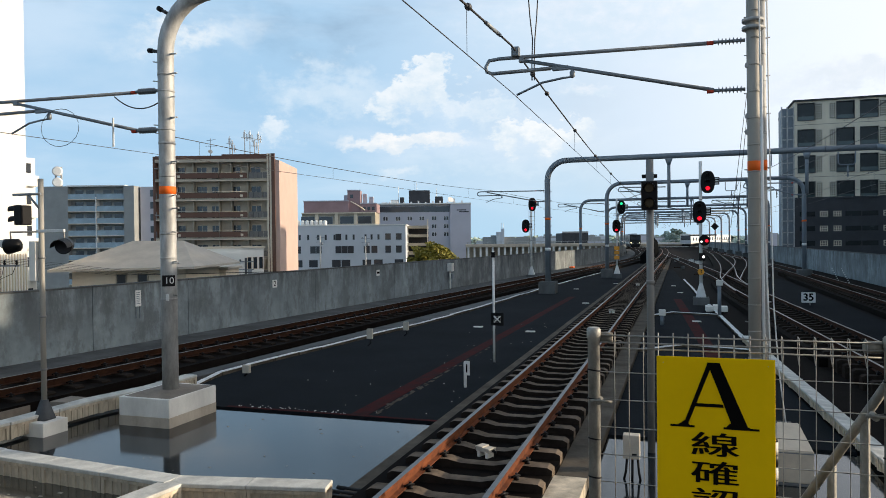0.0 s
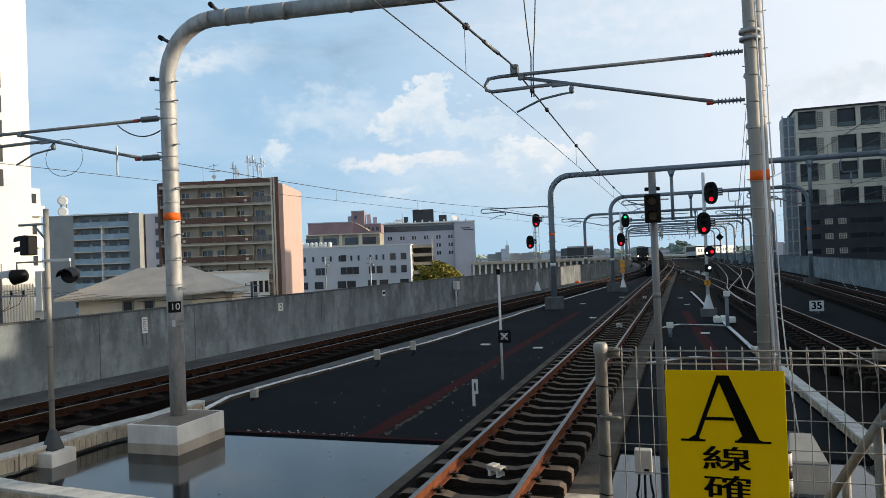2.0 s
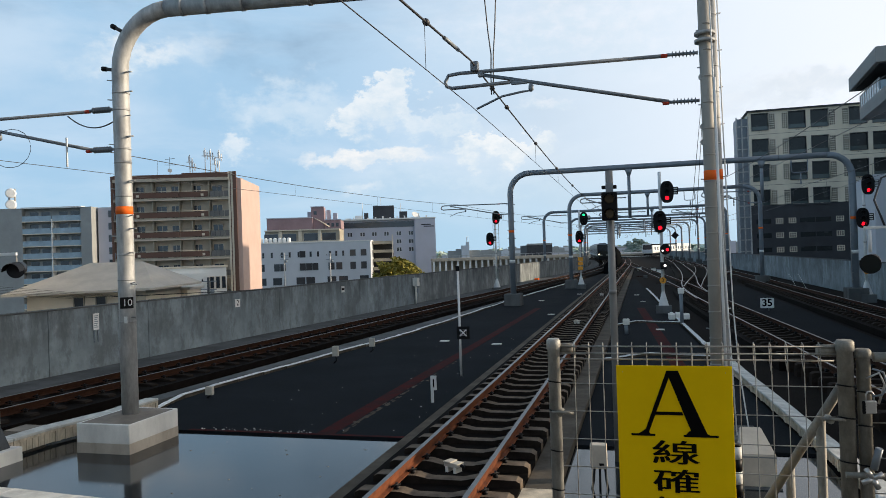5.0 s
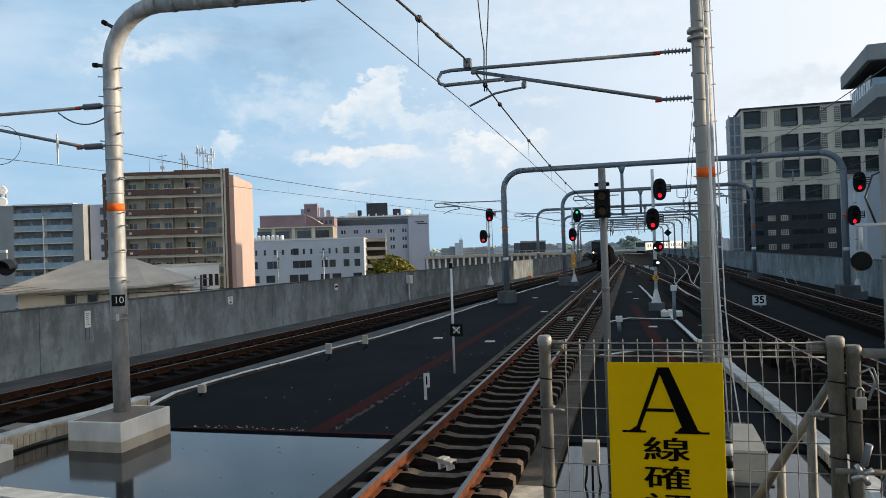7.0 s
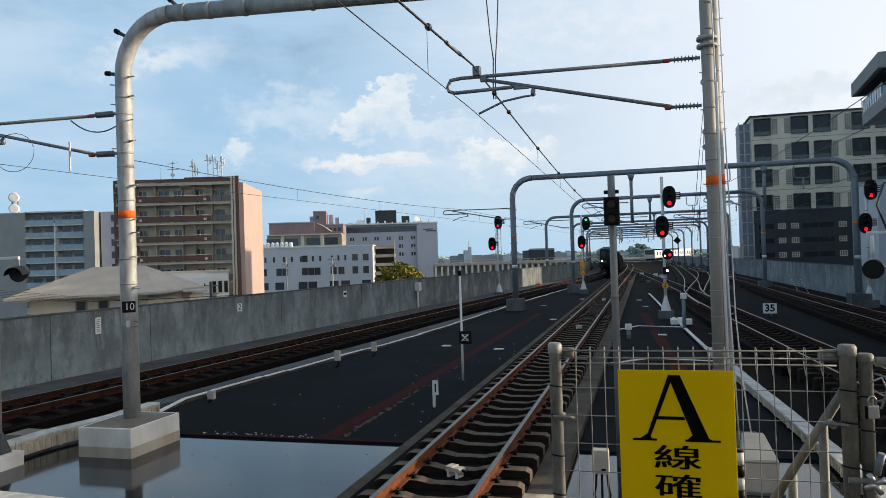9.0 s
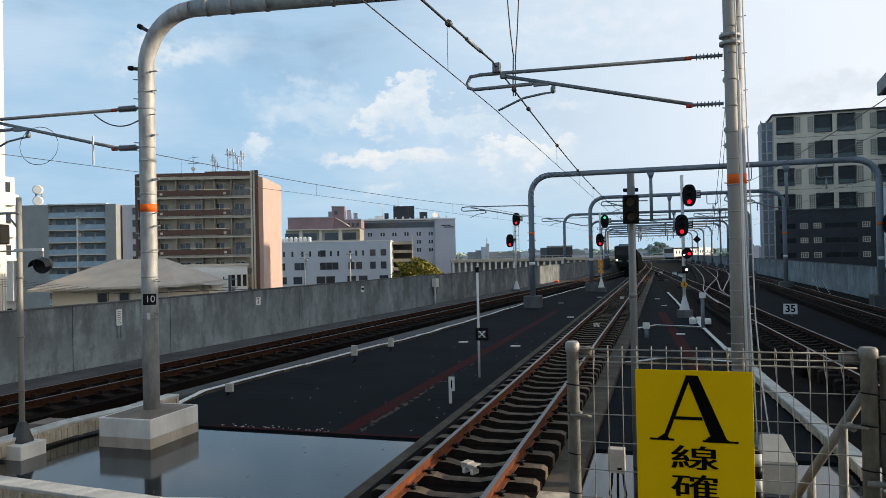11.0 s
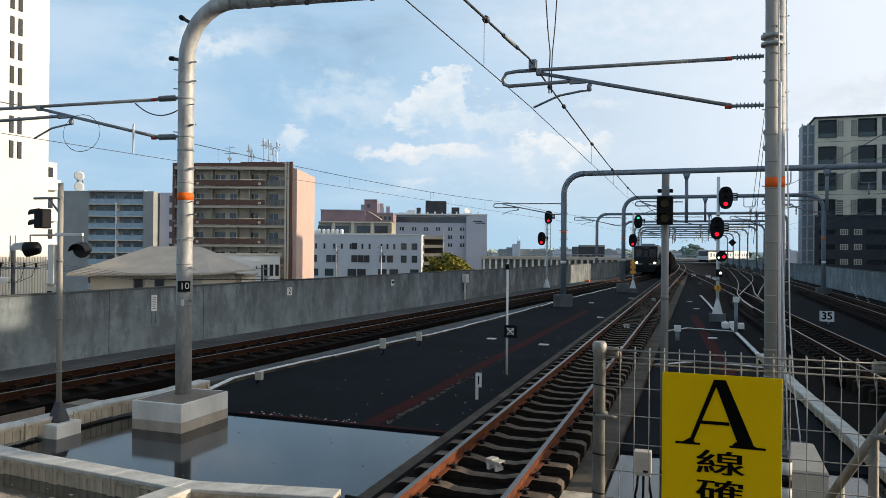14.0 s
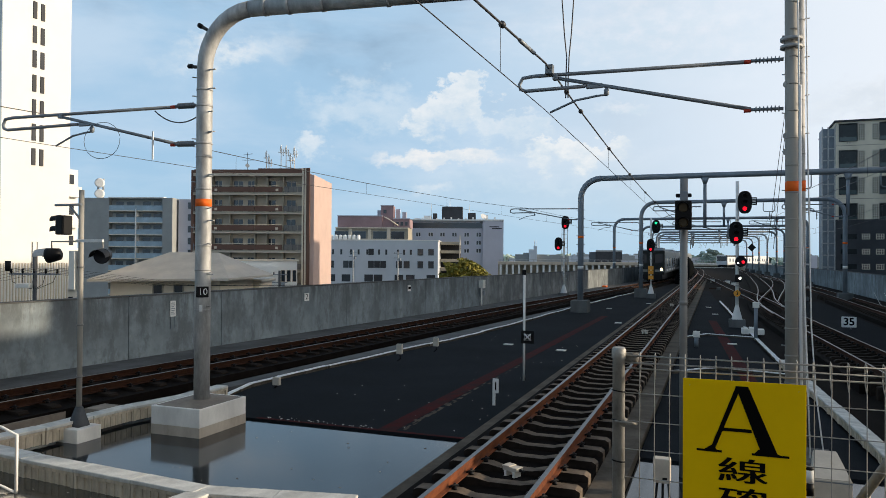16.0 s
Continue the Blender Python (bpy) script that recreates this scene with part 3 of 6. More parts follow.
def build_tracks():
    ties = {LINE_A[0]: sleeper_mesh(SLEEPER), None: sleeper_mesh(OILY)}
    for name, line, y0, y1, far, label in (
            ("track_1", LINE_A, -10, 200, 112, "straight rust-flanked rail track on concrete sleepers"),
            ("track_2", LINE_B, -4, 250, 80, "rusty brown rail track beside the parapet"),
            ("track_3", LINE_C, 8, 300, 70, "curving rail track with bright worn rail heads"),
            ("track_4", LINE_D, 20, 150, 66, "rail track near the far parapet"),
            ("track_5", LINE_BRANCH, 40, 140, 40, "turnout branch rails joining the straight track"),
            ("track_6", LINE_CROSS, 52, 122, 52, "crossover rails between the two far tracks")):
        root = thing(name, label, "rail track", kind="structure")
        ys = steps(y0, y1, 3)
        tie = ties[LINE_A[0]] if line is LINE_A else ties[None]
        flank = RUST if line is LINE_A else DARKRUST
        for side in (-0.5665, 0.5665):
            bm = bmesh.new()
            sweep(bm, [(spline(line, y) + side, y, {"track_5": 0.002, "track_6": 0.004}.get(name, 0)) for y in ys], RAIL, mi=[0] * 11 + [1])
            part("rail", bm, [flank, STEEL], root, "rust-brown steel rail with a polished head")
        clips = bmesh.new()
        for i, y in enumerate(np.arange(max(y0, 2.66), far, 0.665)):
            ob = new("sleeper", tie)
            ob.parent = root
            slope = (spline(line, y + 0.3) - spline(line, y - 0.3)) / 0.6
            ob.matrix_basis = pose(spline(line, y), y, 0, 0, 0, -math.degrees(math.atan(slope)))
            if y < 40:
                for side in (-0.5665, 0.5665):
                    for off in (-0.095, 0.095):
                        x = spline(line, y) + side + off
                        lathe(clips, (x, y, -0.165), (0, 0, 1), ((0.036, 0), (0.036, 0.035), (0.018, 0.04), (0.018, 0.085)), 6)
                        tube(clips, [(x - 0.05 * np.sign(off), y - 0.07, -0.12), (x, y - 0.02, -0.10), (x + 0.03 * np.sign(off), y + 0.05, -0.12)], 0.014, 5)
        if len(clips.verts):
            part("rail_clips", clips, BLACK, root, "dark spring clips", kind="stuff")
        else:
            clips.free()
    # white beacons between the rails
    for y, x in ((9.62, -2.55), (29.5, -2.57), (47.0, -2.5)):
        t = thing("track_beacon", "small dirty cream beacon box fixed between the rails", "track beacon", (x, y, -0.19), -24, "beacons on the track")
        part("housing", bevelled(-0.12, 0.12, -0.075, 0.075, 0.05, 0.11, 0.01), BOXCREAM, t)
        part("cover_plate", bevelled(-0.125, 0.0, -0.08, 0.08, 0.105, 0.125, 0.006, 1), BOXCREAM, t)
        part("cable_gland", turned((0.12, 0, 0.08), (1, 0, -0.3), ((0.02, 0), (0.02, 0.05), (0.012, 0.07)), 8), BLACK, t)
        for a in (-0.09, 0.05):
            part("bracket", boxes((a, a + 0.04, -0.08, 0.06, -0.02, 0.06)), PALECON, t)
    # flat white deck markers
    for x, y in ((-7.0, 25.5), (-4.9, 24.6), (-6.2, 46), (-4.4, 36), (-4.3, 52), (0.0, 44), (-0.4, 50), (0.6, 29.0)):
        tagged(part("deck_marker", bevelled(x - 0.16, x + 0.16, y - 0.12, y + 0.12, DECK - 0.005, DECK + 0.03, 0.008), PALECON), "flat pale marker stud on the dark deck", "deck marker", "deck markers")


def build_troughs():
    # one unit is a metre long: a recessed side with slim ribs between stout ends, a rim and a cover
    bm = bmesh.new()
    box(bm, -0.112, 0.112, 0.004, 0.996, -0.40, -0.17, 0)
    box(bm, -0.142, 0.142, 0.004, 0.996, -0.215, -0.172, 0)
    for y0, y1 in ((0.006, 0.055), (0.945, 0.994)):
        box(bm, -0.14, 0.14, y0, y1, -0.405, -0.214, 0)
    for k in range(1, 7):
        box(bm, -0.126, 0.126, 0.03 + k * 0.134 - 0.01, 0.03 + k * 0.134 + 0.01, -0.40, -0.214, 0)
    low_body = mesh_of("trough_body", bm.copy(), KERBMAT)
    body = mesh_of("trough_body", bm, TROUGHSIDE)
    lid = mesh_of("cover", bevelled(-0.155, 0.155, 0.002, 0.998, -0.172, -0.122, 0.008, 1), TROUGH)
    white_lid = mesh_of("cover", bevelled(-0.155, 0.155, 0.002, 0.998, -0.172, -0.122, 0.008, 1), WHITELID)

    def run(name, pts, label, tall=1.0):
        root = thing(name, label, "cable trough", kind="structure")
        for (x0, y0), (x1, y1) in zip(pts, pts[1:]):
            length = math.hypot(x1 - x0, y1 - y0)
            n = max(1, round(length))
            turn = -math.degrees(math.atan2(x1 - x0, y1 - y0))
            for k in range(n):
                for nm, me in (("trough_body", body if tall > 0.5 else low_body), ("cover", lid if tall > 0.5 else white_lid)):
                    ob = new(nm, me)
                    ob.parent = root
                    wob = (0.6 if tall > 0.5 else 1.6) * math.sin(k * 12.9 + x0)
                    ob.matrix_basis = pose(x0 + (x1 - x0) * k / n + (0 if tall > 0.5 or x0 > -5 else 0.035 * math.sin(k * 1.3 + y0)), y0 + (y1 - y0) * k / n, LOW * (1 - tall) + 0.005 * math.sin(k * 7.1), 0, 0, turn + wob) @ Matrix.Diagonal((0.3 + 0.7 * tall if tall > 0.5 else 0.42, length / n, tall, 1))

    run("cable_trough_1", [(-10.9, 6.0), (-10.5, 9), (-10.45, 10.9), (-10.2, 12.0), (-10.2, 13.4)], "pale concrete cable trough beside the track")
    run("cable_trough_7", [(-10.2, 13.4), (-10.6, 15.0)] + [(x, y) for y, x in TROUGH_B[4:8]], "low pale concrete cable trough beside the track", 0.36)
    run("cable_trough_2", [(-12.3, 8.1), (-9.1, 7.66), (-5.9, 7.38), (-3.98, 7.74)], "cream ribbed concrete cable trough across the pool")
    run("cable_trough_3", [(-5.85, 7.3), (-6.3, 4.6)], "cream ribbed concrete cable trough branch")
    run("cable_trough_4", [(x, y) for y, x in TROUGH_C[:4]], "pale ribbed cable trough beside the dark deck", 0.7)
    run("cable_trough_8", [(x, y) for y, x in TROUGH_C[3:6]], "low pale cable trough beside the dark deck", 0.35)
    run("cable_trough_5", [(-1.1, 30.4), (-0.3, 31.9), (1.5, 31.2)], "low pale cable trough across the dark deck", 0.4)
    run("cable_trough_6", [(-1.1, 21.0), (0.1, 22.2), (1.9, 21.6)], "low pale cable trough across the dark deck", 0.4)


# ---- line-side masts and gantries ----
def arm_pair(root, x0, y, za, zb, x1, s, join=0.85, back=1.15):
    """Two tubes from a mast at x0 towards x1 with insulators and a curved end; s = side of the arm."""
    L = abs(x1 - x0)
    top = [(x0 + s * 0.55, y, za), (x1 + s * -0.25, y, za + 0.05), (x1 - s * 0.06, y, za + 0.03), (x1, y, za - 0.08), (x1 - s * 0.02, y, za - 0.16), (x1 - s * 0.12, y, za - 0.20), (x1 - s * back, y, za - 0.19)]
    part("upper_arm", tubes(0.032, top), ARMMAT, root)
    part("lower_arm", tubes(0.032, [(x0 + s * 0.55, y, zb + 0.02), (x0 + s * L * join, y, za - 0.01)]), ARMMAT, root)
    e = x1 - s * back
    hold = [(e, y, za - 0.19), (e - s * 0.35, y, za - 0.22), (e - s * 0.37, y, za - 0.36), (e - s * 0.2, y, za - 0.37), (e + s * 0.15, y, za - 0.42), (e + s * 0.6, y, za - 0.60)]
    part("clevis", bevelled(min(e - s * 0.02, e - s * 0.3), max(e - s * 0.02, e - s * 0.3), y - 0.025, y + 0.025, za - 0.24, za - 0.16, 0.01, 1), ARMMAT, root)
    part("swivel", turned((e - s * 0.36, y, za - 0.38), (0, 0, 1), ((0.02, 0), (0.045, 0.02), (0.045, 0.1), (0.02, 0.14)), 8), ARMMAT, root)
    part("strut_clamp", bevelled(x0 + s * L * join - 0.05, x0 + s * L * join + 0.05, y - 0.045, y + 0.045, za - 0.05, za + 0.05, 0.01, 1), ARMMAT, root)
    part("steady_arm", tubes(0.02, hold, n=8), ARMMAT, root)
    for z in (za, zb):
        part("insulator", turned((x0 + s * 0.08, y, z), (s, 0, 0.02), ((0.03, 0),) + sum((((0.025, 0.05 + k * 0.055), (0.06, 0.062 + k * 0.055), (0.025, 0.075 + k * 0.055)) for k in range(7)), ()) + ((0.03, 0.47),), 10), ARMMAT, root)
        part("end_ring", turned((x0 + s * 0.55, y, z), (s, 0, 0.01), ((0.034, 0), (0.034, 0.1)), 10), ENDRED, root, "red sleeve")


def footing(root, x, y, w, d, z1, z0=LOW, material=CONCRETE):
    bm = bevelled(x - w / 2, x + w / 2, y - d / 2, y + d / 2, z0, z1, 0.02)
    part("footing", bm, material, root, "chamfered concrete footing")


def rungs(root, x, y, z0, z1, dz, s):
    k, z = 0, z0
    while z < z1:
        part("step_bolt", tubes(0.012, [(x, y, z), (x + s * 0.16, y, z + 0.02)], n=6), GALV, root)
        z += dz


def build_near_masts():
    # tall bent mast over the pool
    m = thing("catenary_mast", "tall bent galvanised pipe mast on a pale footing in the pool", "catenary mast", (-8.92, 11.1, LOW))
    o = -LOW
    r = 0.144
    arc = [(1.0 - math.cos(a) * 1.0, 0, 6.25 + o + math.sin(a) * 1.0) for a in np.linspace(0, math.pi / 2, 9)]
    part("column", tubes(r, [(0, 0, 0.45), (0, 0, 3.0), (0, 0, 5.0)] + arc, n=20), GALV, m)
    part("beam", tubes(r, [(1.0, 0, 7.25 + o), (5.5, 0.6, 7.27 + o), (10.0, 1.2, 7.25 + o)], n=20), GALV, m)
    part("orange_band", turned((0, 0, 4.14), (0, 0, 1), ((r + 0.004, 0), (r + 0.004, 0.14))), ORANGE, m, "orange painted band")
    part("footing", bevelled(-0.57, 0.5, -0.67, 0.67, 0.20, 0.53, 0.010, 1), PALECON, m, "pale concrete footing")
    part("footing_base", bevelled(-0.57, 0.5, -0.67, 0.67, -0.02, 0.202, 0.004, 1), DAMP, m, "damp brown foot")
    bm = bmesh.new()
    low = [bm.verts.new(p) for p in ((-0.53, -0.64, 0.528), (0.48, -0.64, 0.528), (0.48, 0.64, 0.528), (-0.53, 0.64, 0.528))]
    top = [bm.verts.new(p) for p in ((-0.19, -0.19, 0.575), (0.19, -0.19, 0.575), (0.19, 0.19, 0.575), (-0.19, 0.19, 0.575))]
    for k in range(4):
        bm.faces.new((low[k], low[(k + 1) % 4], top[(k + 1) % 4], top[k]))
    bm.faces.new(top)
    part("footing_cap", bm, CAPMORTAR, m, "brownish mortar cap")
    for z in (2.2, 2.95, 3.4, 4.45, 5.05, 5.3, 6.0, 6.3):
        part("clamp_band", turned((0, 0, z), (0, 0, 1), ((r + 0.006, 0), (r + 0.006, 0.035))), GALV, m)
    for k, z in enumerate((2.3, 2.9, 3.45, 4.1, 4.7, 5.5, 5.9)):
        part("step_bolt", tubes(0.011, [(0.12, -0.05, z), (0.27, -0.1, z + (0.02 if k % 2 else -0.01))], n=6), GALV, m)
    for x, z, dx, dz in ((-0.1, 6.75, -0.2, 0.03), (0.12, 7.4, -0.2, 0.12), (1.15, 7.85, -0.12, 0.12)):
        part("bracket", tubes(0.032, [(x, 0, z), (x + dx, -0.05, z + dz)], n=8), DARKSTEEL, m)
        part("bracket_end", turned((x + dx, -0.05, z + dz), (dx, 0, dz), ((0.02, -0.06), (0.045, -0.05), (0.045, 0.03), (0.02, 0.04)), 10), BLACK, m)
    for z in (2.75, 3.75, 4.6, 5.4, 6.2, 6.55):
        part("step_bolt", tubes(0.011, [(-0.12, -0.05, z), (-0.22, -0.08, z + 0.01)], n=6), GALV, m)
        part("band_lug", bevelled(0.12, 0.27, -0.06, -0.02, z + 0.12, z + 0.14, 0.004, 1), GALV, m)
    for x in (1.3, 1.75, 2.4, 3.6):
        part("clamp_band", turned((x, 0.13 * (x - 1) - 0.0, 7.25 + o), (1, 0.13, 0), ((r + 0.012, -0.03), (r + 0.012, 0.03))), GALV, m)
    arm_pair(m, -0.12, 0, 5.57 + o, 4.85 + o, -5.2, -1, 0.68, 2.1)
    part("jumper", tubes(0.012, [(-0.15 - 1.0 * u, -0.05 + 0.03 * u, 5.33 + 0.19 * u - 0.62 * u * (1 - u) + o) for u in np.linspace(0, 1, 13)], n=6), WIREMAT, m)
    plate = part("number_plate", bevelled(-0.12, 0.10, -r - 0.03, -r - 0.01, 2.46, 2.66, 0.004), BLACK, m, "black number plate")
    plate.matrix_basis = pose(0, 0, 0, 0, 0, 40)
    lettering("10", 0.17, WHITEPAINT, plate, (0.0, -r - 0.033, 2.56), name="number")
    part("notice", boxes((0.06, 0.12, -0.165, -0.155, 2.2, 2.32)), WHITEPAINT, m)

    # straight mast beside the fence, with a second pipe and cables
    p = thing("catenary_mast", "straight beige-grey mast with a second pipe and rising cables", "catenary mast", (1.2, 12.4, LOW))
    part("column", tubes(0.092, [(-0.08, 0, 0), (-0.08, 0, 4), (-0.1, 0, 8.2)], n=18), BEIGE, p)
    part("rear_pipe", tubes(0.085, [(0.065, 0.2, 0), (0.05, 0.2, 4), (0.02, 0.2, 8.2)], n=14), GALV, p)
    part("orange_band", turned((-0.08, 0, 4.27), (0, 0, 1), ((0.096, 0), (0.096, 0.17))), ORANGE, p, "orange painted band")
    part("orange_band", turned((0.048, 0.2, 4.30), (0, 0, 1), ((0.088, 0), (0.088, 0.17))), ORANGE, p, "orange painted band")
    for z in np.arange(0.9, 7.6, 0.42):
        part("clamp_band", turned((-0.08, 0, z), (0, 0, 1), ((0.098, 0), (0.098, 0.025))), BEIGE, p)
        part("clamp_band", turned((0.066 - z * 0.0052, 0.2, z + 0.2), (0, 0, 1), ((0.092, 0), (0.092, 0.02)), 10), GALV, p)
    for z in (6.5, 6.62):
        part("collar", turned((-0.09, 0, z), (0, 0, 1), ((0.16, 0), (0.16, 0.05))), GALV, p)
    part("conduit", tubes(0.022, [(0.06, -0.12, 0), (0.03, -0.13, 3), (0.02, -0.13, 5.9)], n=8), WHITEPAINT, p, "pale cable conduit")
    part("cable", tubes(0.012, [(0.17, -0.2, 0.0), (0.11, -0.14, 2), (0.04, -0.12, 4), (-0.02, -0.13, 7.6)], n=6), WHITEPAINT, p)
    part("cable", tubes(0.012, [(0.36, -0.4, 0.0), (0.25, -0.1, 1.2), (0.20, 0.05, 2.2), (0.15, 0.1, 5), (0.12, 0.1, 7.8)], n=6), WHITEPAINT, p)
    for z in np.arange(1.3, 7.5, 0.6):
        part("step_bolt", tubes(0.01, [(-0.14, 0, z), (-0.22, 0, z + 0.01)], n=6), GALV, p)
        part("step_bolt", tubes(0.01, [(0.09, 0.2, z + 0.3), (0.185, 0.2, z + 0.31)], n=6), GALV, p)
    for z in (5.95, 5.15, 4.9):
        part("spool", turned((-0.16, -0.02, z), (0, 1, 0), ((0.05, -0.03), (0.05, 0.03)), 10), GALV, p)
    part("stay", tubes(0.0045, [(-0.18, 0, 5.5), (-0.42, 0.1, 3.4)], n=5), WIREMAT, p)
    part("stay", tubes(0.0045, [(-0.18, 0, 5.15), (-0.33, 0.1, 3.4)], n=5), WIREMAT, p)
    part("footing", bevelled(-0.4, 0.5, -0.45, 0.5, -0.02, 0.25), CONCRETE, p)
    arm_pair(p, -0.12, 0, 5.87 + o, 5.10 + o, -4.42, -1)


def gantry(y, xl, xr, z, r, drops, label, arms=()):
    g = thing("gantry", label, "gantry", (xl, y, LOW), group="pipe gantries over the tracks")
    w, o, R = xr - xl, z - LOW, 1.15
    up = [(0, 0, 0.3), (0, 0, o - R - 2)] + [(R - R * math.cos(a), 0, o - R + R * math.sin(a)) for a in np.linspace(0, math.pi / 2, 8)]
    down = [(w - x, yy, zz) for x, yy, zz in up]
    part("column", tubes(r, up, n=14), PIPEGREY, g)
    part("column", tubes(r, down, n=14), PIPEGREY, g)
    part("beam", tubes(r * 0.92, [(R, 0, o), (w / 2, 0, o), (w - R, 0, o)], n=14), PIPEGREY, g)
    for x in (0, w):
        part("footing", bevelled(x - 0.48, x + 0.48, -0.55, 0.55, 0, 0.75, 0.03), CONCRETE, g, "grey concrete footing")
        part("orange_band", turned((x, 0, 4.35), (0, 0, 1), ((r + 0.004, 0), (r + 0.004, 0.14))), ORANGE, g)
        part("white_band", turned((x, 0, 2.55), (0, 0, 1), ((r + 0.004, 0), (r + 0.004, 0.18))), WHITEPAINT, g)
    for x, length in drops:
        d = part("drop_post", tubes(0.09, [(x - xl, 0, o), (x - xl, 0, o - length)], n=10), PIPEGREY, g)
        part("gusset", turned((x - xl, 0, o - 0.5), (0, 0, 1), ((0.09, 0), (0.22, 0.38)), 10), PIPEGREY, g)
    for x in (w * 0.62, w * 0.84):
        part("hanger", tubes(0.03, [(x, 0, o - r), (x, 0, o - 0.75), (x + 0.1, 0, o - 0.85), (x + 0.7, 0, o - 0.85), (x + 0.8, 0, o - 0.75), (x + 0.8, 0, o - r)], n=8), PIPEGREY, g)
        part("hanger_insulator", turned((x + 0.45, 0, o - 1.5), (0, 0, 1), ((0.02, 0), (0.06, 0.1), (0.02, 0.2), (0.06, 0.3), (0.02, 0.65)), 8), ARMMAT, g)
    for z0 in np.arange(1.5, o - 1.5, 0.5) if y < 70 else ():
        part("step_bolt", tubes(0.016, [(-r - 0.08, 0, z0), (r + 0.08, 0, z0)], n=5), PIPEGREY, g)
    for x0, x1, s in arms:
        arm_pair(g, x0 - xl, 0, 5.6 - LOW, 4.97 - LOW, x1 - xl, s)
    return g


def build_gantries():
    gantry(42.4, -7.35, 10.78, 7.32, 0.17, [(-0.55, 2.9), (6.4, 2.3)], "grey-blue pipe gantry with rounded corners spanning the tracks", [(-7.45, -11.6, -1), (-0.65, -3.3, -1), (6.3, 3.3, -1)])
    gantry(60.4, -5.62, 8.92, 7.2, 0.16, [(0.6, 2.0), (5.0, 2.2)], "grey-blue pipe gantry with rounded corners spanning the tracks", [(-5.75, -9.6, -1), (0.5, -3.2, -1), (5.0, 2.4, -1)])
    gantry(88, -11.3, 9.4, 7.3, 0.17, [(-3.9, 2.2), (1.3, 2.4), (6.3, 2.0)], "wide grey-blue pipe gantry over the junction", [(-4.0, -7.4, -1), (1.2, -3.2, -1)])
    gantry(110, -10.2, 10.0, 7.3, 0.17, [(-3.8, 2.2), (2.0, 2.4)], "wide grey-blue pipe gantry over the junction", [(-3.9, -6.8, -1)])
    gantry(122, -9.6, 9.8, 7.3, 0.15, [(0.5, 2.2)], "far grey-blue pipe gantry over the tracks")
    gantry(148, -10.4, 9.0, 7.3, 0.15, [(-4.0, 2.2), (2.0, 2.2)], "far grey-blue pipe gantry over the tracks")
    gantry(178, -13.2, 7.8, 7.3, 0.15, [(-5.0, 2.2)], "far grey-blue pipe gantry over the tracks")
    gantry(228, -18, 5.6, 7.3, 0.17, [(-8.0, 2.2)], "far grey-blue pipe gantry over the tracks")
    gantry(134, -9.8, 9.6, 7.3, 0.17, [(-4.0, 2.2), (3.0, 2.4)], "far grey-blue pipe gantry over the tracks")
    gantry(162, -12, 8.3, 7.3, 0.17, [(-4.6, 2.2), (1.0, 2.4)], "far grey-blue pipe gantry over the tracks")
    gantry(195, -14.6, 7.2, 7.3, 0.17, [(-6.0, 2.2)], "far grey-blue pipe gantry over the tracks")


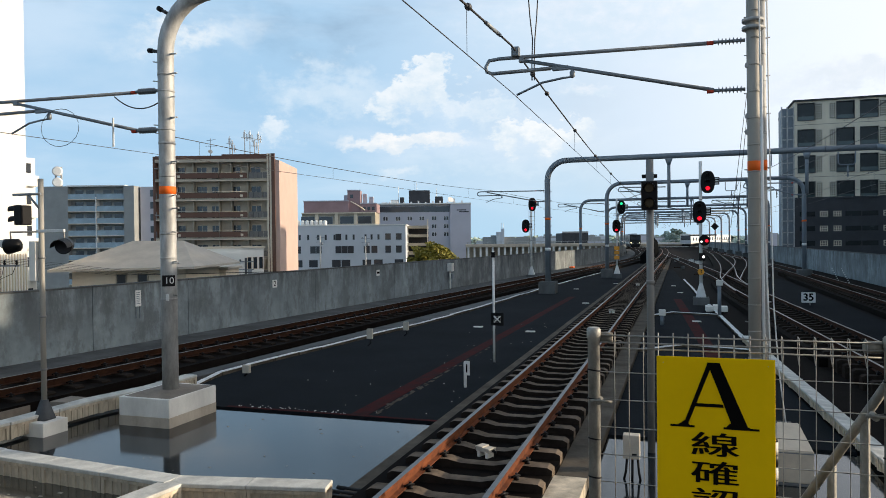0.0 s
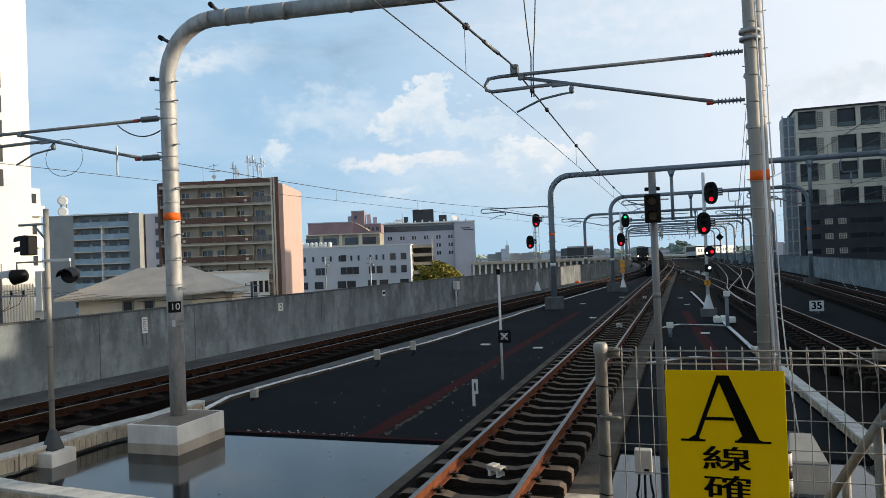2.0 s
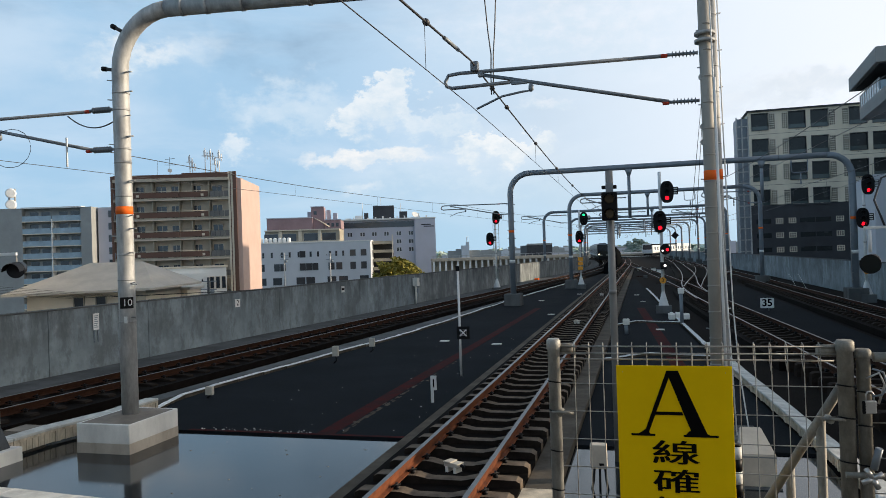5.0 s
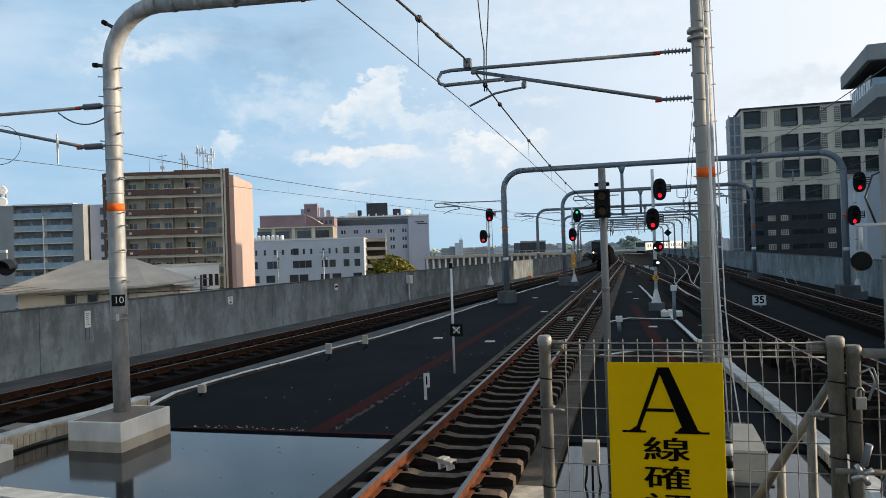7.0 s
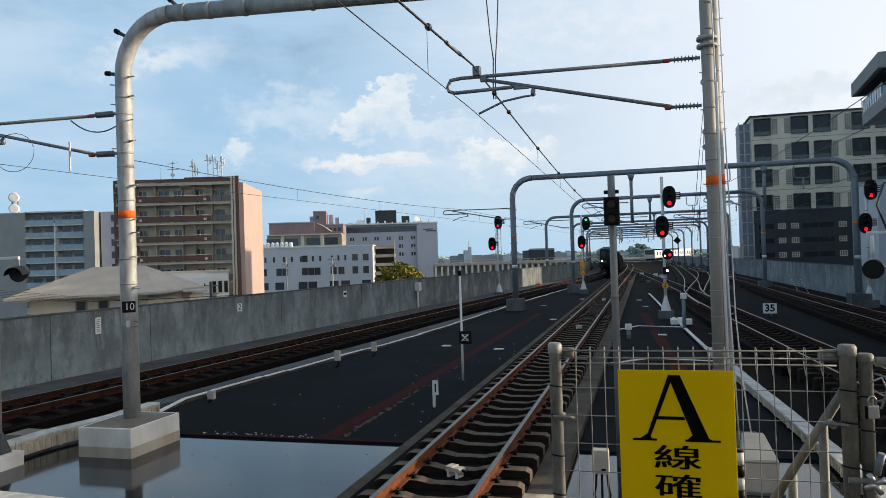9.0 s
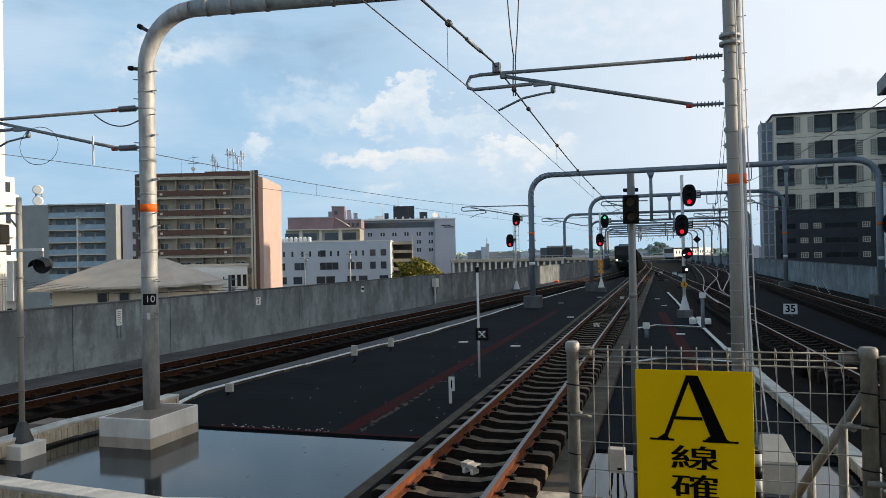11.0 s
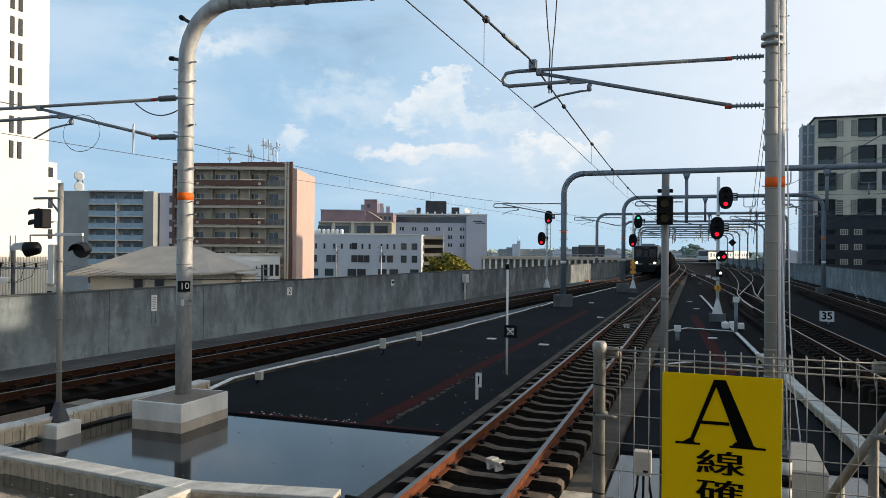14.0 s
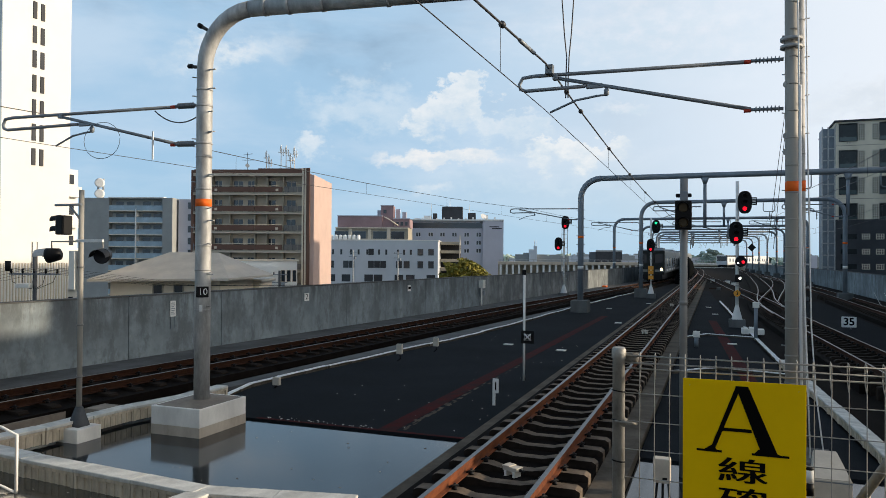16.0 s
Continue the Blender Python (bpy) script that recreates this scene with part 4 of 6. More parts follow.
def build_wires():
    stations = [-6, 12.0, 42.4, 60.4, 88, 110, 134, 162, 195]

    def span(name, xs, z, sag, r, label):
        """z: height at each station; the line sags between them."""
        pts = []
        for k in range(len(stations) - 1):
            y0, y1 = stations[k], stations[k + 1]
            x0, x1, z0, z1 = xs(y0, k), xs(y1, k + 1), z[min(k, len(z) - 1)], z[min(k + 1, len(z) - 1)]
            n = 8
            for i in range(n):
                t = i / n
                pts.append((x0 + (x1 - x0) * t, y0 + (y1 - y0) * t, z0 + (z1 - z0) * t - sag * 4 * t * (1 - t) * ((y1 - y0) / 30) ** 2))
        pts.append((xs(stations[-1], 8), stations[-1], z[-1]))
        tagged(part(name, tubes(r, pts, n=6), WIREMAT), label, "overhead wire", "overhead wires")
        return pts

    def stagger(line, last, first):
        return lambda y, k: spline(line, min(y, last)) + (first if k < 2 else 0.15 if k % 2 else -0.2)

    lines = ((stagger(LINE_A, 400, -0.1), (5.16, 5.24, 4.95, 4.95), (5.3, 6.03, 5.5, 5.45)),
             (stagger(LINE_B, 400, -0.2), (5.04, 5.04, 5.04), (5.68, 5.68, 5.68)),
             (stagger(LINE_C, 400, -0.1), (5.2, 5.2, 5.1), (6.0, 6.0, 5.8)),
             (stagger(LINE_D, 148, -0.1), (5.2, 5.2, 5.1), (6.0, 6.0, 5.8)))
    for j, (xs, zc, zm) in enumerate(lines):
        contact = span("contact_wire", xs, zc, 0.0, 0.007, "thin dark contact wire over the track")
        carrier = span("messenger_wire", xs, zm, 0.22 if j == 0 else 0.25, 0.017 if j == 0 else 0.010, "dark messenger wire carrying the contact wire")
        def along(pts, y):
            k = max(i for i in range(len(pts) - 1) if pts[i][1] <= y)
            return Vector(pts[k]).lerp(Vector(pts[k + 1]), (y - pts[k][1]) / (pts[k + 1][1] - pts[k][1]))

        for y in (9.3, 19.9, 25.6, 31, 36.5, 47, 52, 57, 66, 73, 80, 95) if j == 0 else (2, 9, 17, 24, 31, 38, 46, 52, 57, 65, 74, 82, 94):
            tagged(part("dropper", tubes(0.004, [along(contact, y), along(carrier, y)], n=4), WIREMAT), "thin wire dropper between overhead wires", "dropper", "droppers")
        if j == 0:
            # fittings on the nearest wire
            for y in (9.38, 13.9, 15.5, 20.0, 25.2, 31.3, 36.5):
                p = along(carrier, y)
                tagged(part("wire_clamp", turned(p - Vector((0, 0.05, 0)), (0, 1, 0), ((0.02, 0), (0.048, 0.02), (0.048, 0.08), (0.02, 0.1)), 8), WIREMAT), "dark clamp on the messenger wire", "wire clamp", "wire clamps")
            a, b = along(carrier, 10.3), along(carrier, 11.2)
            tagged(part("wire_joint", tubes(0.03, [a, b], n=8), ARMMAT), "grey splice sleeve on the messenger wire", "wire joint")
            p = along(carrier, 12.35)
            tagged(part("wire_saddle", bevelled(p.x - 0.07, p.x + 0.07, p.y - 0.06, p.y + 0.06, p.z - 0.1, p.z + 0.07, 0.015, 1), ARMMAT), "rusty saddle clamp holding the messenger wire on its arm", "wire saddle")
    for x0, x1, x2 in ((-2.40, -2.385, -2.47), (-2.36, -2.345, -2.27)):
        tagged(part("feeder_wire", tubes(0.011, [(x0, 12.4, 5.5), (x0, 12.4, 5.8), (x1, 12.4, 6.2), ((x1 + x2) / 2, 12.4, 6.6), (x2, 12.4, 7.2), (x2 * 1.5 - x1 * 0.5, 12.4, 8.6)], n=6), WIREMAT), "dark feeder cable hanging to the overhead arm", "feeder cable", "feeder cables")
    # ring of spare wire left of the bent mast
    tagged(part("wire_loop", tubes(0.006, [(-11.3 + 0.46 * math.cos(a), 11.0, 5.0 + 0.36 * math.sin(a)) for a in np.linspace(0.2, 2 * math.pi + 0.1, 20)], n=4), WIREMAT), "thin hanging loop of wire", "wire loop")
    tagged(part("arm_tag", boxes((-10.09, -10.06, 11.03, 11.05, 4.58, 5.12)), WHITEPAINT), "white plastic strip hanging from the overhead arm", "tag")


# ---- signals ----
def signal_head(root, x, y, z, w=0.62, h=1.05, lit=((-0.28, RED_ON),), plate_side=1):
    b = part("backplate", oval(w, h, -0.02, 0.02), BLACK, root, "black oval signal backplate")
    b.matrix_basis = pose(x, y, z)
    part("case", bevelled(-w * 0.28, w * 0.28, 0.02, 0.3, -h * 0.38, h * 0.38, 0.03), BLACK, b)
    for v in (-0.28, 0.0, 0.28):
        m = dict((round(a, 2), c) for a, c in lit).get(round(v, 2))
        part("lens", turned((0, -0.03, v * h), (0, 1, 0), ((0.085, -0.01), (0.095, 0.01)), 16), m or BLACK, b, "lit lamp" if m else "")
        bm = bmesh.new()
        sweep(bm, [(0, -0.02, v * h), (0, -0.24, v * h - 0.02)], [(0.12 * math.cos(a), 0.12 * math.sin(a)) for a in np.linspace(-0.35, math.pi + 0.35, 12)], closed=False)
        part("hood", bm, BLACK, b)
    q = part("side_plate", boxes((plate_side * w * 0.5 - 0.04, plate_side * w * 0.5 + 0.2, -0.01, 0.01, -0.14, 0.22)), BLACK, b)
    for k in range(3):
        part("bar", boxes((plate_side * w * 0.5 + 0.0, plate_side * w * 0.5 + 0.16, -0.015, -0.011, 0.13 - k * 0.11, 0.18 - k * 0.11)), WHITEPAINT, q)


def cone_mast(x, y, top, number, label, rear=False):
    s = thing("signal", label, "railway signal", (x, y, LOW), group="line signals")
    part("footing", bevelled(-0.36, 0.36, -0.36, 0.36, 0, 0.42, 0.02), CONCRETE, s)
    part("base_cone", turned((0, 0, 0.42), (0, 0, 1), ((0.33, 0), (0.32, 0.03), (0.09, 0.68), (0.08, 0.74)), 4), WHITEPAINT, s, "white flared base")
    part("mast", tubes(0.075, [(0, 0, 1.05), (0, 0, top - LOW)], n=12), WHITEPAINT, s, "white pipe mast")
    if number:
        pl = part("number_plate", turned((0, -0.09, 1.62), (0, 1, 0), ((0.16, -0.01), (0.16, 0.01)), 8), AMBER, s, "amber number plate")
        lettering(number, 0.24, BLACK, pl, (0, -0.105, 1.62), name="number")
    for z in (1.95, 3.1, 5.0):
        part("collar", turned((0, 0, z), (0, 0, 1), ((0.085, 0), (0.085, 0.06)), 10), GALV, s)
    return s


def build_signals():
    s = cone_mast(0.95, 36.4, 6.35, "3", "white signal mast with two lit red heads and a shunt light")
    signal_head(s, 0.32, -0.12, 5.36 - LOW)
    signal_head(s, -0.05, -0.12, 3.95 - LOW)
    d = part("shunt_dome", oval(0.5, 0.5, -0.03, 0.18, power=2.0), BLACK, s, "round black shunt signal")
    d.matrix_basis = pose(0.16, -0.1, 2.62 - LOW)
    part("lens", turned((0.1, -0.05, -0.02), (0, 1, 0), ((0.07, 0), (0.07, 0.02))), RED_ON, d, "lit red lamp")
    part("lens", turned((-0.13, -0.05, -0.06), (0, 1, 0), ((0.04, 0), (0.04, 0.02))), WHITE_ON, d, "lit white lamp")
    d2 = part("lamp_box", bevelled(-0.1, 0.2, -0.2, -0.02, 2.15, 2.5), BLACK, s)
    part("lens", turned((0.12, -0.22, 2.33), (0, 1, 0), ((0.06, 0), (0.06, 0.03))), WHITE_ON, d2, "lit white lamp")
    part("cross_bar", tubes(0.03, [(-0.5, -0.02, 3.35), (0.7, -0.02, 3.35)], n=8), BLACK, s)
    part("diamond", oval(0.36, 0.36, -0.14, -0.11, n=4, power=2.0), BLACK, s).matrix_basis = pose(0.62, 0, 3.75)

    s = cone_mast(-4.75, 59.2, 5.9, "", "white signal mast with one green and one red lit head")
    signal_head(s, 0.38, -0.12, 5.2 - LOW, lit=((0.28, GREEN_ON),))
    signal_head(s, -0.02, -0.12, 3.72 - LOW)
    for z in (1.55, 1.95, 2.3):
        part("number_plate", bevelled(-0.2, 0.2, -0.12, -0.09, z, z + 0.3), AMBER, s, "amber number plate")
    s = cone_mast(-11.2, 57, 5.9, "", "signal mast with ladder and two red heads by the parapet")
    signal_head(s, 0.12, -0.12, 5.5 - LOW)
    signal_head(s, -0.42, -0.12, 3.8 - LOW)
    for x in (-0.2, 0.25):
        part("ladder_rail", tubes(0.02, [(x, 0.15, 1), (x, 0.15, 6.3)], n=6), GALV, s)
    for z in np.arange(1.2, 6.2, 0.35):
        part("ladder_rung", tubes(0.012, [(-0.2, 0.15, z), (0.25, 0.15, z)], n=5), GALV, s)
    s = cone_mast(11.2, 42.1, 5.9, "4", "white signal mast with two red heads beside the gantry")
    signal_head(s, 0.2, -0.12, 5.62 - LOW)
    signal_head(s, -0.1, -0.12, 3.9 - LOW)
    for x in (-0.62, -0.35):
        part("ladder_rail", tubes(0.02, [(x, 0.2, 1), (x, 0.2, 6.4)], n=6), GALV, s)
    for z in np.arange(1.2, 6.2, 0.35):
        part("ladder_rung", tubes(0.012, [(-0.62, 0.2, z), (-0.35, 0.2, z)], n=5), GALV, s)

    # near two-lens repeater on a grey post
    s = thing("repeater_signal", "grey post with an unlit black two-lens departure signal", "railway signal", (-0.42, 11.3, LOW))
    part("post", tubes(0.055, [(0, 0, 0), (0, 0, 2.5), (0, 0, 4.42)], n=16), POSTGREY, s)
    part("collar", turned((0, 0, 2.55), (0, 0, 1), ((0.060, 0), (0.060, 0.05), (0.056, 0.07))), POSTGREY, s)
    b = part("case", bevelled(-0.115, 0.115, -0.24, -0.08, 3.66, 4.08, 0.02), BLACK, s, "black signal case")
    for z in (3.76, 3.98):
        part("lens", turned((0, -0.25, z), (0, 1, 0), ((0.06, -0.006), (0.075, 0.02)), 16), LENS_OFF, b, "unlit amber lens")
        bm = bmesh.new()
        sweep(bm, [(0, -0.24, z), (0, -0.36, z - 0.01)], [(0.085 * math.cos(a), 0.085 * math.sin(a)) for a in np.linspace(-0.2, math.pi + 0.2, 12)], closed=False)
        part("hood", bm, BLACK, b)
    part("clamp", bevelled(-0.11, 0.11, -0.13, -0.02, 4.14, 4.19, 0.01), BLACK, s)
    part("clamp", bevelled(-0.05, 0.06, -0.16, -0.06, 4.08, 4.22, 0.01), ARMMAT, s)

    # post with floodlights over the pool, and its twin
    for at, lab, flip in (((-10.32, 9.62, LOW), "grey lamp post with black signal lamps standing in the pool", 1), ((2.82, 9.4, LOW), "grey lamp post with a black floodlight", 0)):
        s = thing("lamp_post", lab, "lamp post", at)
        part("footing", bevelled(-0.24, 0.24, -0.26, 0.26, -0.01, 0.26, 0.02), PALECON, s)
        part("base_flare", turned((0, 0, 0.26), (0, 0, 1), ((0.17, 0), (0.17, 0.025), (0.06, 0.34)), 4), DARKSTEEL, s, "dark flared base")
        part("post", tubes(0.045, [(0, 0, 0.5), (0, 0, 2.5), (0, 0, 4.36)], n=14), BEIGE, s)
        for z in (1.1, 2.0, 3.0):
            part("clamp_band", turned((0, 0, z), (0, 0, 1), ((0.056, 0), (0.056, 0.03))), POSTGREY, s)
        if not flip:
            part("cross_arm", bevelled(-0.34, 0.1, -0.1, -0.07, 3.37, 3.40, 0.006), PALECON, s, "pale cross arm")
            f = part("floodlight", turned((-0.28, -0.1, 2.98), (-0.35, -0.9, -0.15), ((0.04, -0.16), (0.085, -0.13), (0.105, 0.02), (0.11, 0.08)), 18), BLACK, s, "round black floodlight")
            part("glass", turned((-0.28, -0.1, 2.98), (-0.35, -0.9, -0.15), ((0.098, 0.06), (0.098, 0.083)), 18), OPENING, f)
            part("hanger", tubes(0.02, [(-0.28, -0.08, 3.1), (-0.28, -0.08, 3.36)], n=6), WHITEPAINT, f)
            part("cable", tubes(0.012, [(-0.1, 0, 3.4), (-0.2, 0, 3.7), (-0.12, 0, 3.95), (0, 0, 4.0)], n=6), WIREMAT, s)
            continue
        part("top_arm", tubes(0.022, [(-0.55, -0.05, 4.0), (0.05, -0.05, 4.0)], n=8), ARMMAT, s)
        part("arm_strut", tubes(0.018, [(-0.2, -0.05, 3.97), (0.0, -0.03, 3.75)], n=6), ARMMAT, s)
        c = part("lamp_case", bevelled(-0.50, -0.33, -0.1, 0.12, 3.48, 3.82, 0.02), BLACK, s, "black two-lens lamp case")
        for z in (3.57, 3.75):
            bm = bmesh.new()
            sweep(bm, [(-0.5, 0.02, z), (-0.66, 0.0, z - 0.02)], [(0.085 * math.cos(a), 0.085 * math.sin(a)) for a in np.linspace(-0.2, math.pi + 0.2, 12)], closed=False)
            part("hood", bm, BLACK, c)
        part("cross_arm", bevelled(-0.02, 0.58, -0.1, -0.06, 3.345, 3.395, 0.008), WHITEPAINT, s, "white cross arm")
        for x, lean in ((-0.62, -0.85), (0.55, 0.35)):
            f = part("floodlight", turned((x, -0.05, 3.12), (lean, -0.75 if x > 0 else -0.25, -0.12), ((0.04, -0.18), (0.105, -0.14), (0.13, 0.02), (0.135, 0.07)), 18), BLACK, s, "round black floodlight")
            part("glass", turned((x, -0.05, 3.12), (lean, -0.75 if x > 0 else -0.25, -0.12), ((0.12, 0.05), (0.12, 0.073)), 18), DARKGLASS, f)
            bm = bmesh.new()
            d = Vector((lean, -0.75 if x > 0 else -0.25, -0.12)).normalized()
            p0 = Vector((x, -0.05, 3.12)) + d * 0.07
            sweep(bm, [p0, p0 + d * 0.2], [(0.135 * math.cos(a), 0.135 * math.sin(a)) for a in np.linspace(0, math.pi, 12)], closed=False)
            part("visor", bm, GALV if x < 0 else BLACK, f)
            part("hanger", tubes(0.015, [(x, -0.05, 3.12), (x, -0.06, 3.36), (0, -0.06, 3.36)], n=6), POSTGREY, f)
        for ob in s.children:
            if ob.name.split(".")[0] in ("top_arm", "arm_strut", "lamp_case", "cross_arm", "floodlight"):
                ob.location.z = 0.1
        part("junction_box", bevelled(-0.2, -0.06, -0.08, 0.06, 2.62, 3.3, 0.015), PALECON, s)


# ---- fence with the yellow sign ----
FY = 2.68


def build_fence():
    f = thing("mesh_fence", "galvanised wire mesh fence panel with pipe posts at the platform end", "fence", (0, FY, 1.1))
    part("post", turned((-0.30, 0, 0), (0, 0, 1), ((0.022, 0), (0.022, 1.305), (0.0255, 1.307), (0.0255, 1.338), (0.02, 1.346)), 16), ZINCLIGHT, f)
    part("post", turned((0.655, 0, 0), (0, 0, 1), ((0.025, 0), (0.025, 1.303), (0.029, 1.305), (0.029, 1.333), (0.023, 1.341)), 16), FENCEGALV, f)
    for z in (1.318, 1.293):
        part("top_wire", tubes(0.003, [(-0.28, 0, z), (0.63, 0, z)], n=6), ZINCLIGHT, f)
    part("roll_wire", tubes(0.0032, [(-0.28, 0.034, 1.268), (0.63, 0.034, 1.266)], n=6), ZINCLIGHT, f)
    part("sleeve", tubes(0.02, [(0.575, 0.02, 1.303), (0.63, 0.02, 1.303)], n=10), FENCEGALV, f)
    part("sleeve", tubes(0.02, [(-0.28, 0.02, 1.308), (-0.235, 0.02, 1.306)], n=10), FENCEGALV, f)
    x = -0.2265
    while x < 0.62:
        part("wire", tubes(0.0016, [(x, -0.004, 0.05), (x, -0.004, 1.30), (x, 0.004, 1.325), (x, 0.026, 1.328), (x, 0.036, 1.315), (x, 0.034, 1.268), (x, 0.006, 1.236)], n=6), ZINCLIGHT, f)
        x += 0.0505
    for z in (1.185, 1.085, 0.985, 0.885, 0.785, 0.685, 0.585, 0.485):
        part("wire", tubes(0.0019, [(-0.28, 0.0, z), (0.63, 0.0, z)], n=6), ZINCLIGHT, f)
    for x in (-0.28, 0.60):
        part("clip_bolt", turned((x, -0.03, 1.08), (0, 1, 0), ((0.012, 0), (0.012, 0.05)), 8), FENCEGALV, f)
        part("clip", tubes(0.005, [(x - 0.03, -0.03, 1.085), (x + 0.03, -0.035, 1.085), (x + 0.045, -0.02, 1.08)], n=6), FENCEGALV, f)
    for x, r in ((-0.30, 0.0235), (0.655, 0.0265)):
        for z in (1.19, 1.085, 0.94, 0.8):
            part("tie_wire", turned((x, 0, z), (0.12, 0.1, 1), ((r, -0.0025), (r + 0.003, 0), (r, 0.0025)), 12), BLACK, f)
    part("brace", tubes(0.016, [(0.665, 0.05, 1.20), (0.40, 0.3, 0.62)], n=10), FENCEGALV, f, "slanting pipe brace")
    part("stake", tubes(0.016, [(0.60, 0.12, 0), (0.60, 0.12, 1.06)], n=10), FENCEGALV, f)
    part("stake", tubes(0.016, [(0.52, 0.25, 0), (0.52, 0.25, 0.86)], n=10), FENCEGALV, f)

    g = thing("fence_gate", "galvanised mesh gate with latch and padlock beside the fence", "gate", (0.708, FY, 1.1))
    part("post", turned((0, 0, 0), (0, 0, 1), ((0.021, 0), (0.021, 1.28), (0.025, 1.282), (0.025, 1.305), (0.02, 1.312)), 16), FENCEGALV, g)
    part("top_pipe", tubes(0.016, [(0.03, 0, 1.285), (0.6, 0, 1.28)], n=10), FENCEGALV, g)
    for k in range(9):
        part("wire", tubes(0.0022, [(0.07 + k * 0.0505, 0, 0.05), (0.07 + k * 0.0505, 0, 1.28)], n=6), FENCEGALV, g)
    for z in (1.185, 1.07, 0.955, 0.84, 0.725):
        part("wire", tubes(0.0022, [(0.02, 0, z), (0.6, 0, z)], n=6), FENCEGALV, g)
    part("hasp", tubes(0.004, [(0.0, -0.03, 1.22), (0.035, -0.04, 1.24), (0.05, -0.04, 1.2), (0.03, -0.04, 1.14)], n=6), BRASS, g)
    part("latch_bar", tubes(0.010, [(-0.07, -0.03, 0.905), (0.12, -0.03, 0.905)], n=8), FENCEGALV, g)
    for a in (0.5, 2.1, 3.6, 5.2):
        part("knob_arm", tubes(0.009, [(0.0, -0.06, 0.905), (0.035 * math.cos(a), -0.06, 0.905 + 0.035 * math.sin(a))], n=8), BRASS, g)
    for z in (1.17, 1.06, 0.93):
        part("tie_wire", turned((0, 0, z), (0.1, 0.15, 1), ((0.0225, -0.0025), (0.0255, 0), (0.0225, 0.0025)), 12), BLACK, g)
    part("chain", tubes(0.0035, [(0.02, -0.02, 1.25), (0.05, -0.03, 1.24), (0.058, -0.04, 1.2), (0.04, -0.045, 1.17), (0.012, -0.045, 1.165)], n=6), ARMMAT, g)
    part("handle", tubes(0.012, [(0.01, -0.04, 0.93), (0.025, -0.05, 1.0)], n=8), ARMMAT, g)

    k = thing("padlock", "steel combination padlock hanging on the gate post", "padlock", (0.712, FY - 0.045, 2.24), 12)
    part("body", bevelled(-0.018, 0.018, -0.008, 0.008, -0.03, 0.012, 0.004), BRASS, k)
    part("shackle", tubes(0.0032, [(-0.012, 0, 0.01), (-0.012, 0, 0.03), (-0.006, 0, 0.04), (0.006, 0, 0.04), (0.012, 0, 0.03), (0.012, 0, 0.01)], n=8), BRASS, k)
    for i in range(4):
        part("dial", turned((-0.021, 0, -0.024 + i * 0.009), (1, 0, 0), ((0.0075, 0), (0.0075, 0.006)), 10), BLACK, k)

    s = thing("warning_sign", "yellow sign board with black lettering wired to the fence", "sign", (0.112, FY - 0.014, 1.75))
    part("board", bevelled(-0.192, 0.192, -0.002, 0.002, -0.08, 0.603, 0.0012, 1), YELLOW, s)
    ob = part("letter_a", serif_a(), INK, s)
    ob.matrix_basis = pose(-0.004, -0.0025, 0.358)
    for ch, z in (("線", 0.296), ("確", 0.197), ("認", 0.100)):
        for dx in (-0.0022, 0.0022):
            lettering(ch, 0.088, INK, s, (dx, -0.0035 - abs(dx + 0.0022) * 0.1, z), wide=1.85, name="character", depth=0.0008)
    for x, z in ((-0.17, 0.58), (0.17, 0.58)):
        part("tie", tubes(0.0015, [(x, -0.003, z), (x, 0.02, z + 0.005)], n=5), GALV, s)


def serif_a():
    """A roman capital A: thin left stroke, thick right stroke, bar and slab serifs; 0.29 wide, 0.228 high."""
    bm = bmesh.new()

    def plate(pts):
        proud = 0.0012 + 0.00002 * len(bm.verts)
        front = [bm.verts.new((x, -proud, z)) for x, z in pts]
        back = [bm.verts.new((x, 0.0, z)) for x, z in pts]
        bm.faces.new(front)
        bm.faces.new(back[::-1])
        for i in range(len(pts)):
            j = (i + 1) % len(pts)
            bm.faces.new((front[i], back[i], back[j], front[j]))

    plate([(-0.020, 0.228), (0.020, 0.228), (0.112, 0.006), (0.062, 0.006)])
    plate([(-0.0015, 0.228), (-0.018, 0.228), (-0.100, 0.006), (-0.086, 0.006)])
    plate([(-0.064, 0.085), (0.030, 0.085), (0.033, 0.074), (-0.068, 0.074)])
    plate([(-0.143, 0.0), (-0.062, 0.0), (-0.062, 0.007), (-0.143, 0.007)])
    plate([(0.032, 0.0), (0.146, 0.0), (0.146, 0.007), (0.032, 0.007)])
    plate([(-0.118, 0.007), (-0.078, 0.007), (-0.089, 0.022), (-0.096, 0.022)])
    plate([(0.040, 0.007), (0.120, 0.007), (0.094, 0.020), (0.052, 0.020)])
    return bm


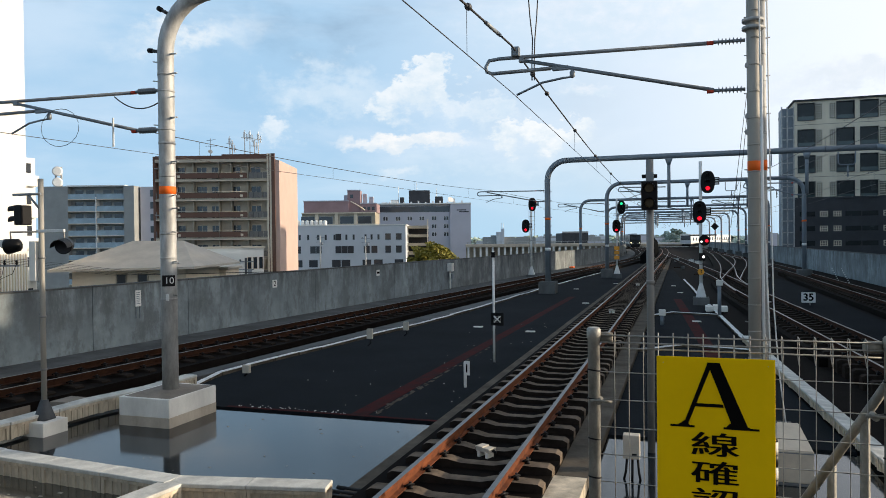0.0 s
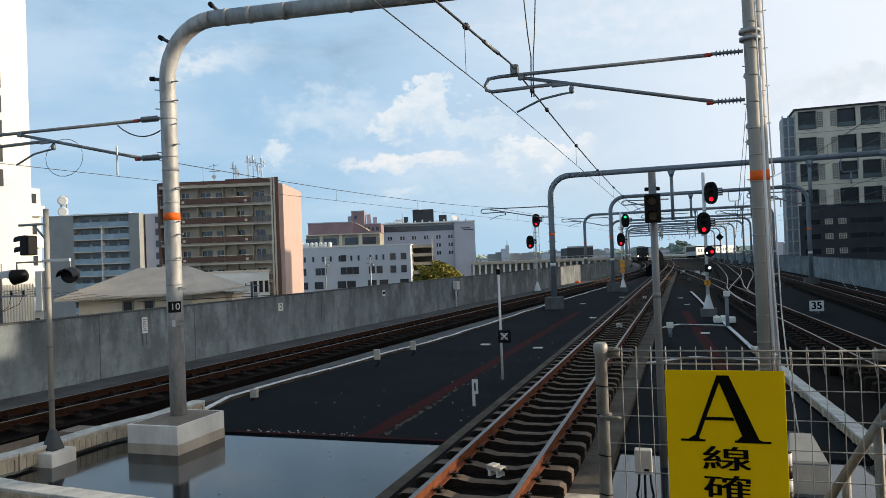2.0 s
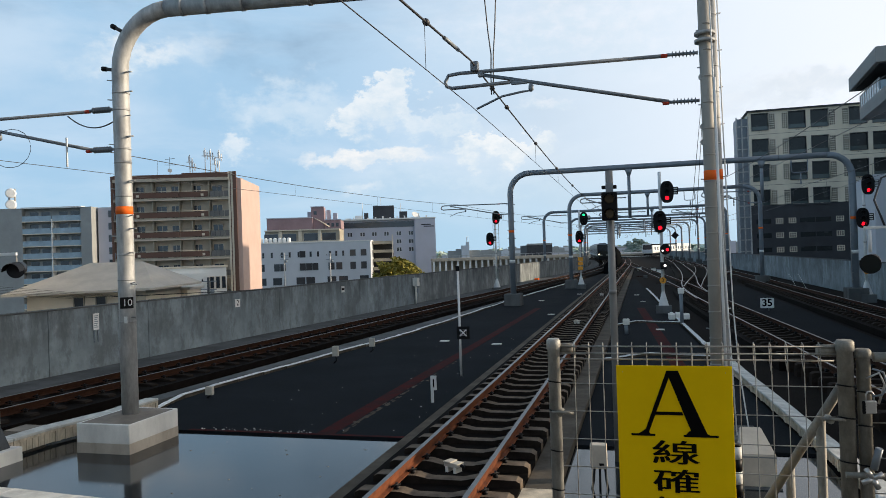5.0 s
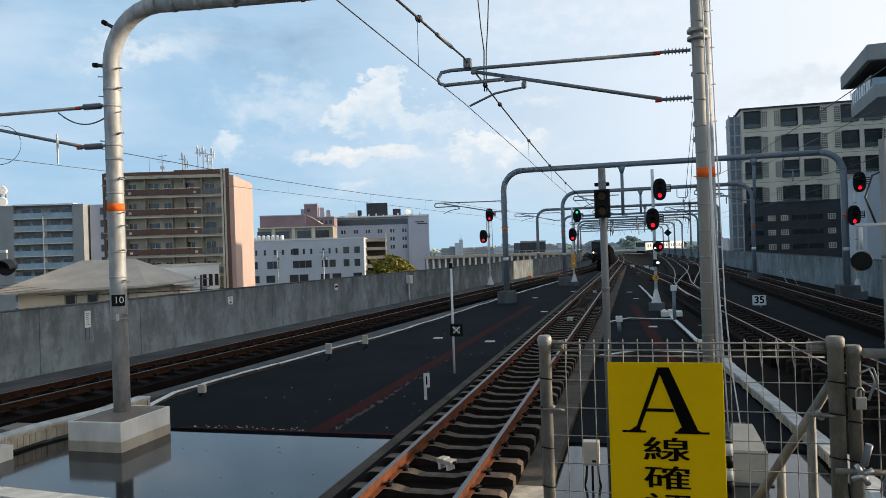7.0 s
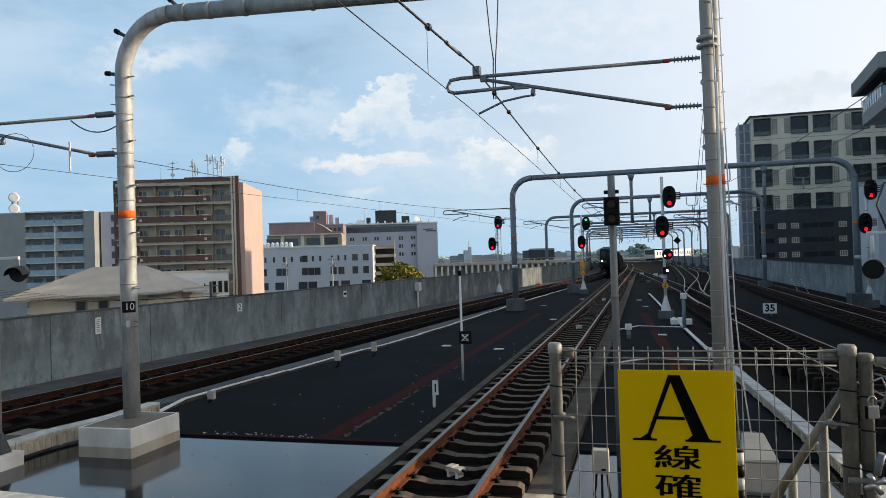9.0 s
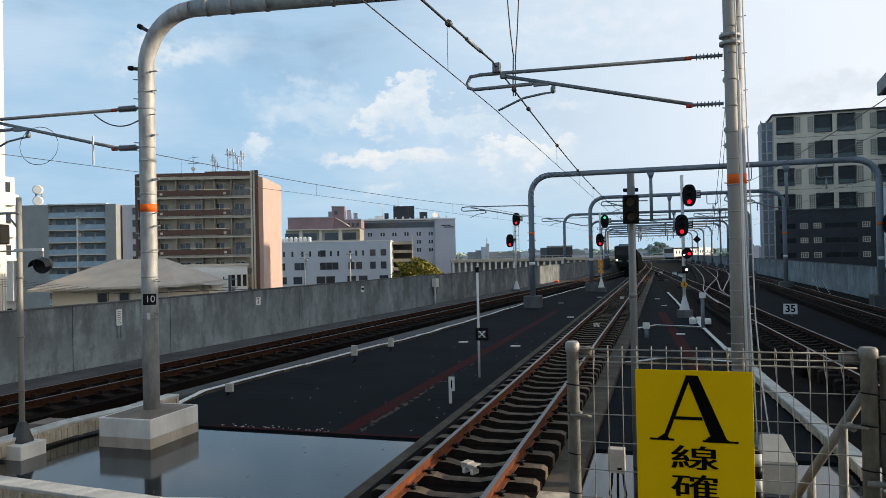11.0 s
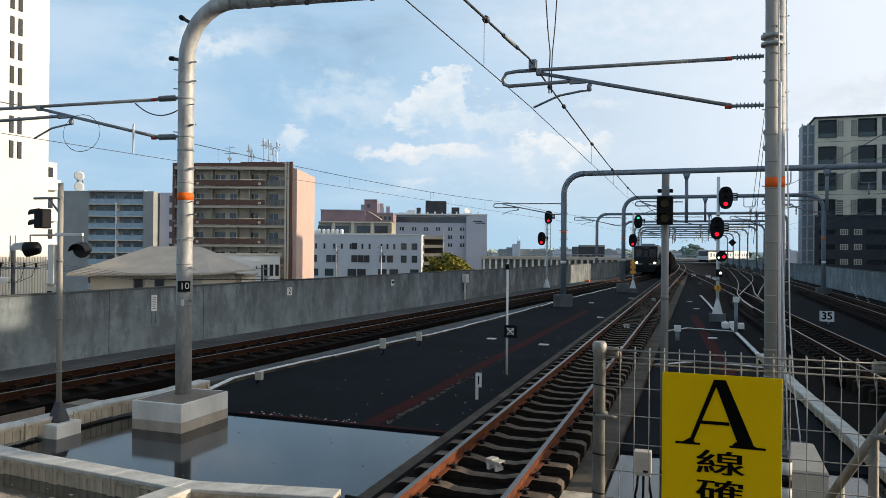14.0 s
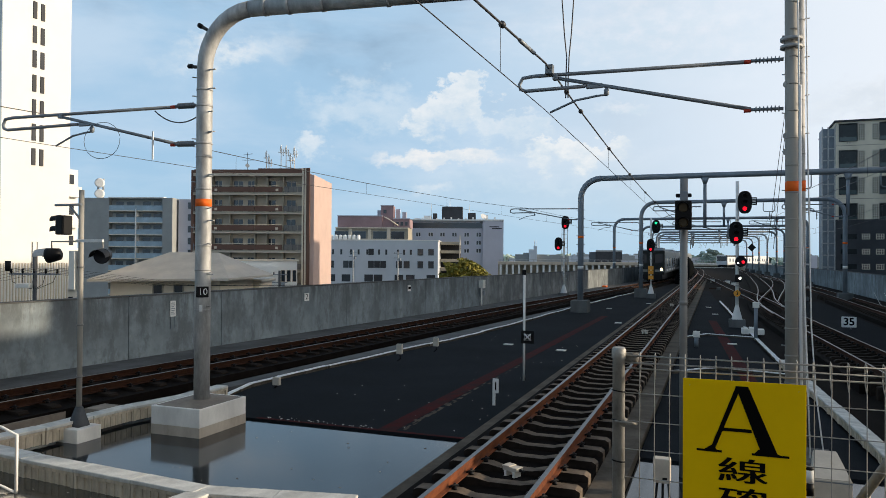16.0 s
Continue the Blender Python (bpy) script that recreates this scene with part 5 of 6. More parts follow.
def build_small_things():
    # equipment boxes behind the fence
    b = thing("equipment_box", "large pale metal equipment box with a sloped lid", "equipment box", (1.33, 10.6, LOW))
    part("plinth", bevelled(-0.22, 0.36, -0.34, 0.34, 0, 0.05), CONCRETE, b)
    bm = bmesh.new()
    v = box(bm, -0.16, 0.30, -0.3, 0.3, 0.05, 0.47)
    v[6].co.z, v[7].co.z = 0.70, 0.70
    v[6].co.x, v[7].co.x = 0.2, -0.08
    bmesh.ops.bevel(bm, geom=bm.edges[:], offset=0.012, segments=2, affect="EDGES")
    part("case", bm, BOXCREAM, b)
    part("lid_seam", boxes((-0.162, 0.302, -0.303, -0.3, 0.43, 0.445)), ARMMAT, b)
    t = thing("striped_post", "black and white striped guard post by the box", "guard post", (1.1, 10.0, LOW))
    for k in range(4):
        part("stripe", turned((0, 0, 0.02 + k * 0.16), (0, 0, 1), ((0.07, 0), (0.07, 0.158)), 14), PALECON if k % 2 else BLACK, t)
    part("cap", turned((0, 0, 0.658), (0, 0, 1), ((0.07, 0), (0.06, 0.03), (0.02, 0.04)), 14), BLACK, t)
    c = thing("junction_box", "small pale junction box with dark cables behind the fence", "junction box", (-0.62, 10.0, LOW))
    part("case", bevelled(-0.12, 0.1, -0.08, 0.08, 0.3, 0.62, 0.015), BOXCREAM, c)
    part("label_plate", boxes((0.0, 0.06, -0.086, -0.08, 0.35, 0.38)), BLACK, c)
    for x in (-0.07, 0.0, 0.07):
        part("cable", tubes(0.016, [(x, 0, 0.3), (x * 1.2, -0.02, 0.12), (x * 1.6, -0.06, 0)], n=8), BLACK, c)
    p = thing("hose_bundle", "dark hoses lying across the track bed", "hoses", (-3.7, 7.9, LOW))
    for k in range(3):
        part("hose", tubes(0.028, [(-0.4, 0.15 * k, 0.16), (0.2, -0.05 + 0.13 * k, 0.17), (0.7, -0.1 + 0.1 * k, 0.1), (1.4, -0.25 + 0.05 * k, 0.06)], n=8), BLACK, p)
    # marker posts on the dark deck
    m = thing("marker_post", "slim white post with a black board marked with a white cross", "marker post", (-4.6, 18.3, DECK))
    part("post", tubes(0.032, [(0, 0, 0), (0, 0, 1.4), (0, 0, 2.88)], n=10), WHITEPAINT, m)
    part("top_plate", bevelled(-0.05, 0.05, -0.04, -0.03, 2.72, 2.86, 0.004), BLACK, m)
    bd = part("board", bevelled(-0.07, 0.27, -0.045, -0.03, 0.96, 1.29, 0.005), BLACK, m, "black square board")
    part("cross", tubes(0.019, [(0.01, -0.05, 1.04), (0.19, -0.05, 1.21)], [(0.01, -0.05, 1.21), (0.19, -0.05, 1.04)], n=6), WHITEPAINT, bd)
    part("cross_frame", tubes(0.006, [(0.02, -0.05, 1.05), (0.18, -0.05, 1.05), (0.18, -0.05, 1.2), (0.02, -0.05, 1.2), (0.02, -0.05, 1.05)], n=5), WHITEPAINT, bd)
    m = thing("number_stake", "short white stake with a small numbered plate", "marker stake", (-4.42, 15.0, DECK))
    part("stake", bevelled(-0.03, 0.03, -0.02, 0.02, 0, 0.55, 0.006), WHITEPAINT, m)
    part("plate", bevelled(-0.02, 0.11, -0.035, -0.02, 0.27, 0.58, 0.005), WHITEPAINT, m)
    part("mark", boxes((0.03, 0.06, -0.039, -0.035, 0.33, 0.51)), INK, m)
    for x, y, hgt in ((-8.95, 20.2, 0.5), (-8.7, 22.6, 0.45), (-9.8, 14.9, 0.25)):
        m = thing("cable_stub", "grey junction stub with a dark cable beside the trough", "cable stub", (x, y, LOW), group="stubs by the trough")
        part("stub", bevelled(-0.09, 0.09, -0.05, 0.05, hgt * 0.55, hgt + 0.08, 0.012), BOXCREAM, m)
        part("cable", tubes(0.025, [(0, 0, hgt * 0.6), (0.03, 0, 0.15), (-0.1, 0, 0.03), (-0.4, 0.1, 0.02)], n=8), BLACK, m)
    m = thing("speed_sign", "white speed board with black figures beside the track", "speed sign", (5.6, 37.0, DECK))
    part("post", tubes(0.03, [(0.1, 0.05, 0), (0.1, 0.05, 0.3)], n=8), GALV, m)
    part("board", bevelled(-0.27, 0.33, -0.01, 0.01, 0.12, 0.60, 0.03), WHITEPAINT, m)
    lettering("35", 0.46, INK, m, (0.03, -0.014, 0.36), name="number", bold=0.012)
    for x, y in ((1.5, 31.0), (-0.62, 27.6)):
        m = thing("marker_post", "short grey post with a small pale head on the deck", "marker post", (x, y, DECK), group="short posts on the deck")
        h = 1.25 if x > 0 else 0.35
        part("post", tubes(0.07, [(0, 0, 0), (0, 0, h)], n=10), PIPEGREY, m)
        part("head", bevelled(-0.12, 0.12, -0.1, 0.05, h, h + 0.22, 0.02), PALECON, m)
    m = thing("point_machine", "pale point machine boxes beside the trough", "point machine", (1.35, 33.4, DECK))
    for k in range(3):
        part("case", bevelled(-0.3 + k * 0.3, -0.02 + k * 0.3, -0.4, 0.4 - k * 0.1, 0, 0.22 + 0.05 * (k % 2), 0.02), PALECON, m)
    for x, y in ((2.0, 92), (1.4, 99), (-0.4, 104)):
        m = thing("track_box", "small pale relay box beside the rails", "relay box", (x, y, LOW), group="relay boxes")
        part("case", bevelled(-0.3, 0.3, -0.25, 0.25, 0, 0.4, 0.03), PALECON, m)
        part("lid", bevelled(-0.33, 0.33, -0.28, 0.28, 0.4, 0.46, 0.015), PIPEGREY, m)
    for x, y in ((2.0, 64), (0.3, 79), (6.6, 63), (7.0, 76)):
        m = thing("point_motor", "low grey point motor with a dark rod beside the turnout rails", "point motor", (x, y, LOW), group="point motors")
        part("case", bevelled(-0.2, 0.2, -0.45, 0.45, 0, 0.28, 0.03), CONCRETE, m)
        part("rod", tubes(0.03, [(-0.2, 0, 0.16), (-0.9, 0, 0.16)], n=6), DARKRUST, m)
    # wall fittings
    for y, z, w, h, nm in ((17.77, 1.12, 0.22, 0.48, "notice_board"), (24.56, 1.15, 0.3, 0.3, "number_sign"), (33.05, 1.18, 0.3, 0.3, "small_sign")):
        x = left_wall_x(y)
        turn = 90 - math.degrees(math.atan(0.0805))
        m = thing(nm, "small white plate fixed to the concrete parapet", "wall plate", (x + 0.01, y, z), turn)
        part("plate", bevelled(-w / 2, w / 2, -0.025, -0.002, -h / 2, h / 2, 0.004), WHITEPAINT, m)
        if nm == "number_sign":
            lettering("2", 0.3, INK, m, (0, -0.028, 0), name="figure")
        elif nm == "small_sign":
            part("bar", boxes((-w / 2 + 0.02, w / 2 - 0.02, -0.03, -0.026, -0.04, 0.06)), INK, m)
        else:
            part("leg", boxes((-0.08, -0.06, -0.02, -0.004, -0.6, -h / 2), (0.06, 0.08, -0.02, -0.004, -0.6, -h / 2)), PIPEGREY, m)
            for k in range(7):
                part("bar", boxes((-0.07, 0.07 - 0.02 * (k % 3), -0.03, -0.026, 0.16 - k * 0.055, 0.18 - k * 0.055)), PIPEGREY, m)
    y = 42.2
    m = thing("wall_box", "pale control box with pipes on the parapet's end", "control box", (left_wall_x(y) + 0.02, y, 0.1), 85)
    part("case", bevelled(-0.2, 0.2, -0.3, 0, 0.75, 1.25, 0.02), PALECON, m)
    part("pipe", tubes(0.05, [(0, -0.12, 0.75), (0, -0.12, -0.4)], n=8), PALECON, m)
    part("side_box", bevelled(0.1, 0.35, -0.22, -0.02, 0.3, 0.6, 0.02), PIPEGREY, m)
    # handrail in the corner by the trough
    h = thing("handrail", "thin white pipe handrail at the deck's corner", "handrail", (-8.57, 7.0, LOW))
    part("frame", tubes(0.022, [(0, 0, 0), (0, 0, 0.86), (-0.3, 0, 0.94), (-0.9, 0.0, 1.05)], n=8), WHITEPAINT, h)
    part("mid_rail", tubes(0.018, [(0, 0, 0.1), (-0.9, 0, 0.3)], n=8), WHITEPAINT, h)
    # two dotted chain lines and a pale box by the far parapet
    for x in (9.65, 10.22):
        m = thing("bead_chain", "white beaded marker chain hanging over the trough", "marker chain", (x, 54, LOW), group="beaded chains")
        for k in range(9):
            part("bead", turned((0.062 * k, 0, 1.02 - 0.127 * k), (0, 0, 1), ((0.015, 0), (0.04, 0.03), (0.015, 0.065)), 6), WHITEPAINT, m)
    m = thing("hazard_box", "small orange cover on the ledge beside the rails", "cover", (-10.4, 74, -0.22))
    part("cover", bevelled(-0.22, 0.22, -0.4, 0.4, 0, 0.16, 0.04), ORANGE, m)
    rnd = random.Random(4)
    bm = bmesh.new()
    for _ in range(45):
        x, y, r = rnd.uniform(-8.3, -5.9), 12.12 + abs(rnd.gauss(0, 0.1)), rnd.uniform(0.005, 0.018)
        box(bm, x - r, x + r, y - r * 0.6, y + r * 0.6, DECK - 0.002, DECK + 0.006)
    for _ in range(45):
        x, y, r = rnd.uniform(-8.5, -4.1), rnd.uniform(12.3, 30), rnd.uniform(0.004, 0.010)
        box(bm, x - r, x + r, y - r, y + r, DECK - 0.002, DECK + 0.005)
    flakes = bmesh.new()
    for k in range(70):
        y = 12.3 + abs(rnd.gauss(0, 3.2))
        x, a, c = -5.36 + rnd.gauss(0, 0.03), rnd.uniform(0.012, 0.03), rnd.uniform(0.03, 0.12)
        box(flakes, x - a, x + a, y - c, y + c, DECK - 0.002, DECK + rnd.uniform(0.003, 0.006))
    tagged(part("paint_wear", flakes, KERBMAT), "grey bared patches along the edge of the red line", "worn paint", kind="stuff")
    tagged(part("litter", bm, PALECON), "pale flecks of grit scattered on the dark deck", "grit", kind="stuff")
    bm = bmesh.new()
    for _ in range(160):
        x, y, r = rnd.uniform(-11, -5.9), rnd.uniform(4.5, 7.3), rnd.uniform(0.01, 0.035)
        if rnd.random() < 0.15:
            x, y = rnd.uniform(-9.5, -4.1), rnd.uniform(7.9, 11.8)
            r *= 0.5
        box(bm, x - r, x + r, y - r * 0.5, y + r * 0.5, *((-0.387, -0.379) if y < 7.33 else (-0.457, -0.449)))
    tagged(part("floating_leaves", bm, TAN), "dead leaves and scraps floating on the pool", "leaves", kind="stuff")
    # black covered wedge between the tracks
    bm = bmesh.new()
    rows = []
    for y, x0, h in ((95, -4.75, 0.9), (104, -4.45, 1.7), (118, -4.35, 2.9), (122, -4.35, 3.0), (160, -4.6, 1.9), (205, -5.6, 0.3)):
        x1 = spline(LINE_A, y) - 1.36
        rows.append([bm.verts.new(p) for p in ((x0, y, LOW), (x1, y, LOW), (x1, y, LOW + (h - LOW) * 0.6), ((x0 + x1) / 2, y, h), (x0, y, LOW + (h - LOW) * 0.7))])
    bm.faces.new(rows[0])
    bm.faces.new(rows[-1][::-1])
    for p, q in zip(rows, rows[1:]):
        for k in range(5):
            bm.faces.new((p[k], q[k], q[(k + 1) % 5], p[(k + 1) % 5]))
    tagged(part("covered_barrier", bm, TARP), "black sheeted wedge-shaped barrier between the tracks", "barrier")


# ---- the town; these stand square to one another, turned from the tracks ----
TURN = 18.05
CA, SA = math.cos(radians(TURN)), math.sin(radians(TURN))


def town(name, label, category, u, d, z=-10.0, group="", kind=""):
    return thing(name, label, category, (u * CA - d * SA, u * SA + d * CA, z), TURN, group, kind)


def windows(root, xs, zs, w, h, depth=0.12, frame=None, y=0.0):
    """Recessed dark panes with a frame, on a front at y."""
    for z in zs:
        for x in xs:
            p = part("window", boxes((x - w / 2, x + w / 2, y - 0.03, y + 0.05, z, z + h)), DARKGLASS, root)
            bm = boxes((x - w / 2 - 0.06, x - w / 2, y - 0.08, y + 0.05, z - 0.06, z + h + 0.06), (x + w / 2, x + w / 2 + 0.06, y - 0.08, y + 0.05, z - 0.06, z + h + 0.06),
                       (x - w / 2, x + w / 2, y - 0.08, y + 0.05, z + h, z + h + 0.06), (x - w / 2, x + w / 2, y - 0.1, y + 0.05, z - 0.06, z))
            part("frame", bm, frame or PIPEGREY, p)


def build_town():
    Z = 10.0  # local heights count from the town ground
    # brown apartment block with balconies
    b = town("apartment_building", "brown eight-storey apartment block with balconies and a salmon side", "building", -34.5, 109)
    part("wall", boxes((-8.5, 8.2, 1.0, 14, 0, 25.2)), TAN, b)
    part("side_wall", boxes((8.9, 10.02, 0.0, 13.5, 0, 25.0)), SALMON, b, "salmon tiled side wall")
    part("west_wall", boxes((-8.9, -8.5, -0.1, 14, 0, 25.7)), BROWNB, b)
    for x0, x1, m in ((8.2, 8.45, CREAM), (8.45, 8.6, BROWNB), (8.6, 8.9, CREAM)):
        part("pier", boxes((x0, x1, -0.2 if m is CREAM else -0.1, 1.6, 0, 26.0)), m, b)
    part("corner_pier", boxes((8.9, 9.4, -0.3, 0.0, 0, 26.0)), BROWNB, b)
    part("roof", boxes((-8.5, 8.2, -0.2, 14, 25.2, 25.75)), BROWNB, b, "brown roof parapet")
    part("ledge", boxes((-8.5, 8.2, -0.35, 0.0, 24.75, 25.2)), TAN, b)
    for i in range(8):
        z = 22.08 - i * 2.93
        part("floor_slab", boxes((-8.5, 8.2, -0.3, 1.6, z - 0.18, z)), TAN, b)
        bal = part("balcony", boxes((-5.6, 0.95, -0.25, -0.13, z + 0.28, z + 1.05), (1.05, 5.2, -0.25, -0.13, z + 0.28, z + 1.05)), BROWNB, b, "brown balcony front")
        part("upstand", boxes((-8.5, 8.2, -0.22, -0.1, z, z + 0.22)), OLIVE, b)
        for x in (-5.0, 4.4):
            part("vent", boxes((x - 0.2, x + 0.2, -0.28, -0.25, z + 0.4, z + 0.75)), CREAM, bal)
        part("rail", tubes(0.04, [(-5.6, -0.2, z + 1.18), (5.2, -0.2, z + 1.18)], n=5), CREAM, bal)
        for x in (-8.4, -7.8, -7.2, -6.6, -6.0):
            part("baluster", boxes((x - 0.03, x + 0.03, -0.22, -0.16, z, z + 1.15)), PIPEGREY, b)
        for x in (5.8, 6.5, 7.2, 7.9):
            part("screen", boxes((x - 0.32, x + 0.32, -0.2, -0.17, z + 0.25, z + 1.1)), SMOKED, b)
        for x in (-5.75, -2.9, 0.95, 2.8, 5.3):
            part("divider", boxes((x - 0.06, x + 0.06, -0.1, 1.6, z, z + 2.75)), OLIVE, b)
        for x, w in ((-5.0, 1.1), (-1.9, 1.5), (0.1, 1.0), (3.3, 1.2), (6.3, 1.4)):
            p = part("window", boxes((x - w / 2, x + w / 2, 0.93, 1.02, z + 0.05, z + 2.0)), DARKGLASS, b)
            part("frame", boxes((x - w / 2 - 0.07, x - w / 2, 0.88, 1.02, z, z + 2.07), (x + w / 2, x + w / 2 + 0.07, 0.88, 1.02, z, z + 2.07), (x - 0.03, x + 0.03, 0.89, 0.93, z, z + 2.0)), TAN, p)
        for zz in (0.15, 1.5):
            part("condenser", boxes((-7.4, -6.7, 0.4, 1.2, z + zz, z + zz + 0.7)), WHITEPAINT, b)
    part("mast_base", bevelled(0.8, 7.6, 2, 5, 25.7, 26.2), BROWNB, b)
    for x, h in ((1.8, 3.4), (2.2, 2.6), (4.1, 4.3), (4.9, 4.2), (5.6, 3.0), (6.2, 4.0)):
        part("antenna", tubes(0.07, [(x, 3, 25.7), (x, 3, 25.7 + h)], n=6), WHITEPAINT, b)
        part("antenna_panel", boxes((x - 0.13, x + 0.13, 2.72, 2.95, 25.7 + h - 1.3, 25.7 + h - 0.3), (x + 0.28, x + 0.42, 2.9, 3.05, 25.7 + h - 1.7, 25.7 + h - 0.6), (x - 0.5, x + 0.6, 2.96, 3.04, 25.7 + h - 1.2, 25.7 + h - 1.1)), WHITEPAINT, b)
    part("dish", turned((-1.1, 2.5, 26.6), (0.6, -1, 0.4), ((0.1, 0), (0.28, 0.1), (0.34, 0.2)), 12), PIPEGREY, b)
    part("tv_aerial", tubes(0.04, [(-1.2, 3, 25.7), (-1.2, 3, 28.8)], [(-1.9, 3, 28.4), (-0.4, 3, 28.6)], [(-2.0, 3, 27.6), (-0.2, 3, 27.6)], n=5), PIPEGREY, b)

    # low white annex and its pole
    b = town("annex_building", "low white annex building below the apartment block", "building", -32, 100)
    b.matrix_basis = b.matrix_basis @ pose(0, 0, 0, 0, 0, 26)
    part("wall", boxes((-10, 7.2, 0, 7, 0, 11.9)), WHITEWALL, b)
    part("roof", boxes((-10.2, 7.4, -0.2, 7.2, 11.9, 12.15)), CREAM, b)
    part("lower_wall", boxes((-10, 4.4, -1.2, -0.02, 0, 11.2)), WHITEWALL, b)
    windows(b, [5.2, 6.0, 6.8], [9.0], 0.5, 1.6, frame=CREAM, y=0)

    # hip-roofed house
    b = town("house", "cream house with a broad grey hipped roof behind the parapet", "house", -16.5, 40, kind="")
    part("wall", boxes((-4.4, 2.0, 0.8, 7, 0, 11.3)), CREAM, b)
    bm = bmesh.new()
    lo = [bm.verts.new(p) for p in ((-5.3, -0.1, 11.33), (2.8, -0.1, 11.45), (3.2, 7.4, 11.5), (-5.0, 9.5, 11.4))]
    mid = [bm.verts.new(p) for p in ((-5.3, -0.1, 11.2), (2.8, -0.1, 11.32), (3.2, 7.4, 11.37), (-5.0, 9.5, 11.27))]
    hi = [bm.verts.new(p) for p in ((-2.4, 4.2, 12.9), (0.6, 4.4, 12.9))]
    for q in ((lo[0], lo[1], hi[1], hi[0]), (lo[1], lo[2], hi[1]), (lo[2], lo[3], hi[0], hi[1]), (lo[3], lo[0], hi[0]), mid[::-1]):
        bm.faces.new(q)
    for k in range(4):
        bm.faces.new((mid[k], mid[(k + 1) % 4], lo[(k + 1) % 4], lo[k]))
    part("roof", bm, ROOFMAT, b, "grey hipped roof")
    windows(b, [-1.6, -0.4, 1.2], [10.1], 0.5, 0.9, frame=OLIVE, y=0.8)
    b = town("house", "small cream house with a pale sunlit gable", "house", -15.0, 47)
    part("wall", boxes((-0.8, 0.9, 0, 3, 0, 11.0)), CREAM, b)
    part("roof", boxes((-1.0, 1.1, -0.2, 3.2, 11.0, 11.15)), ROOFMAT, b)

    # grey apartments with glass balconies
    b = town("apartment_building", "grey apartment block with pale blue glass balconies", "building", -81, 170)
    part("wall", boxes((-11.5, 6.6, 1.2, 14, 0, 26.1)), GREYWALL, b)
    part("end_wall", boxes((-13.5, -6.6, -0.3, 1.2, 0, 26.2)), GREYWALL, b)
    part("pier", boxes((6.6, 9.0, -0.6, 14, 0, 26.2)), GREYWALL, b)
    part("rear_block", boxes((9.4, 13.9, 2, 14, 0, 26.1)), LILAC, b)
    for i in range(8):
        z = 23.2 - i * 2.85
        part("balcony", boxes((-6.6, -0.1, -0.25, -0.1, z, z + 1.2), (0.1, 6.6, -0.25, -0.1, z, z + 1.2)), BLUEGLASS, b, "pale blue glass balcony")
        part("floor_slab", boxes((-6.6, 6.6, -0.3, 1.2, z - 0.2, z)), CREAM, b)
        windows(b, [-4.6, -2.0, 2.0, 4.6], [z + 0.2], 1.8, 1.9, y=1.2)
        windows(b, [12.4], [z + 0.6], 1.2, 1.5, y=2.0)
    part("divider", boxes((-0.1, 0.1, -0.5, 1.2, 0, 23.6)), WHITEPAINT, b)
    part("roof", boxes((-6.8, 6.8, -0.5, 14, 26.1, 26.4)), WHITEPAINT, b)
    b2 = town("dish_mast", "lattice mast with two white drum antennas", "antenna mast", -91, 172)
    part("mast", tubes(0.25, [(-0.5, 0, 0), (-0.5, 0, 31)], [(0.8, 0, 0), (0.8, 0, 31)], n=6), GALV, b2)
    for z in (27.3, 29.9):
        part("drum", turned((0.3, -0.8, z), (0.3, -1, 0), ((1.1, -0.4), (1.15, 0.2), (0.9, 0.4)), 16), WHITEPAINT, b2)

    # white hotel tower with vertical sign, behind the parapet
    b = thing("hotel_tower", "bright white hotel tower with dark vertical lettering shapes", "building", (-31, 24.2, -10))
    part("wall", boxes((-18, 0, 0, 3.85, 0, 46)), WHITEWALL, b)
    part("edge_trim", boxes((-0.06, 0.02, -0.04, 0.02, 0, 46)), BLUEGLASS, b)
    for k in range(8):
        z = 17.45 + 1.19 * k
        for a in (1.62, 2.06):
            part("sign_bar", boxes((0.0, 0.05, a, a + 0.2, z - 0.4, z + 0.42)), SLATE, b)
    for k in range(24):
        part("cladding_rib", boxes((0.0, 0.05, 0.05 + k * 0.16, 0.09 + k * 0.16, 0, 12.3)), CREAM, b)
    b = thing("hotel_wing", "cream lower hotel wing with stacked small balconies", "building", (-34, 28.4, -10))
    part("wall", boxes((-12, -0.6, 0, 3.5, 0, 17.6)), WHITEWALL, b)
    for i in range(6):
        z = 16.0 - i * 1.75
        part("balcony", boxes((-0.6, -0.2, 2.3, 3.4, z, z + 0.6)), WHITEWALL, b)
        part("window", boxes((-0.6, -0.57, 2.5, 3.2, z + 0.75, z + 1.3)), DARKGLASS, b)

    # bluish white office
    b = town("office_building", "bluish white low office with rows of small windows", "building", -24, 190)
    part("wall", boxes((-15.5, 14.2, 0, 16, 0, 16.75)), BLUEWHITE, b)
    part("roof", boxes((-15.7, 14.4, -0.2, 16.2, 16.75, 17.0)), WHITEWALL, b)
    windows(b, [-13.5, -11.3, -8.7, -6.7, -4.4, -1.3, 0.6, 3.7, 5.3, 7.1], [13.1], 0.45, 1.3)
    windows(b, [-3.4, 9.6, 12.4], [13.0], 1.4, 1.6)
    windows(b, [-14, -10, -8.6, -3.4, -1.8, -0.2, 4, 6], [9.6], 1.5, 1.8)
    windows(b, [9.6, 12.4], [9.6], 1.4, 1.8)
    windows(b, [-14, -10, -4, -1.5, 4, 7, 12.4], [6.0], 2.2, 1.8)
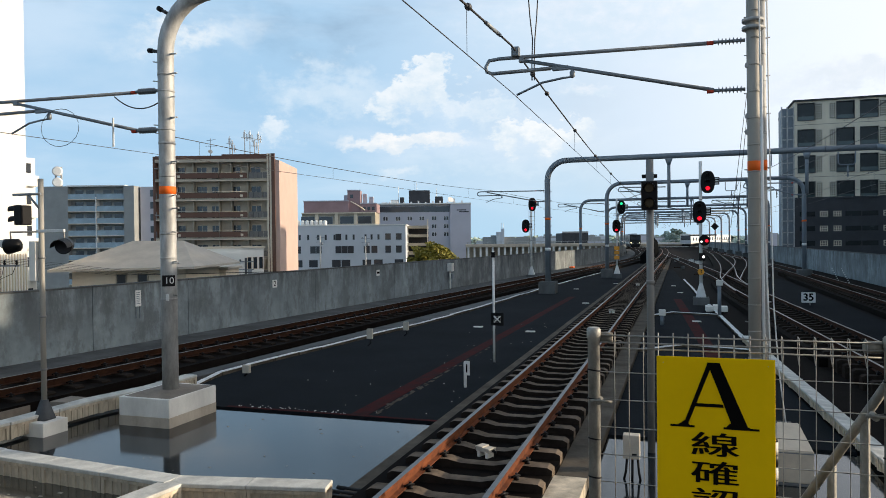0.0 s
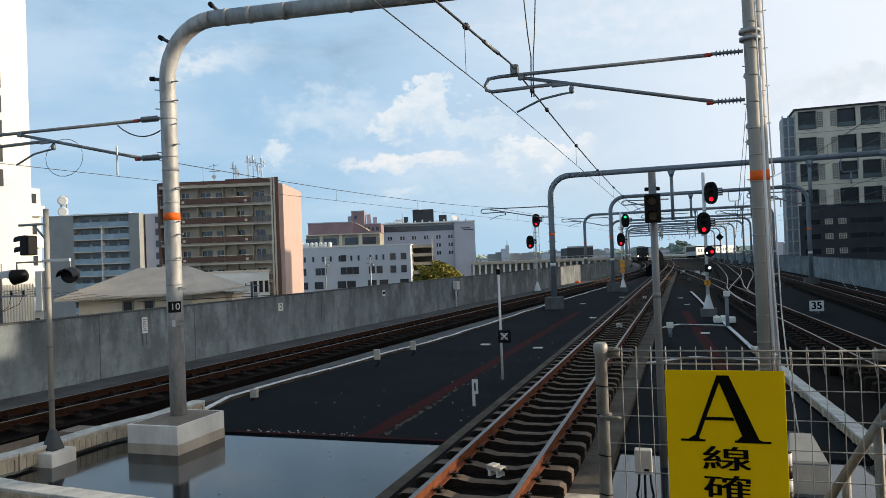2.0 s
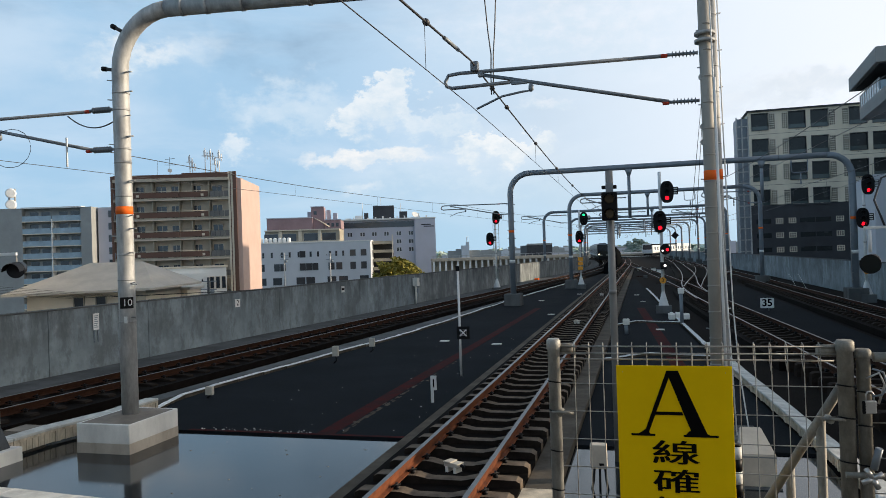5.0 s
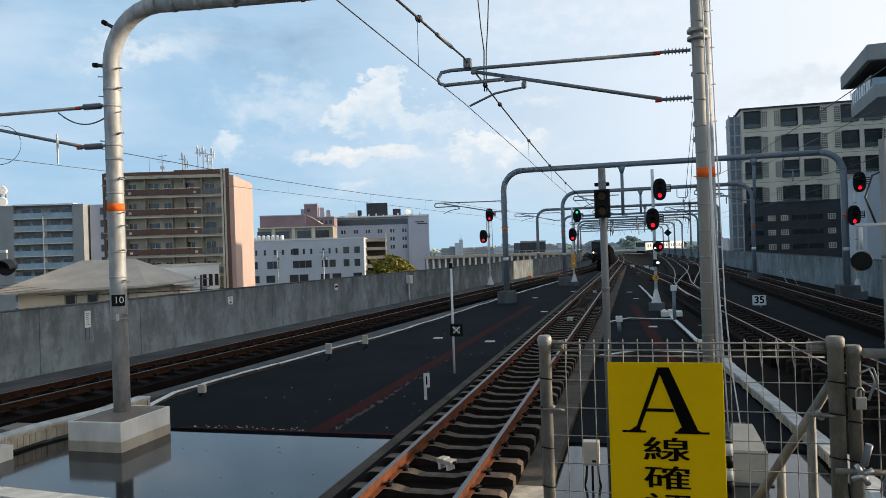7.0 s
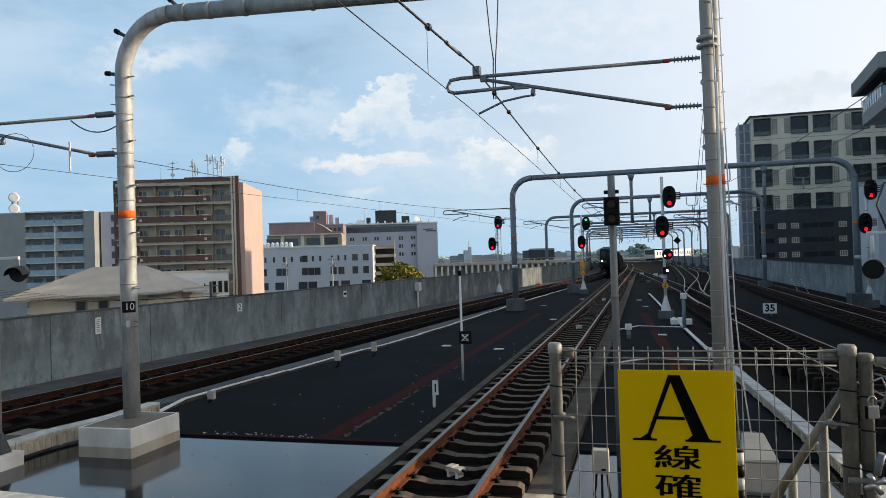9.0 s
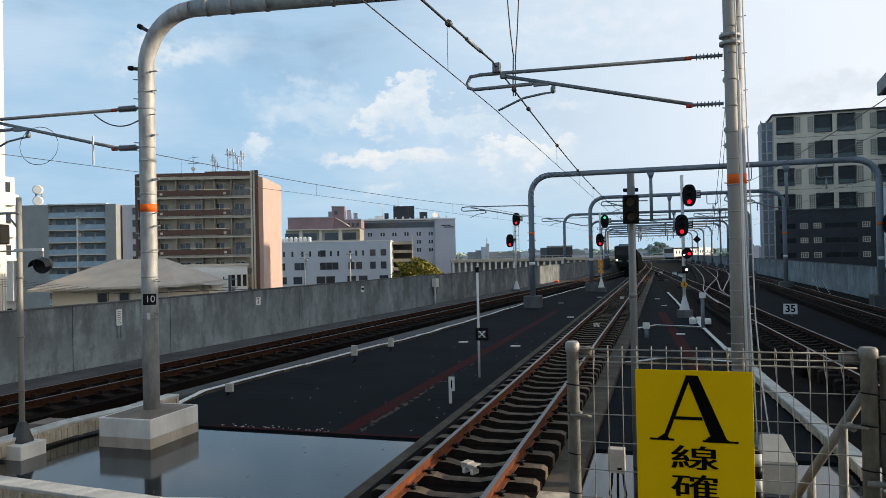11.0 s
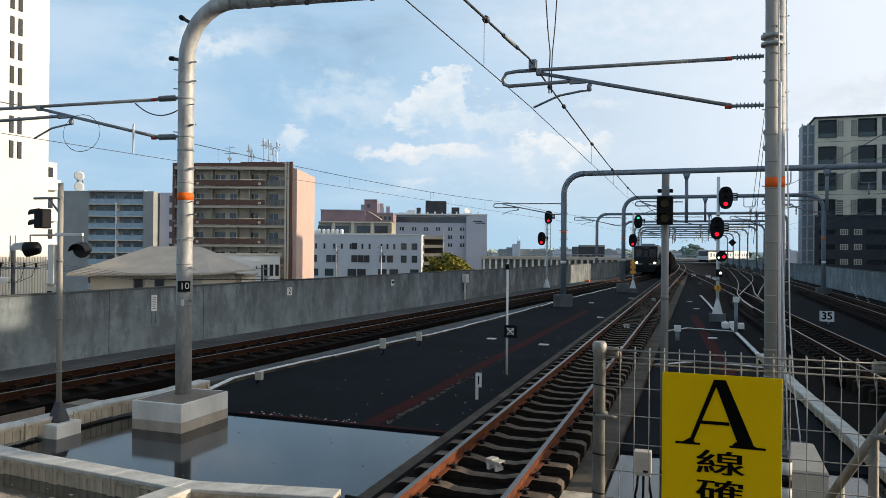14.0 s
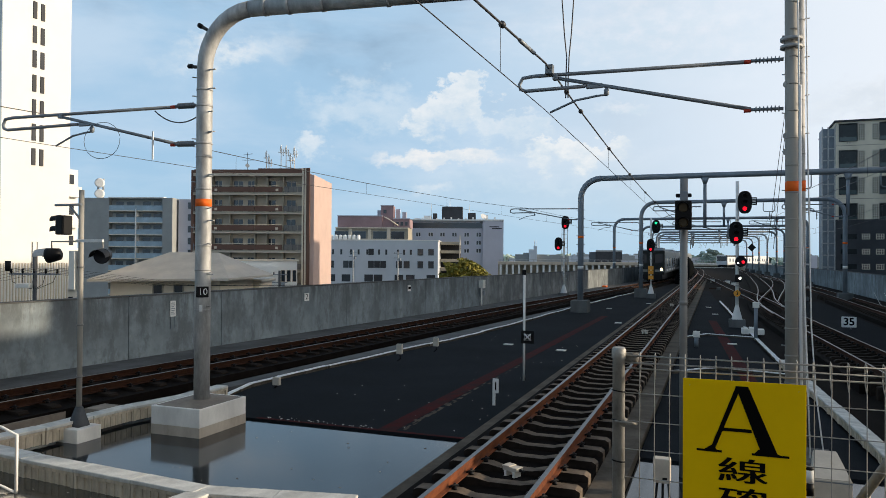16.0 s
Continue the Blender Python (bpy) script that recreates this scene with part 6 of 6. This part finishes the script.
    for k in range(7):
        part("roof_tank", turned((-14.5 + k * 1.2, 3, 17), (0, 0, 1), ((0.5, 0), (0.5, 1.1), (0.2, 1.35)), 10), WHITEPAINT, b)
    # maroon and olive blocks behind
    b = town("department_building", "maroon rooftop block over olive concrete floors", "building", -34, 240)
    part("wall", boxes((-13, 11.5, 2, 18, 0, 22.3)), OLIVE, b)
    part("upper_block", boxes((-12.7, 2.4, 4, 16, 22.3, 26.1)), MAROON, b)
    part("stair_tower", boxes((1.9, 6.2, 5, 10, 22.3, 29.7)), MAROON, b)
    part("upper_block", boxes((6.4, 11.8, 4, 16, 22.3, 25.2)), MAROON, b)
    for x0, x1, y0, z in ((-12.9, 2.5, 3.8, 26.1), (1.8, 6.3, 4.8, 29.7), (6.3, 11.9, 3.8, 25.2)):
        part("coping", boxes((x0, x1, y0, y0 + 0.4, z, z + 0.3)), LILAC, b)
    for x in (7.2, 8.7, 10.2):
        part("window", boxes((x, x + 0.9, 3.93, 4.02, 23.0, 24.2)), DARKGLASS, b)
    part("window", boxes((2.8, 3.8, 4.93, 5.02, 27.2, 28.4)), DARKGLASS, b)
    for z in (15.6, 18.1, 21.9):
        part("balcony_edge", boxes((-13, 11.5, 1.2, 2.0, z, z + 0.35)), CREAM, b)
    for x, h in ((1.0, 3.2), (7.4, 3.6), (9.6, 2.6)):
        part("roof_unit", boxes((x - 0.7, x + 0.7, 8, 9.4, 25.2, 25.2 + h)), LILAC, b)
    for x in (-8, -1.5, 5):
        part("pier", boxes((x - 0.5, x + 0.5, 1.6, 2, 14, 22.3)), CREAM, b)
    windows(b, [-11, -5, 2, 8], [18.5], 4.4, 2.4, y=2)
    part("roof_pipe", tubes(0.2, [(3, 4.5, 26), (5, 3.8, 25), (8, 3.8, 23)], n=8), CREAM, b)
    b = town("car_park", "olive grey open-deck car park", "building", -7.2, 200)
    for i in range(5):
        part("deck", boxes((-3.2, 3.0, 0, 10, 16.0 - i * 2.4, 16.8 - i * 2.4)), OLIVE, b)
    part("rear_wall", boxes((-3.2, 3.0, 9, 10, 0, 16)), SLATE, b)
    part("post", boxes((2.8, 3.1, -0.1, 0.3, 0, 18.5)), CREAM, b)
    # white-lilac hotel
    b = town("hotel_building", "pale lilac hotel block with dark ribbon window and rooftop plant", "building", -7.5, 290)
    part("wall", boxes((-18.7, 10.4, 0, 20, 0, 27.0)), LILAC, b)
    part("stair_tower", boxes((10.4, 18.6, -1.5, 20, 0, 27.0)), LILAC, b, "plain lilac stair tower")
    part("roof", boxes((-19, 18.8, -1.8, 20, 27.0, 27.5)), WHITEWALL, b)
    part("ribbon_window", boxes((-18.4, 10.2, -0.15, 0.1, 24.0, 26.2)), DARKGLASS, b)
    for c, zs in ((-15.4, [20.7]), (-10.4, [20.7]), (-5.7, [20.7]), (-0.9, [20.7]), (4.0, [20.7, 17.5, 14.3]), (8.8, [20.7, 17.5, 14.3])):
        windows(b, [c - 0.5, c + 0.5], zs, 0.75, 1.5, frame=WHITEWALL)
    for k in range(12):
        part("roof_vent", boxes((-17 + k * 2.9, -16.4 + k * 2.9, 0.6, 1.4, 27.5, 28.0 + 0.25 * (k % 3))), WHITEPAINT, b)
    for x, h in ((-10.5, 7.5), (-3.0, 9.5), (5.0, 7.0)):
        part("lightning_rod", tubes(0.09, [(x, 6, 27), (x, 6, 27 + h)], n=5), WHITEPAINT, b)
    part("plant_room", boxes((-6.2, 2.2, 5, 14, 27, 33.0)), SLATE, b, "dark rooftop plant")
    for x, w, h in ((-12, 3, 2.2), (6, 3.2, 3.4), (-16, 2, 1.2), (-9, 1.6, 3.2), (12, 1, 2.5)):
        part("roof_unit", bevelled(x - w / 2, x + w / 2, 4, 7, 27, 27 + h, 0.1), WHITEPAINT if h < 3 else SLATE, b)
    part("sign_bar", boxes((13, 16.8, -1.56, -1.5, 24.4, 24.8)), SLATE, b)
    part("sign_bar", boxes((14, 18, -1.56, -1.5, 23.7, 24.1)), SLATE, b)
    part("dish", turned((10.5, 2, 28.6), (0.5, -1, 0.6), ((0.2, 0), (1.2, 0.4), (1.3, 0.6)), 12), WHITEPAINT, b)

    # poles and lines in the street
    for u, d, top in ((-27.2, 100, 0.6), (-31.5, 186, 4.2), (-19.9, 186, 3.9), (-12.6, 20.3, 2.75)):
        p = town("utility_pole", "street pole with cross-arms and transformers", "utility pole", u, d, group="street poles")
        part("pole", tubes(0.17 if d > 50 else 0.055, [(0, 0, 0), (0, 0, 10 + top)], n=8), GALV if d > 150 else DARKSTEEL, p)
        for z in (9.4 + top, 8.3 + top):
            part("cross_arm", boxes((-1.1, 1.1, -0.06, 0.06, z, z + 0.12) if d > 50 else (-0.75, 0.75, -0.03, 0.03, z, z + 0.05)), ARMMAT, p)
        part("transformer", turned((0.5, 0, 7.6 + top), (0, 0, 1), ((0.28, 0), (0.28, 0.7)) if d > 50 else ((0.14, 0), (0.14, 0.4)), 10), ARMMAT, p)
        if d < 50:
            for k in range(5):
                part("insulator", turned((-0.68 + k * 0.34, -0.03, 9.45 + top), (0, 0, 1), ((0.02, 0), (0.04, 0.04), (0.02, 0.07), (0.04, 0.1), (0.015, 0.13)), 8), BLACK, p)
                part("jumper", tubes(0.008, [(-0.68 + k * 0.34, -0.03, 9.5 + top), (-0.6 + k * 0.3, -0.1, 9.2 + top - 0.06 * (k % 2)), (-0.1 + k * 0.05, -0.05, 9.0 + top)], n=5), BLACK, p)
                part("service_wire", tubes(0.004, [(-0.9 + k * 0.42, 0, 9.6 + top), (-3.0 + k * 0.42, 0.6, 9.2 + top), (-6.0 + k * 0.4, 1.2, 9.3 + top)], [(-0.9 + k * 0.42, 0, 9.6 + top), (2.0 + k * 0.42, 3.0, 9.0 + top), (6.5 + k * 0.3, 7.0, 8.9 + top)], n=5), BLACK, p)
            part("prong", tubes(0.018, [(-0.09, 0, 9.6 + top), (-0.09, 0, 10.35 + top)], [(0.06, 0, 9.6 + top), (0.06, 0, 10.35 + top)], n=6), POSTGREY, p)
            part("lamp_box", bevelled(-0.5, -0.08, -0.15, 0.1, 9.02 + top, 9.16 + top, 0.03), PALECON, p)
        part("insulator", turned((-0.8, 0, 9.5 + top), (0, 0, 1), ((0.08, 0), (0.08, 0.3)), 8), BLACK, p)
    # distant elevated road with white piers
    b = town("elevated_road", "long pale elevated road on white piers", "elevated road", 40, 250)
    part("deck", boxes((-32, 60, 0, 9, 10.1, 11.1)), TAN, b)
    part("rail", boxes((-32, 60, 0.1, 0.3, 11.8, 11.95)), GALV, b)
    for k in range(27):
        part("pier", boxes((-31.6 + k * 2.1, -30.95 + k * 2.1, 0.5, 1.1, 0, 10.1)), WHITEPAINT, b)
    for k in range(40):
        part("rail_post", boxes((-31.6 + k * 2.3, -31.4 + k * 2.3, 0.1, 0.3, 11.1, 11.8)), GALV, b)
    part("shaded_side", boxes((-32, 60, 5, 6, 0, 10.1)), OLIVE, b)
    for k, z in enumerate((7.6, 9.2, 10.6)):
        part("ledge", boxes((24.5, 60, -1.4 + k * 0.5, 1.2, z, z + 0.5)), PALECON, b, "pale sunlit ledge")
    # distant blocks
    random.seed(5)
    for k in range(46):
        u, d = random.uniform(-60, 560), random.uniform(800, 1300)
        w, h = random.uniform(10, 40), random.uniform(8, 17)
        p = town("distant_building", "small hazy pale building on the skyline", "building", u, d, group="skyline buildings")
        part("wall", boxes((-w / 2, w / 2, 0, 12, 0, h)), random.choice((BLUEWHITE, GREYWALL, LILAC)), p)
        part("roof", boxes((-w / 4, w / 6, 3, 9, h, h + 2)), GREYWALL, p)
    p = town("distant_tower", "hazy tall building with twin masts on the skyline", "building", 72, 900)
    part("wall", boxes((-5.5, 1, 0, 10, 0, 22)), BLUEWHITE, p)
    part("upper_wall", boxes((0.5, 4, -0.3, 10, 0, 26)), BLUEWHITE, p)
    for x in (1.2, 3):
        part("mast", tubes(0.3, [(x, 4, 26), (x, 4, 33)], n=5), WHITEPAINT, p)
    p = town("distant_hall", "dark flat-roofed hall beyond the elevated road", "building", 63.5, 350)
    part("wall", boxes((-6, 6.5, 0, 20, 0, 15.4)), SLATE, p)
    part("fascia", boxes((-6, 6.5, -0.3, 0, 15.4, 16.2)), GREYWALL, p)


def clumps(center, size, count, leaf, seed):
    rnd = random.Random(seed)
    bm = bmesh.new()
    for _ in range(count):
        while True:
            v = Vector((rnd.uniform(-1, 1), rnd.uniform(-1, 1), rnd.uniform(-0.7, 1)))
            if 0.35 < v.length < 1.0 + 0.18 * math.sin(v.x * 7 + v.z * 9):
                break
        p = Vector(center) + Vector((v.x * size[0], v.y * size[1], v.z * size[2]))
        a, b = rnd.uniform(0, 6.28), rnd.uniform(-0.9, 0.9)
        s = leaf * rnd.uniform(0.6, 1.4)
        e = Euler((b, rnd.uniform(-0.9, 0.9), a)).to_matrix()
        q = [bm.verts.new(p + e @ Vector(c) * s) for c in ((-1, -0.6, 0), (0, -0.8, 0.25), (1, -0.5, 0), (0.9, 0.6, 0.1), (0, 0.9, -0.2), (-0.9, 0.5, 0))]
        bm.faces.new(q)
    return bm


def build_trees():
    t = town("tree", "round olive-green tree with sunlit yellowish crown", "tree", -2.0, 150)
    part("trunk", turned((0, 0, 0), (0, 0, 1), ((0.4, 0), (0.28, 3), (0.15, 6.5), (0.05, 9)), 10), BARK, t)
    for k in range(6):
        a = k * 1.05
        part("limb", tubes(0.1, [(0, 0, 3.5 + k * 0.5), (1.5 * math.cos(a), 1.5 * math.sin(a), 6 + k * 0.4), (3 * math.cos(a), 3 * math.sin(a), 7.5 + 0.4 * k)], n=6), BARK, t)
    part("crown", clumps((0, 0, 7.6), (5.4, 5, 4.8), 5200, 0.24, 3), LEAF, t, kind="stuff")
    t = town("hill_trees", "hazy green wooded hill beyond the tracks", "trees", 172, 535, kind="stuff")
    part("crown", clumps((0, 0, 8), (10, 14, 11), 2200, 0.85, 8), HAZELEAF, t, kind="stuff")
    t = town("far_trees", "hazy low tree line on the horizon", "trees", 320, 1500, z=-10, kind="stuff")
    part("crown", clumps((0, 0, 6), (620, 40, 10), 5000, 5.0, 9), HAZELEAF, t, kind="stuff")


def build_east_side():
    # beige block facade with big dark openings, dark lower storeys, mesh stair tower
    b = thing("office_block", "beige block building with square dark openings over dark lower storeys", "building", (15.1, 110, -10))
    W = 40
    part("lower_wall", boxes((0, W, 0, 16, 0, 18.07)), SLATE, b, "dark slate lower storeys")
    shell = [(0, W, 0.3, 16, 18.07, 31.2)]
    # the facade stands round the openings
    edges = [0.0] + [v for k in range(5) for a in (0.42 + k * 7.6, 5.18 + k * 7.6) for v in (a, a + 2.12)] + [W]
    for a, c in zip(edges[::2], edges[1::2]):
        shell.append((a, c, 0, 0.3, 18.07, 31.2))
    for a, c in zip(edges[1::2], edges[2::2]):
        for z0, z1 in [(18.07, 28.59 - 3 * 3.57)] + [(28.59 - i * 3.57 + 2.3, 28.59 - i * 3.57 + 3.57) for i in (3, 2, 1)] + [(30.89, 31.2)]:
            shell.append((a, c, 0, 0.3, max(z0, 18.07), z1) if z1 > 18.07 else (a, c, 0, 0.3, 18.07, 18.08))
    part("wall", boxes(*shell), STONE, b)
    part("roof_edge", boxes((-0.2, W, -0.3, 16, 31.2, 31.4)), SLATE, b)
    for i in range(4):
        z = 28.59 - i * 3.57
        for k in range(5):
            for x, w in ((0.42 + k * 7.6, 2.13), (5.18 + k * 7.6, 2.1)):
                if x + w < W:
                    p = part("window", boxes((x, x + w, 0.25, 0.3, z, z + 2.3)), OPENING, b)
                    part("frame", boxes((x - 0.06, x, -0.08, 0.28, z - 0.06, z + 2.36), (x + w, x + w + 0.06, -0.08, 0.28, z - 0.06, z + 2.36), (x, x + w, -0.08, 0.28, z + 2.3, z + 2.36), (x, x + w, -0.14, 0.28, z - 0.06, z)), SLATE, p)
                    part("balustrade", boxes((x, x + w, 0.12, 0.16, z, z + 0.55)), TINTED, p)
                    for d in (0.9, 1.2):
                        part("drain", boxes((x + d, x + d + 0.12, -0.03, 0.02, z - 0.3, z - 0.2)), SLATE, b)
            for x in (2.72, 4.33):
                # vent holes drawn as dark boxes, their inner shade painted in
                g = bmesh.new()
                for a in range(3):
                    for c in range(7):
                        px, pz = x + k * 7.6 + a * 0.25, z + 0.1 + c * 0.31
                        if px < W - 0.5:
                            box(g, px, px + 0.17, -0.02, 0.05, pz, pz + 0.2)
                if len(g.verts):
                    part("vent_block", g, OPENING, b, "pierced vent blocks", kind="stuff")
                else:
                    g.free()
        part("course_joint", boxes((0, W, -0.012, 0.02, z - 0.62, z - 0.58)), SLATE, b)
    for i in range(3):
        z = 15.4 - i * 2.0
        for k in range(5):
            for x in (3.1, 4.75):
                p = part("vent_panel", boxes((x + k * 7.6, x + 0.95 + k * 7.6, -0.06, 0.02, z, z + 0.75)), STONE, b, "pale pierced vent panel")
                part("slot_grid", boxes(*[(x + 0.1 + a * 0.28 + k * 7.6, x + 0.27 + a * 0.28 + k * 7.6, -0.08, 0, z + 0.1 + c * 0.32, z + 0.34 + c * 0.32) for a in range(3) for c in range(2)]), SLATE, p)
            for x in (0.6, 6.2):
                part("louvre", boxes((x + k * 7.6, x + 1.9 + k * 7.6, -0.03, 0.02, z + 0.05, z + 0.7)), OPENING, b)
    for x in (-0.1, -0.9, -1.6):
        part("stair_post", boxes((x - 0.08, x + 0.08, 0, 0.16, 0, 30.6)), GALV, b)
    for k in range(18):
        part("stair_rail", boxes((-1.6, -0.1, 0.02, 0.1, 2 + k * 1.6, 2.15 + k * 1.6)), GALV, b)
    part("stair_mesh", boxes((-1.6, -0.1, 0.3, 3.5, 0, 30.4)), PIPEGREY, b, "grey mesh stair enclosure")
    # tower with jutting glazed balcony
    b = thing("balcony_tower", "grey tower with a jutting roof slab and glass balcony", "building", (15.92, 55.9, -10), -4.97)
    part("core", boxes((3.4, 16, -5.6, 9.6, 0, 22.3)), LILAC, b, "pale bluish core wall")
    part("stair_core", boxes((0.0, 6, 2, 9, 0, 17.4)), BLUEWHITE, b, "pale bluish stair core")
    part("roof_slab", bevelled(0, 14, 0, 10.33, 24.9, 26.0, 0.04, 1), GREYWALL, b, "thick grey canopy slab")
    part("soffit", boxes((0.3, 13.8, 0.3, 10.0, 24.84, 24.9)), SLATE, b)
    part("balcony_slab", boxes((0.5, 14, 0.2, 9.1, 22.85, 23.25)), GREYWALL, b)
    bm = bmesh.new()
    v = box(bm, 0.5, 14, -0.17, 9.1, 22.3, 22.85)
    part("slab_edge", bm, GREYWALL, b, "grey sloping slab edge")
    part("glass_rail", boxes((0.5, 0.54, 1.75, 8.6, 23.25, 24.12)), BLUEGLASS, b, "glass balustrade")
    part("glass_rail", boxes((0.58, 3.4, 1.72, 1.76, 23.25, 24.0)), BLUEGLASS, b, "glass balustrade")
    for k in range(9):
        part("rail_post", boxes((0.47, 0.56, 1.78 + k * 0.85, 1.83 + k * 0.85, 23.25, 24.2)), GALV, b)
    part("hand_rail", tubes(0.04, [(0.52, 1.75, 24.18), (0.52, 8.6, 24.18)], n=6), GALV, b)
    part("column", boxes((1.7, 2.2, 1.9, 2.4, 23.25, 24.9)), LILAC, b)
    part("glazing", boxes((2.4, 14, 2.6, 2.8, 23.25, 24.9), (2.4, 2.6, 2.8, 9.0, 23.25, 24.9)), DARKGLASS, b)


# ---- trains ----
def build_trains():
    t = thing("train", "dark-fronted commuter train with lit headlights and olive sides", "train", (-6.7, 88, 0))
    L = 19.5
    for c in range(4):
        y = c * 20.0
        car = part("car_body", bevelled(-1.45, 1.45, y + 0.15, y + L, 0.95, 3.55, 0.14, 3), TRAINBODY, t)
        part("roof", bevelled(-1.3, 1.3, y + 0.4, y + L - 0.2, 3.5, 3.72, 0.1, 2), PIPEGREY, car)
        part("roof_unit", bevelled(-0.8, 0.8, y + 6, y + 10, 3.72, 4.0, 0.08), PIPEGREY, car)
        part("underframe", boxes((-1.2, 1.2, y + 0.6, y + L - 0.5, 0.3, 0.95)), BLACK, car)
        for k in range(4):
            for s in (-1, 1):
                x = s * 1.455
                yy = y + 1.6 + k * 4.7
                part("door", boxes((min(x, x + s * 0.012), max(x, x + s * 0.012), yy, yy + 1.3, 1.05, 3.0)), PIPEGREY, car)
                part("window", boxes((min(x, x + s * 0.015), max(x, x + s * 0.015), yy + 1.7, yy + 3.2, 1.75, 2.75)), DARKGLASS, car)
                part("stripe", boxes((min(x, x + s * 0.01), max(x, x + s * 0.01), yy + 1.35, yy + 4.65, 1.2, 1.45)), TRAINWHITE, car)
        for by in (3.0, 16.5):
            for wy in (-1.05, 1.05):
                for s in (-1, 1):
                    part("wheel", turned((s * 0.56, y + by + wy, 0.43), (1, 0, 0), ((0.43, -0.06), (0.43, 0.06)), 14), BLACK, car)
    f = part("cab_front", bevelled(-1.46, 1.46, -0.1, 0.3, 0.85, 3.6, 0.13, 3), TRAINDARK, t, "dark cab front")
    for x0, x1 in ((-1.25, -0.42), (0.42, 1.25)):
        part("windscreen", bevelled(x0, x1, -0.13, -0.09, 2.15, 3.2, 0.02), DARKGLASS, f)
    part("front_door", bevelled(-0.36, 0.36, -0.14, -0.08, 1.05, 3.25, 0.03), TRAINDARK, f)
    part("door_window", bevelled(-0.25, 0.25, -0.16, -0.13, 2.2, 3.0, 0.01), DARKGLASS, f)
    for s in (-1, 1):
        part("headlight", turned((s * 1.12, -0.14, 1.45), (0, 1, 0), ((0.13, -0.02), (0.15, 0.05)), 14), HEAD_ON, f, "lit headlight")
        part("front_stripe", bevelled(min(s * 0.4, s * 1.4), max(s * 0.4, s * 1.4), -0.115, -0.09, 1.15, 1.42, 0.01), TRAINBODY, f)
    part("skirt", bevelled(-1.2, 1.2, -0.1, 0.5, 0.25, 0.9, 0.06), BLACK, f)
    part("destination", bevelled(-0.4, 0.4, -0.15, -0.11, 3.28, 3.46, 0.01), DARKGLASS, f)

    w = thing("train", "white commuter train with a blue-grey cab standing far down the line", "train", (1.6, 214, 0), -11)
    for c in range(4):
        y = c * 20.0
        car = part("car_body", bevelled(-1.45, 1.45, y + 0.15, y + L, 0.95, 3.6, 0.14, 3), TRAINWHITE, w)
        part("underframe", boxes((-1.2, 1.2, y + 0.6, y + L - 0.5, 0.3, 0.95)), BLACK, car)
        for k in range(4):
            for s in (-1, 1):
                x = s * 1.455
                part("window", boxes((min(x, x + s * 0.015), max(x, x + s * 0.015), y + 3 + k * 4.4, y + 4.6 + k * 4.4, 1.8, 2.7)), DARKGLASS, car)
    f = part("cab_front", bevelled(-1.46, 1.46, -0.1, 0.2, 0.85, 3.65, 0.12, 3), TRAINWHITE, w)
    part("windscreen", bevelled(-1.25, 1.25, -0.14, -0.09, 2.0, 3.3, 0.05), DARKGLASS, f)
    part("front_band", bevelled(-1.4, 1.4, -0.13, -0.09, 1.1, 1.9, 0.03), BLUEWHITE, f)
    return t


build_structure()
build_near_masts()
build_gantries()
build_wires()
build_signals()
build_town()
build_east_side()
build_trees()
TRAIN = build_trains()
build_small_things()
build_fence()
build_troughs()
build_tracks()

TRAIN_RUN = [(0.0, 204), (2.0, 188), (4.5, 167), (7.0, 147.5), (9.0, 132.5), (11.3, 115), (12.5, 106.3), (14.0, 97.5), (15.0, 91.8), (16.0, 86)]


def motions():
    rows = []
    for t in np.arange(0, 16.01, 0.5):
        t = float(t)
        y = spline(TRAIN_RUN, t)
        x0, x1 = spline(LINE_B, y), spline(LINE_B, y + 55)
        rows.append((t, pose(spline(LINE_B, y), y, 0, 0, 0, -math.degrees(math.atan2(x1 - x0, 55)))))
    walk(TRAIN, rows)


motions()
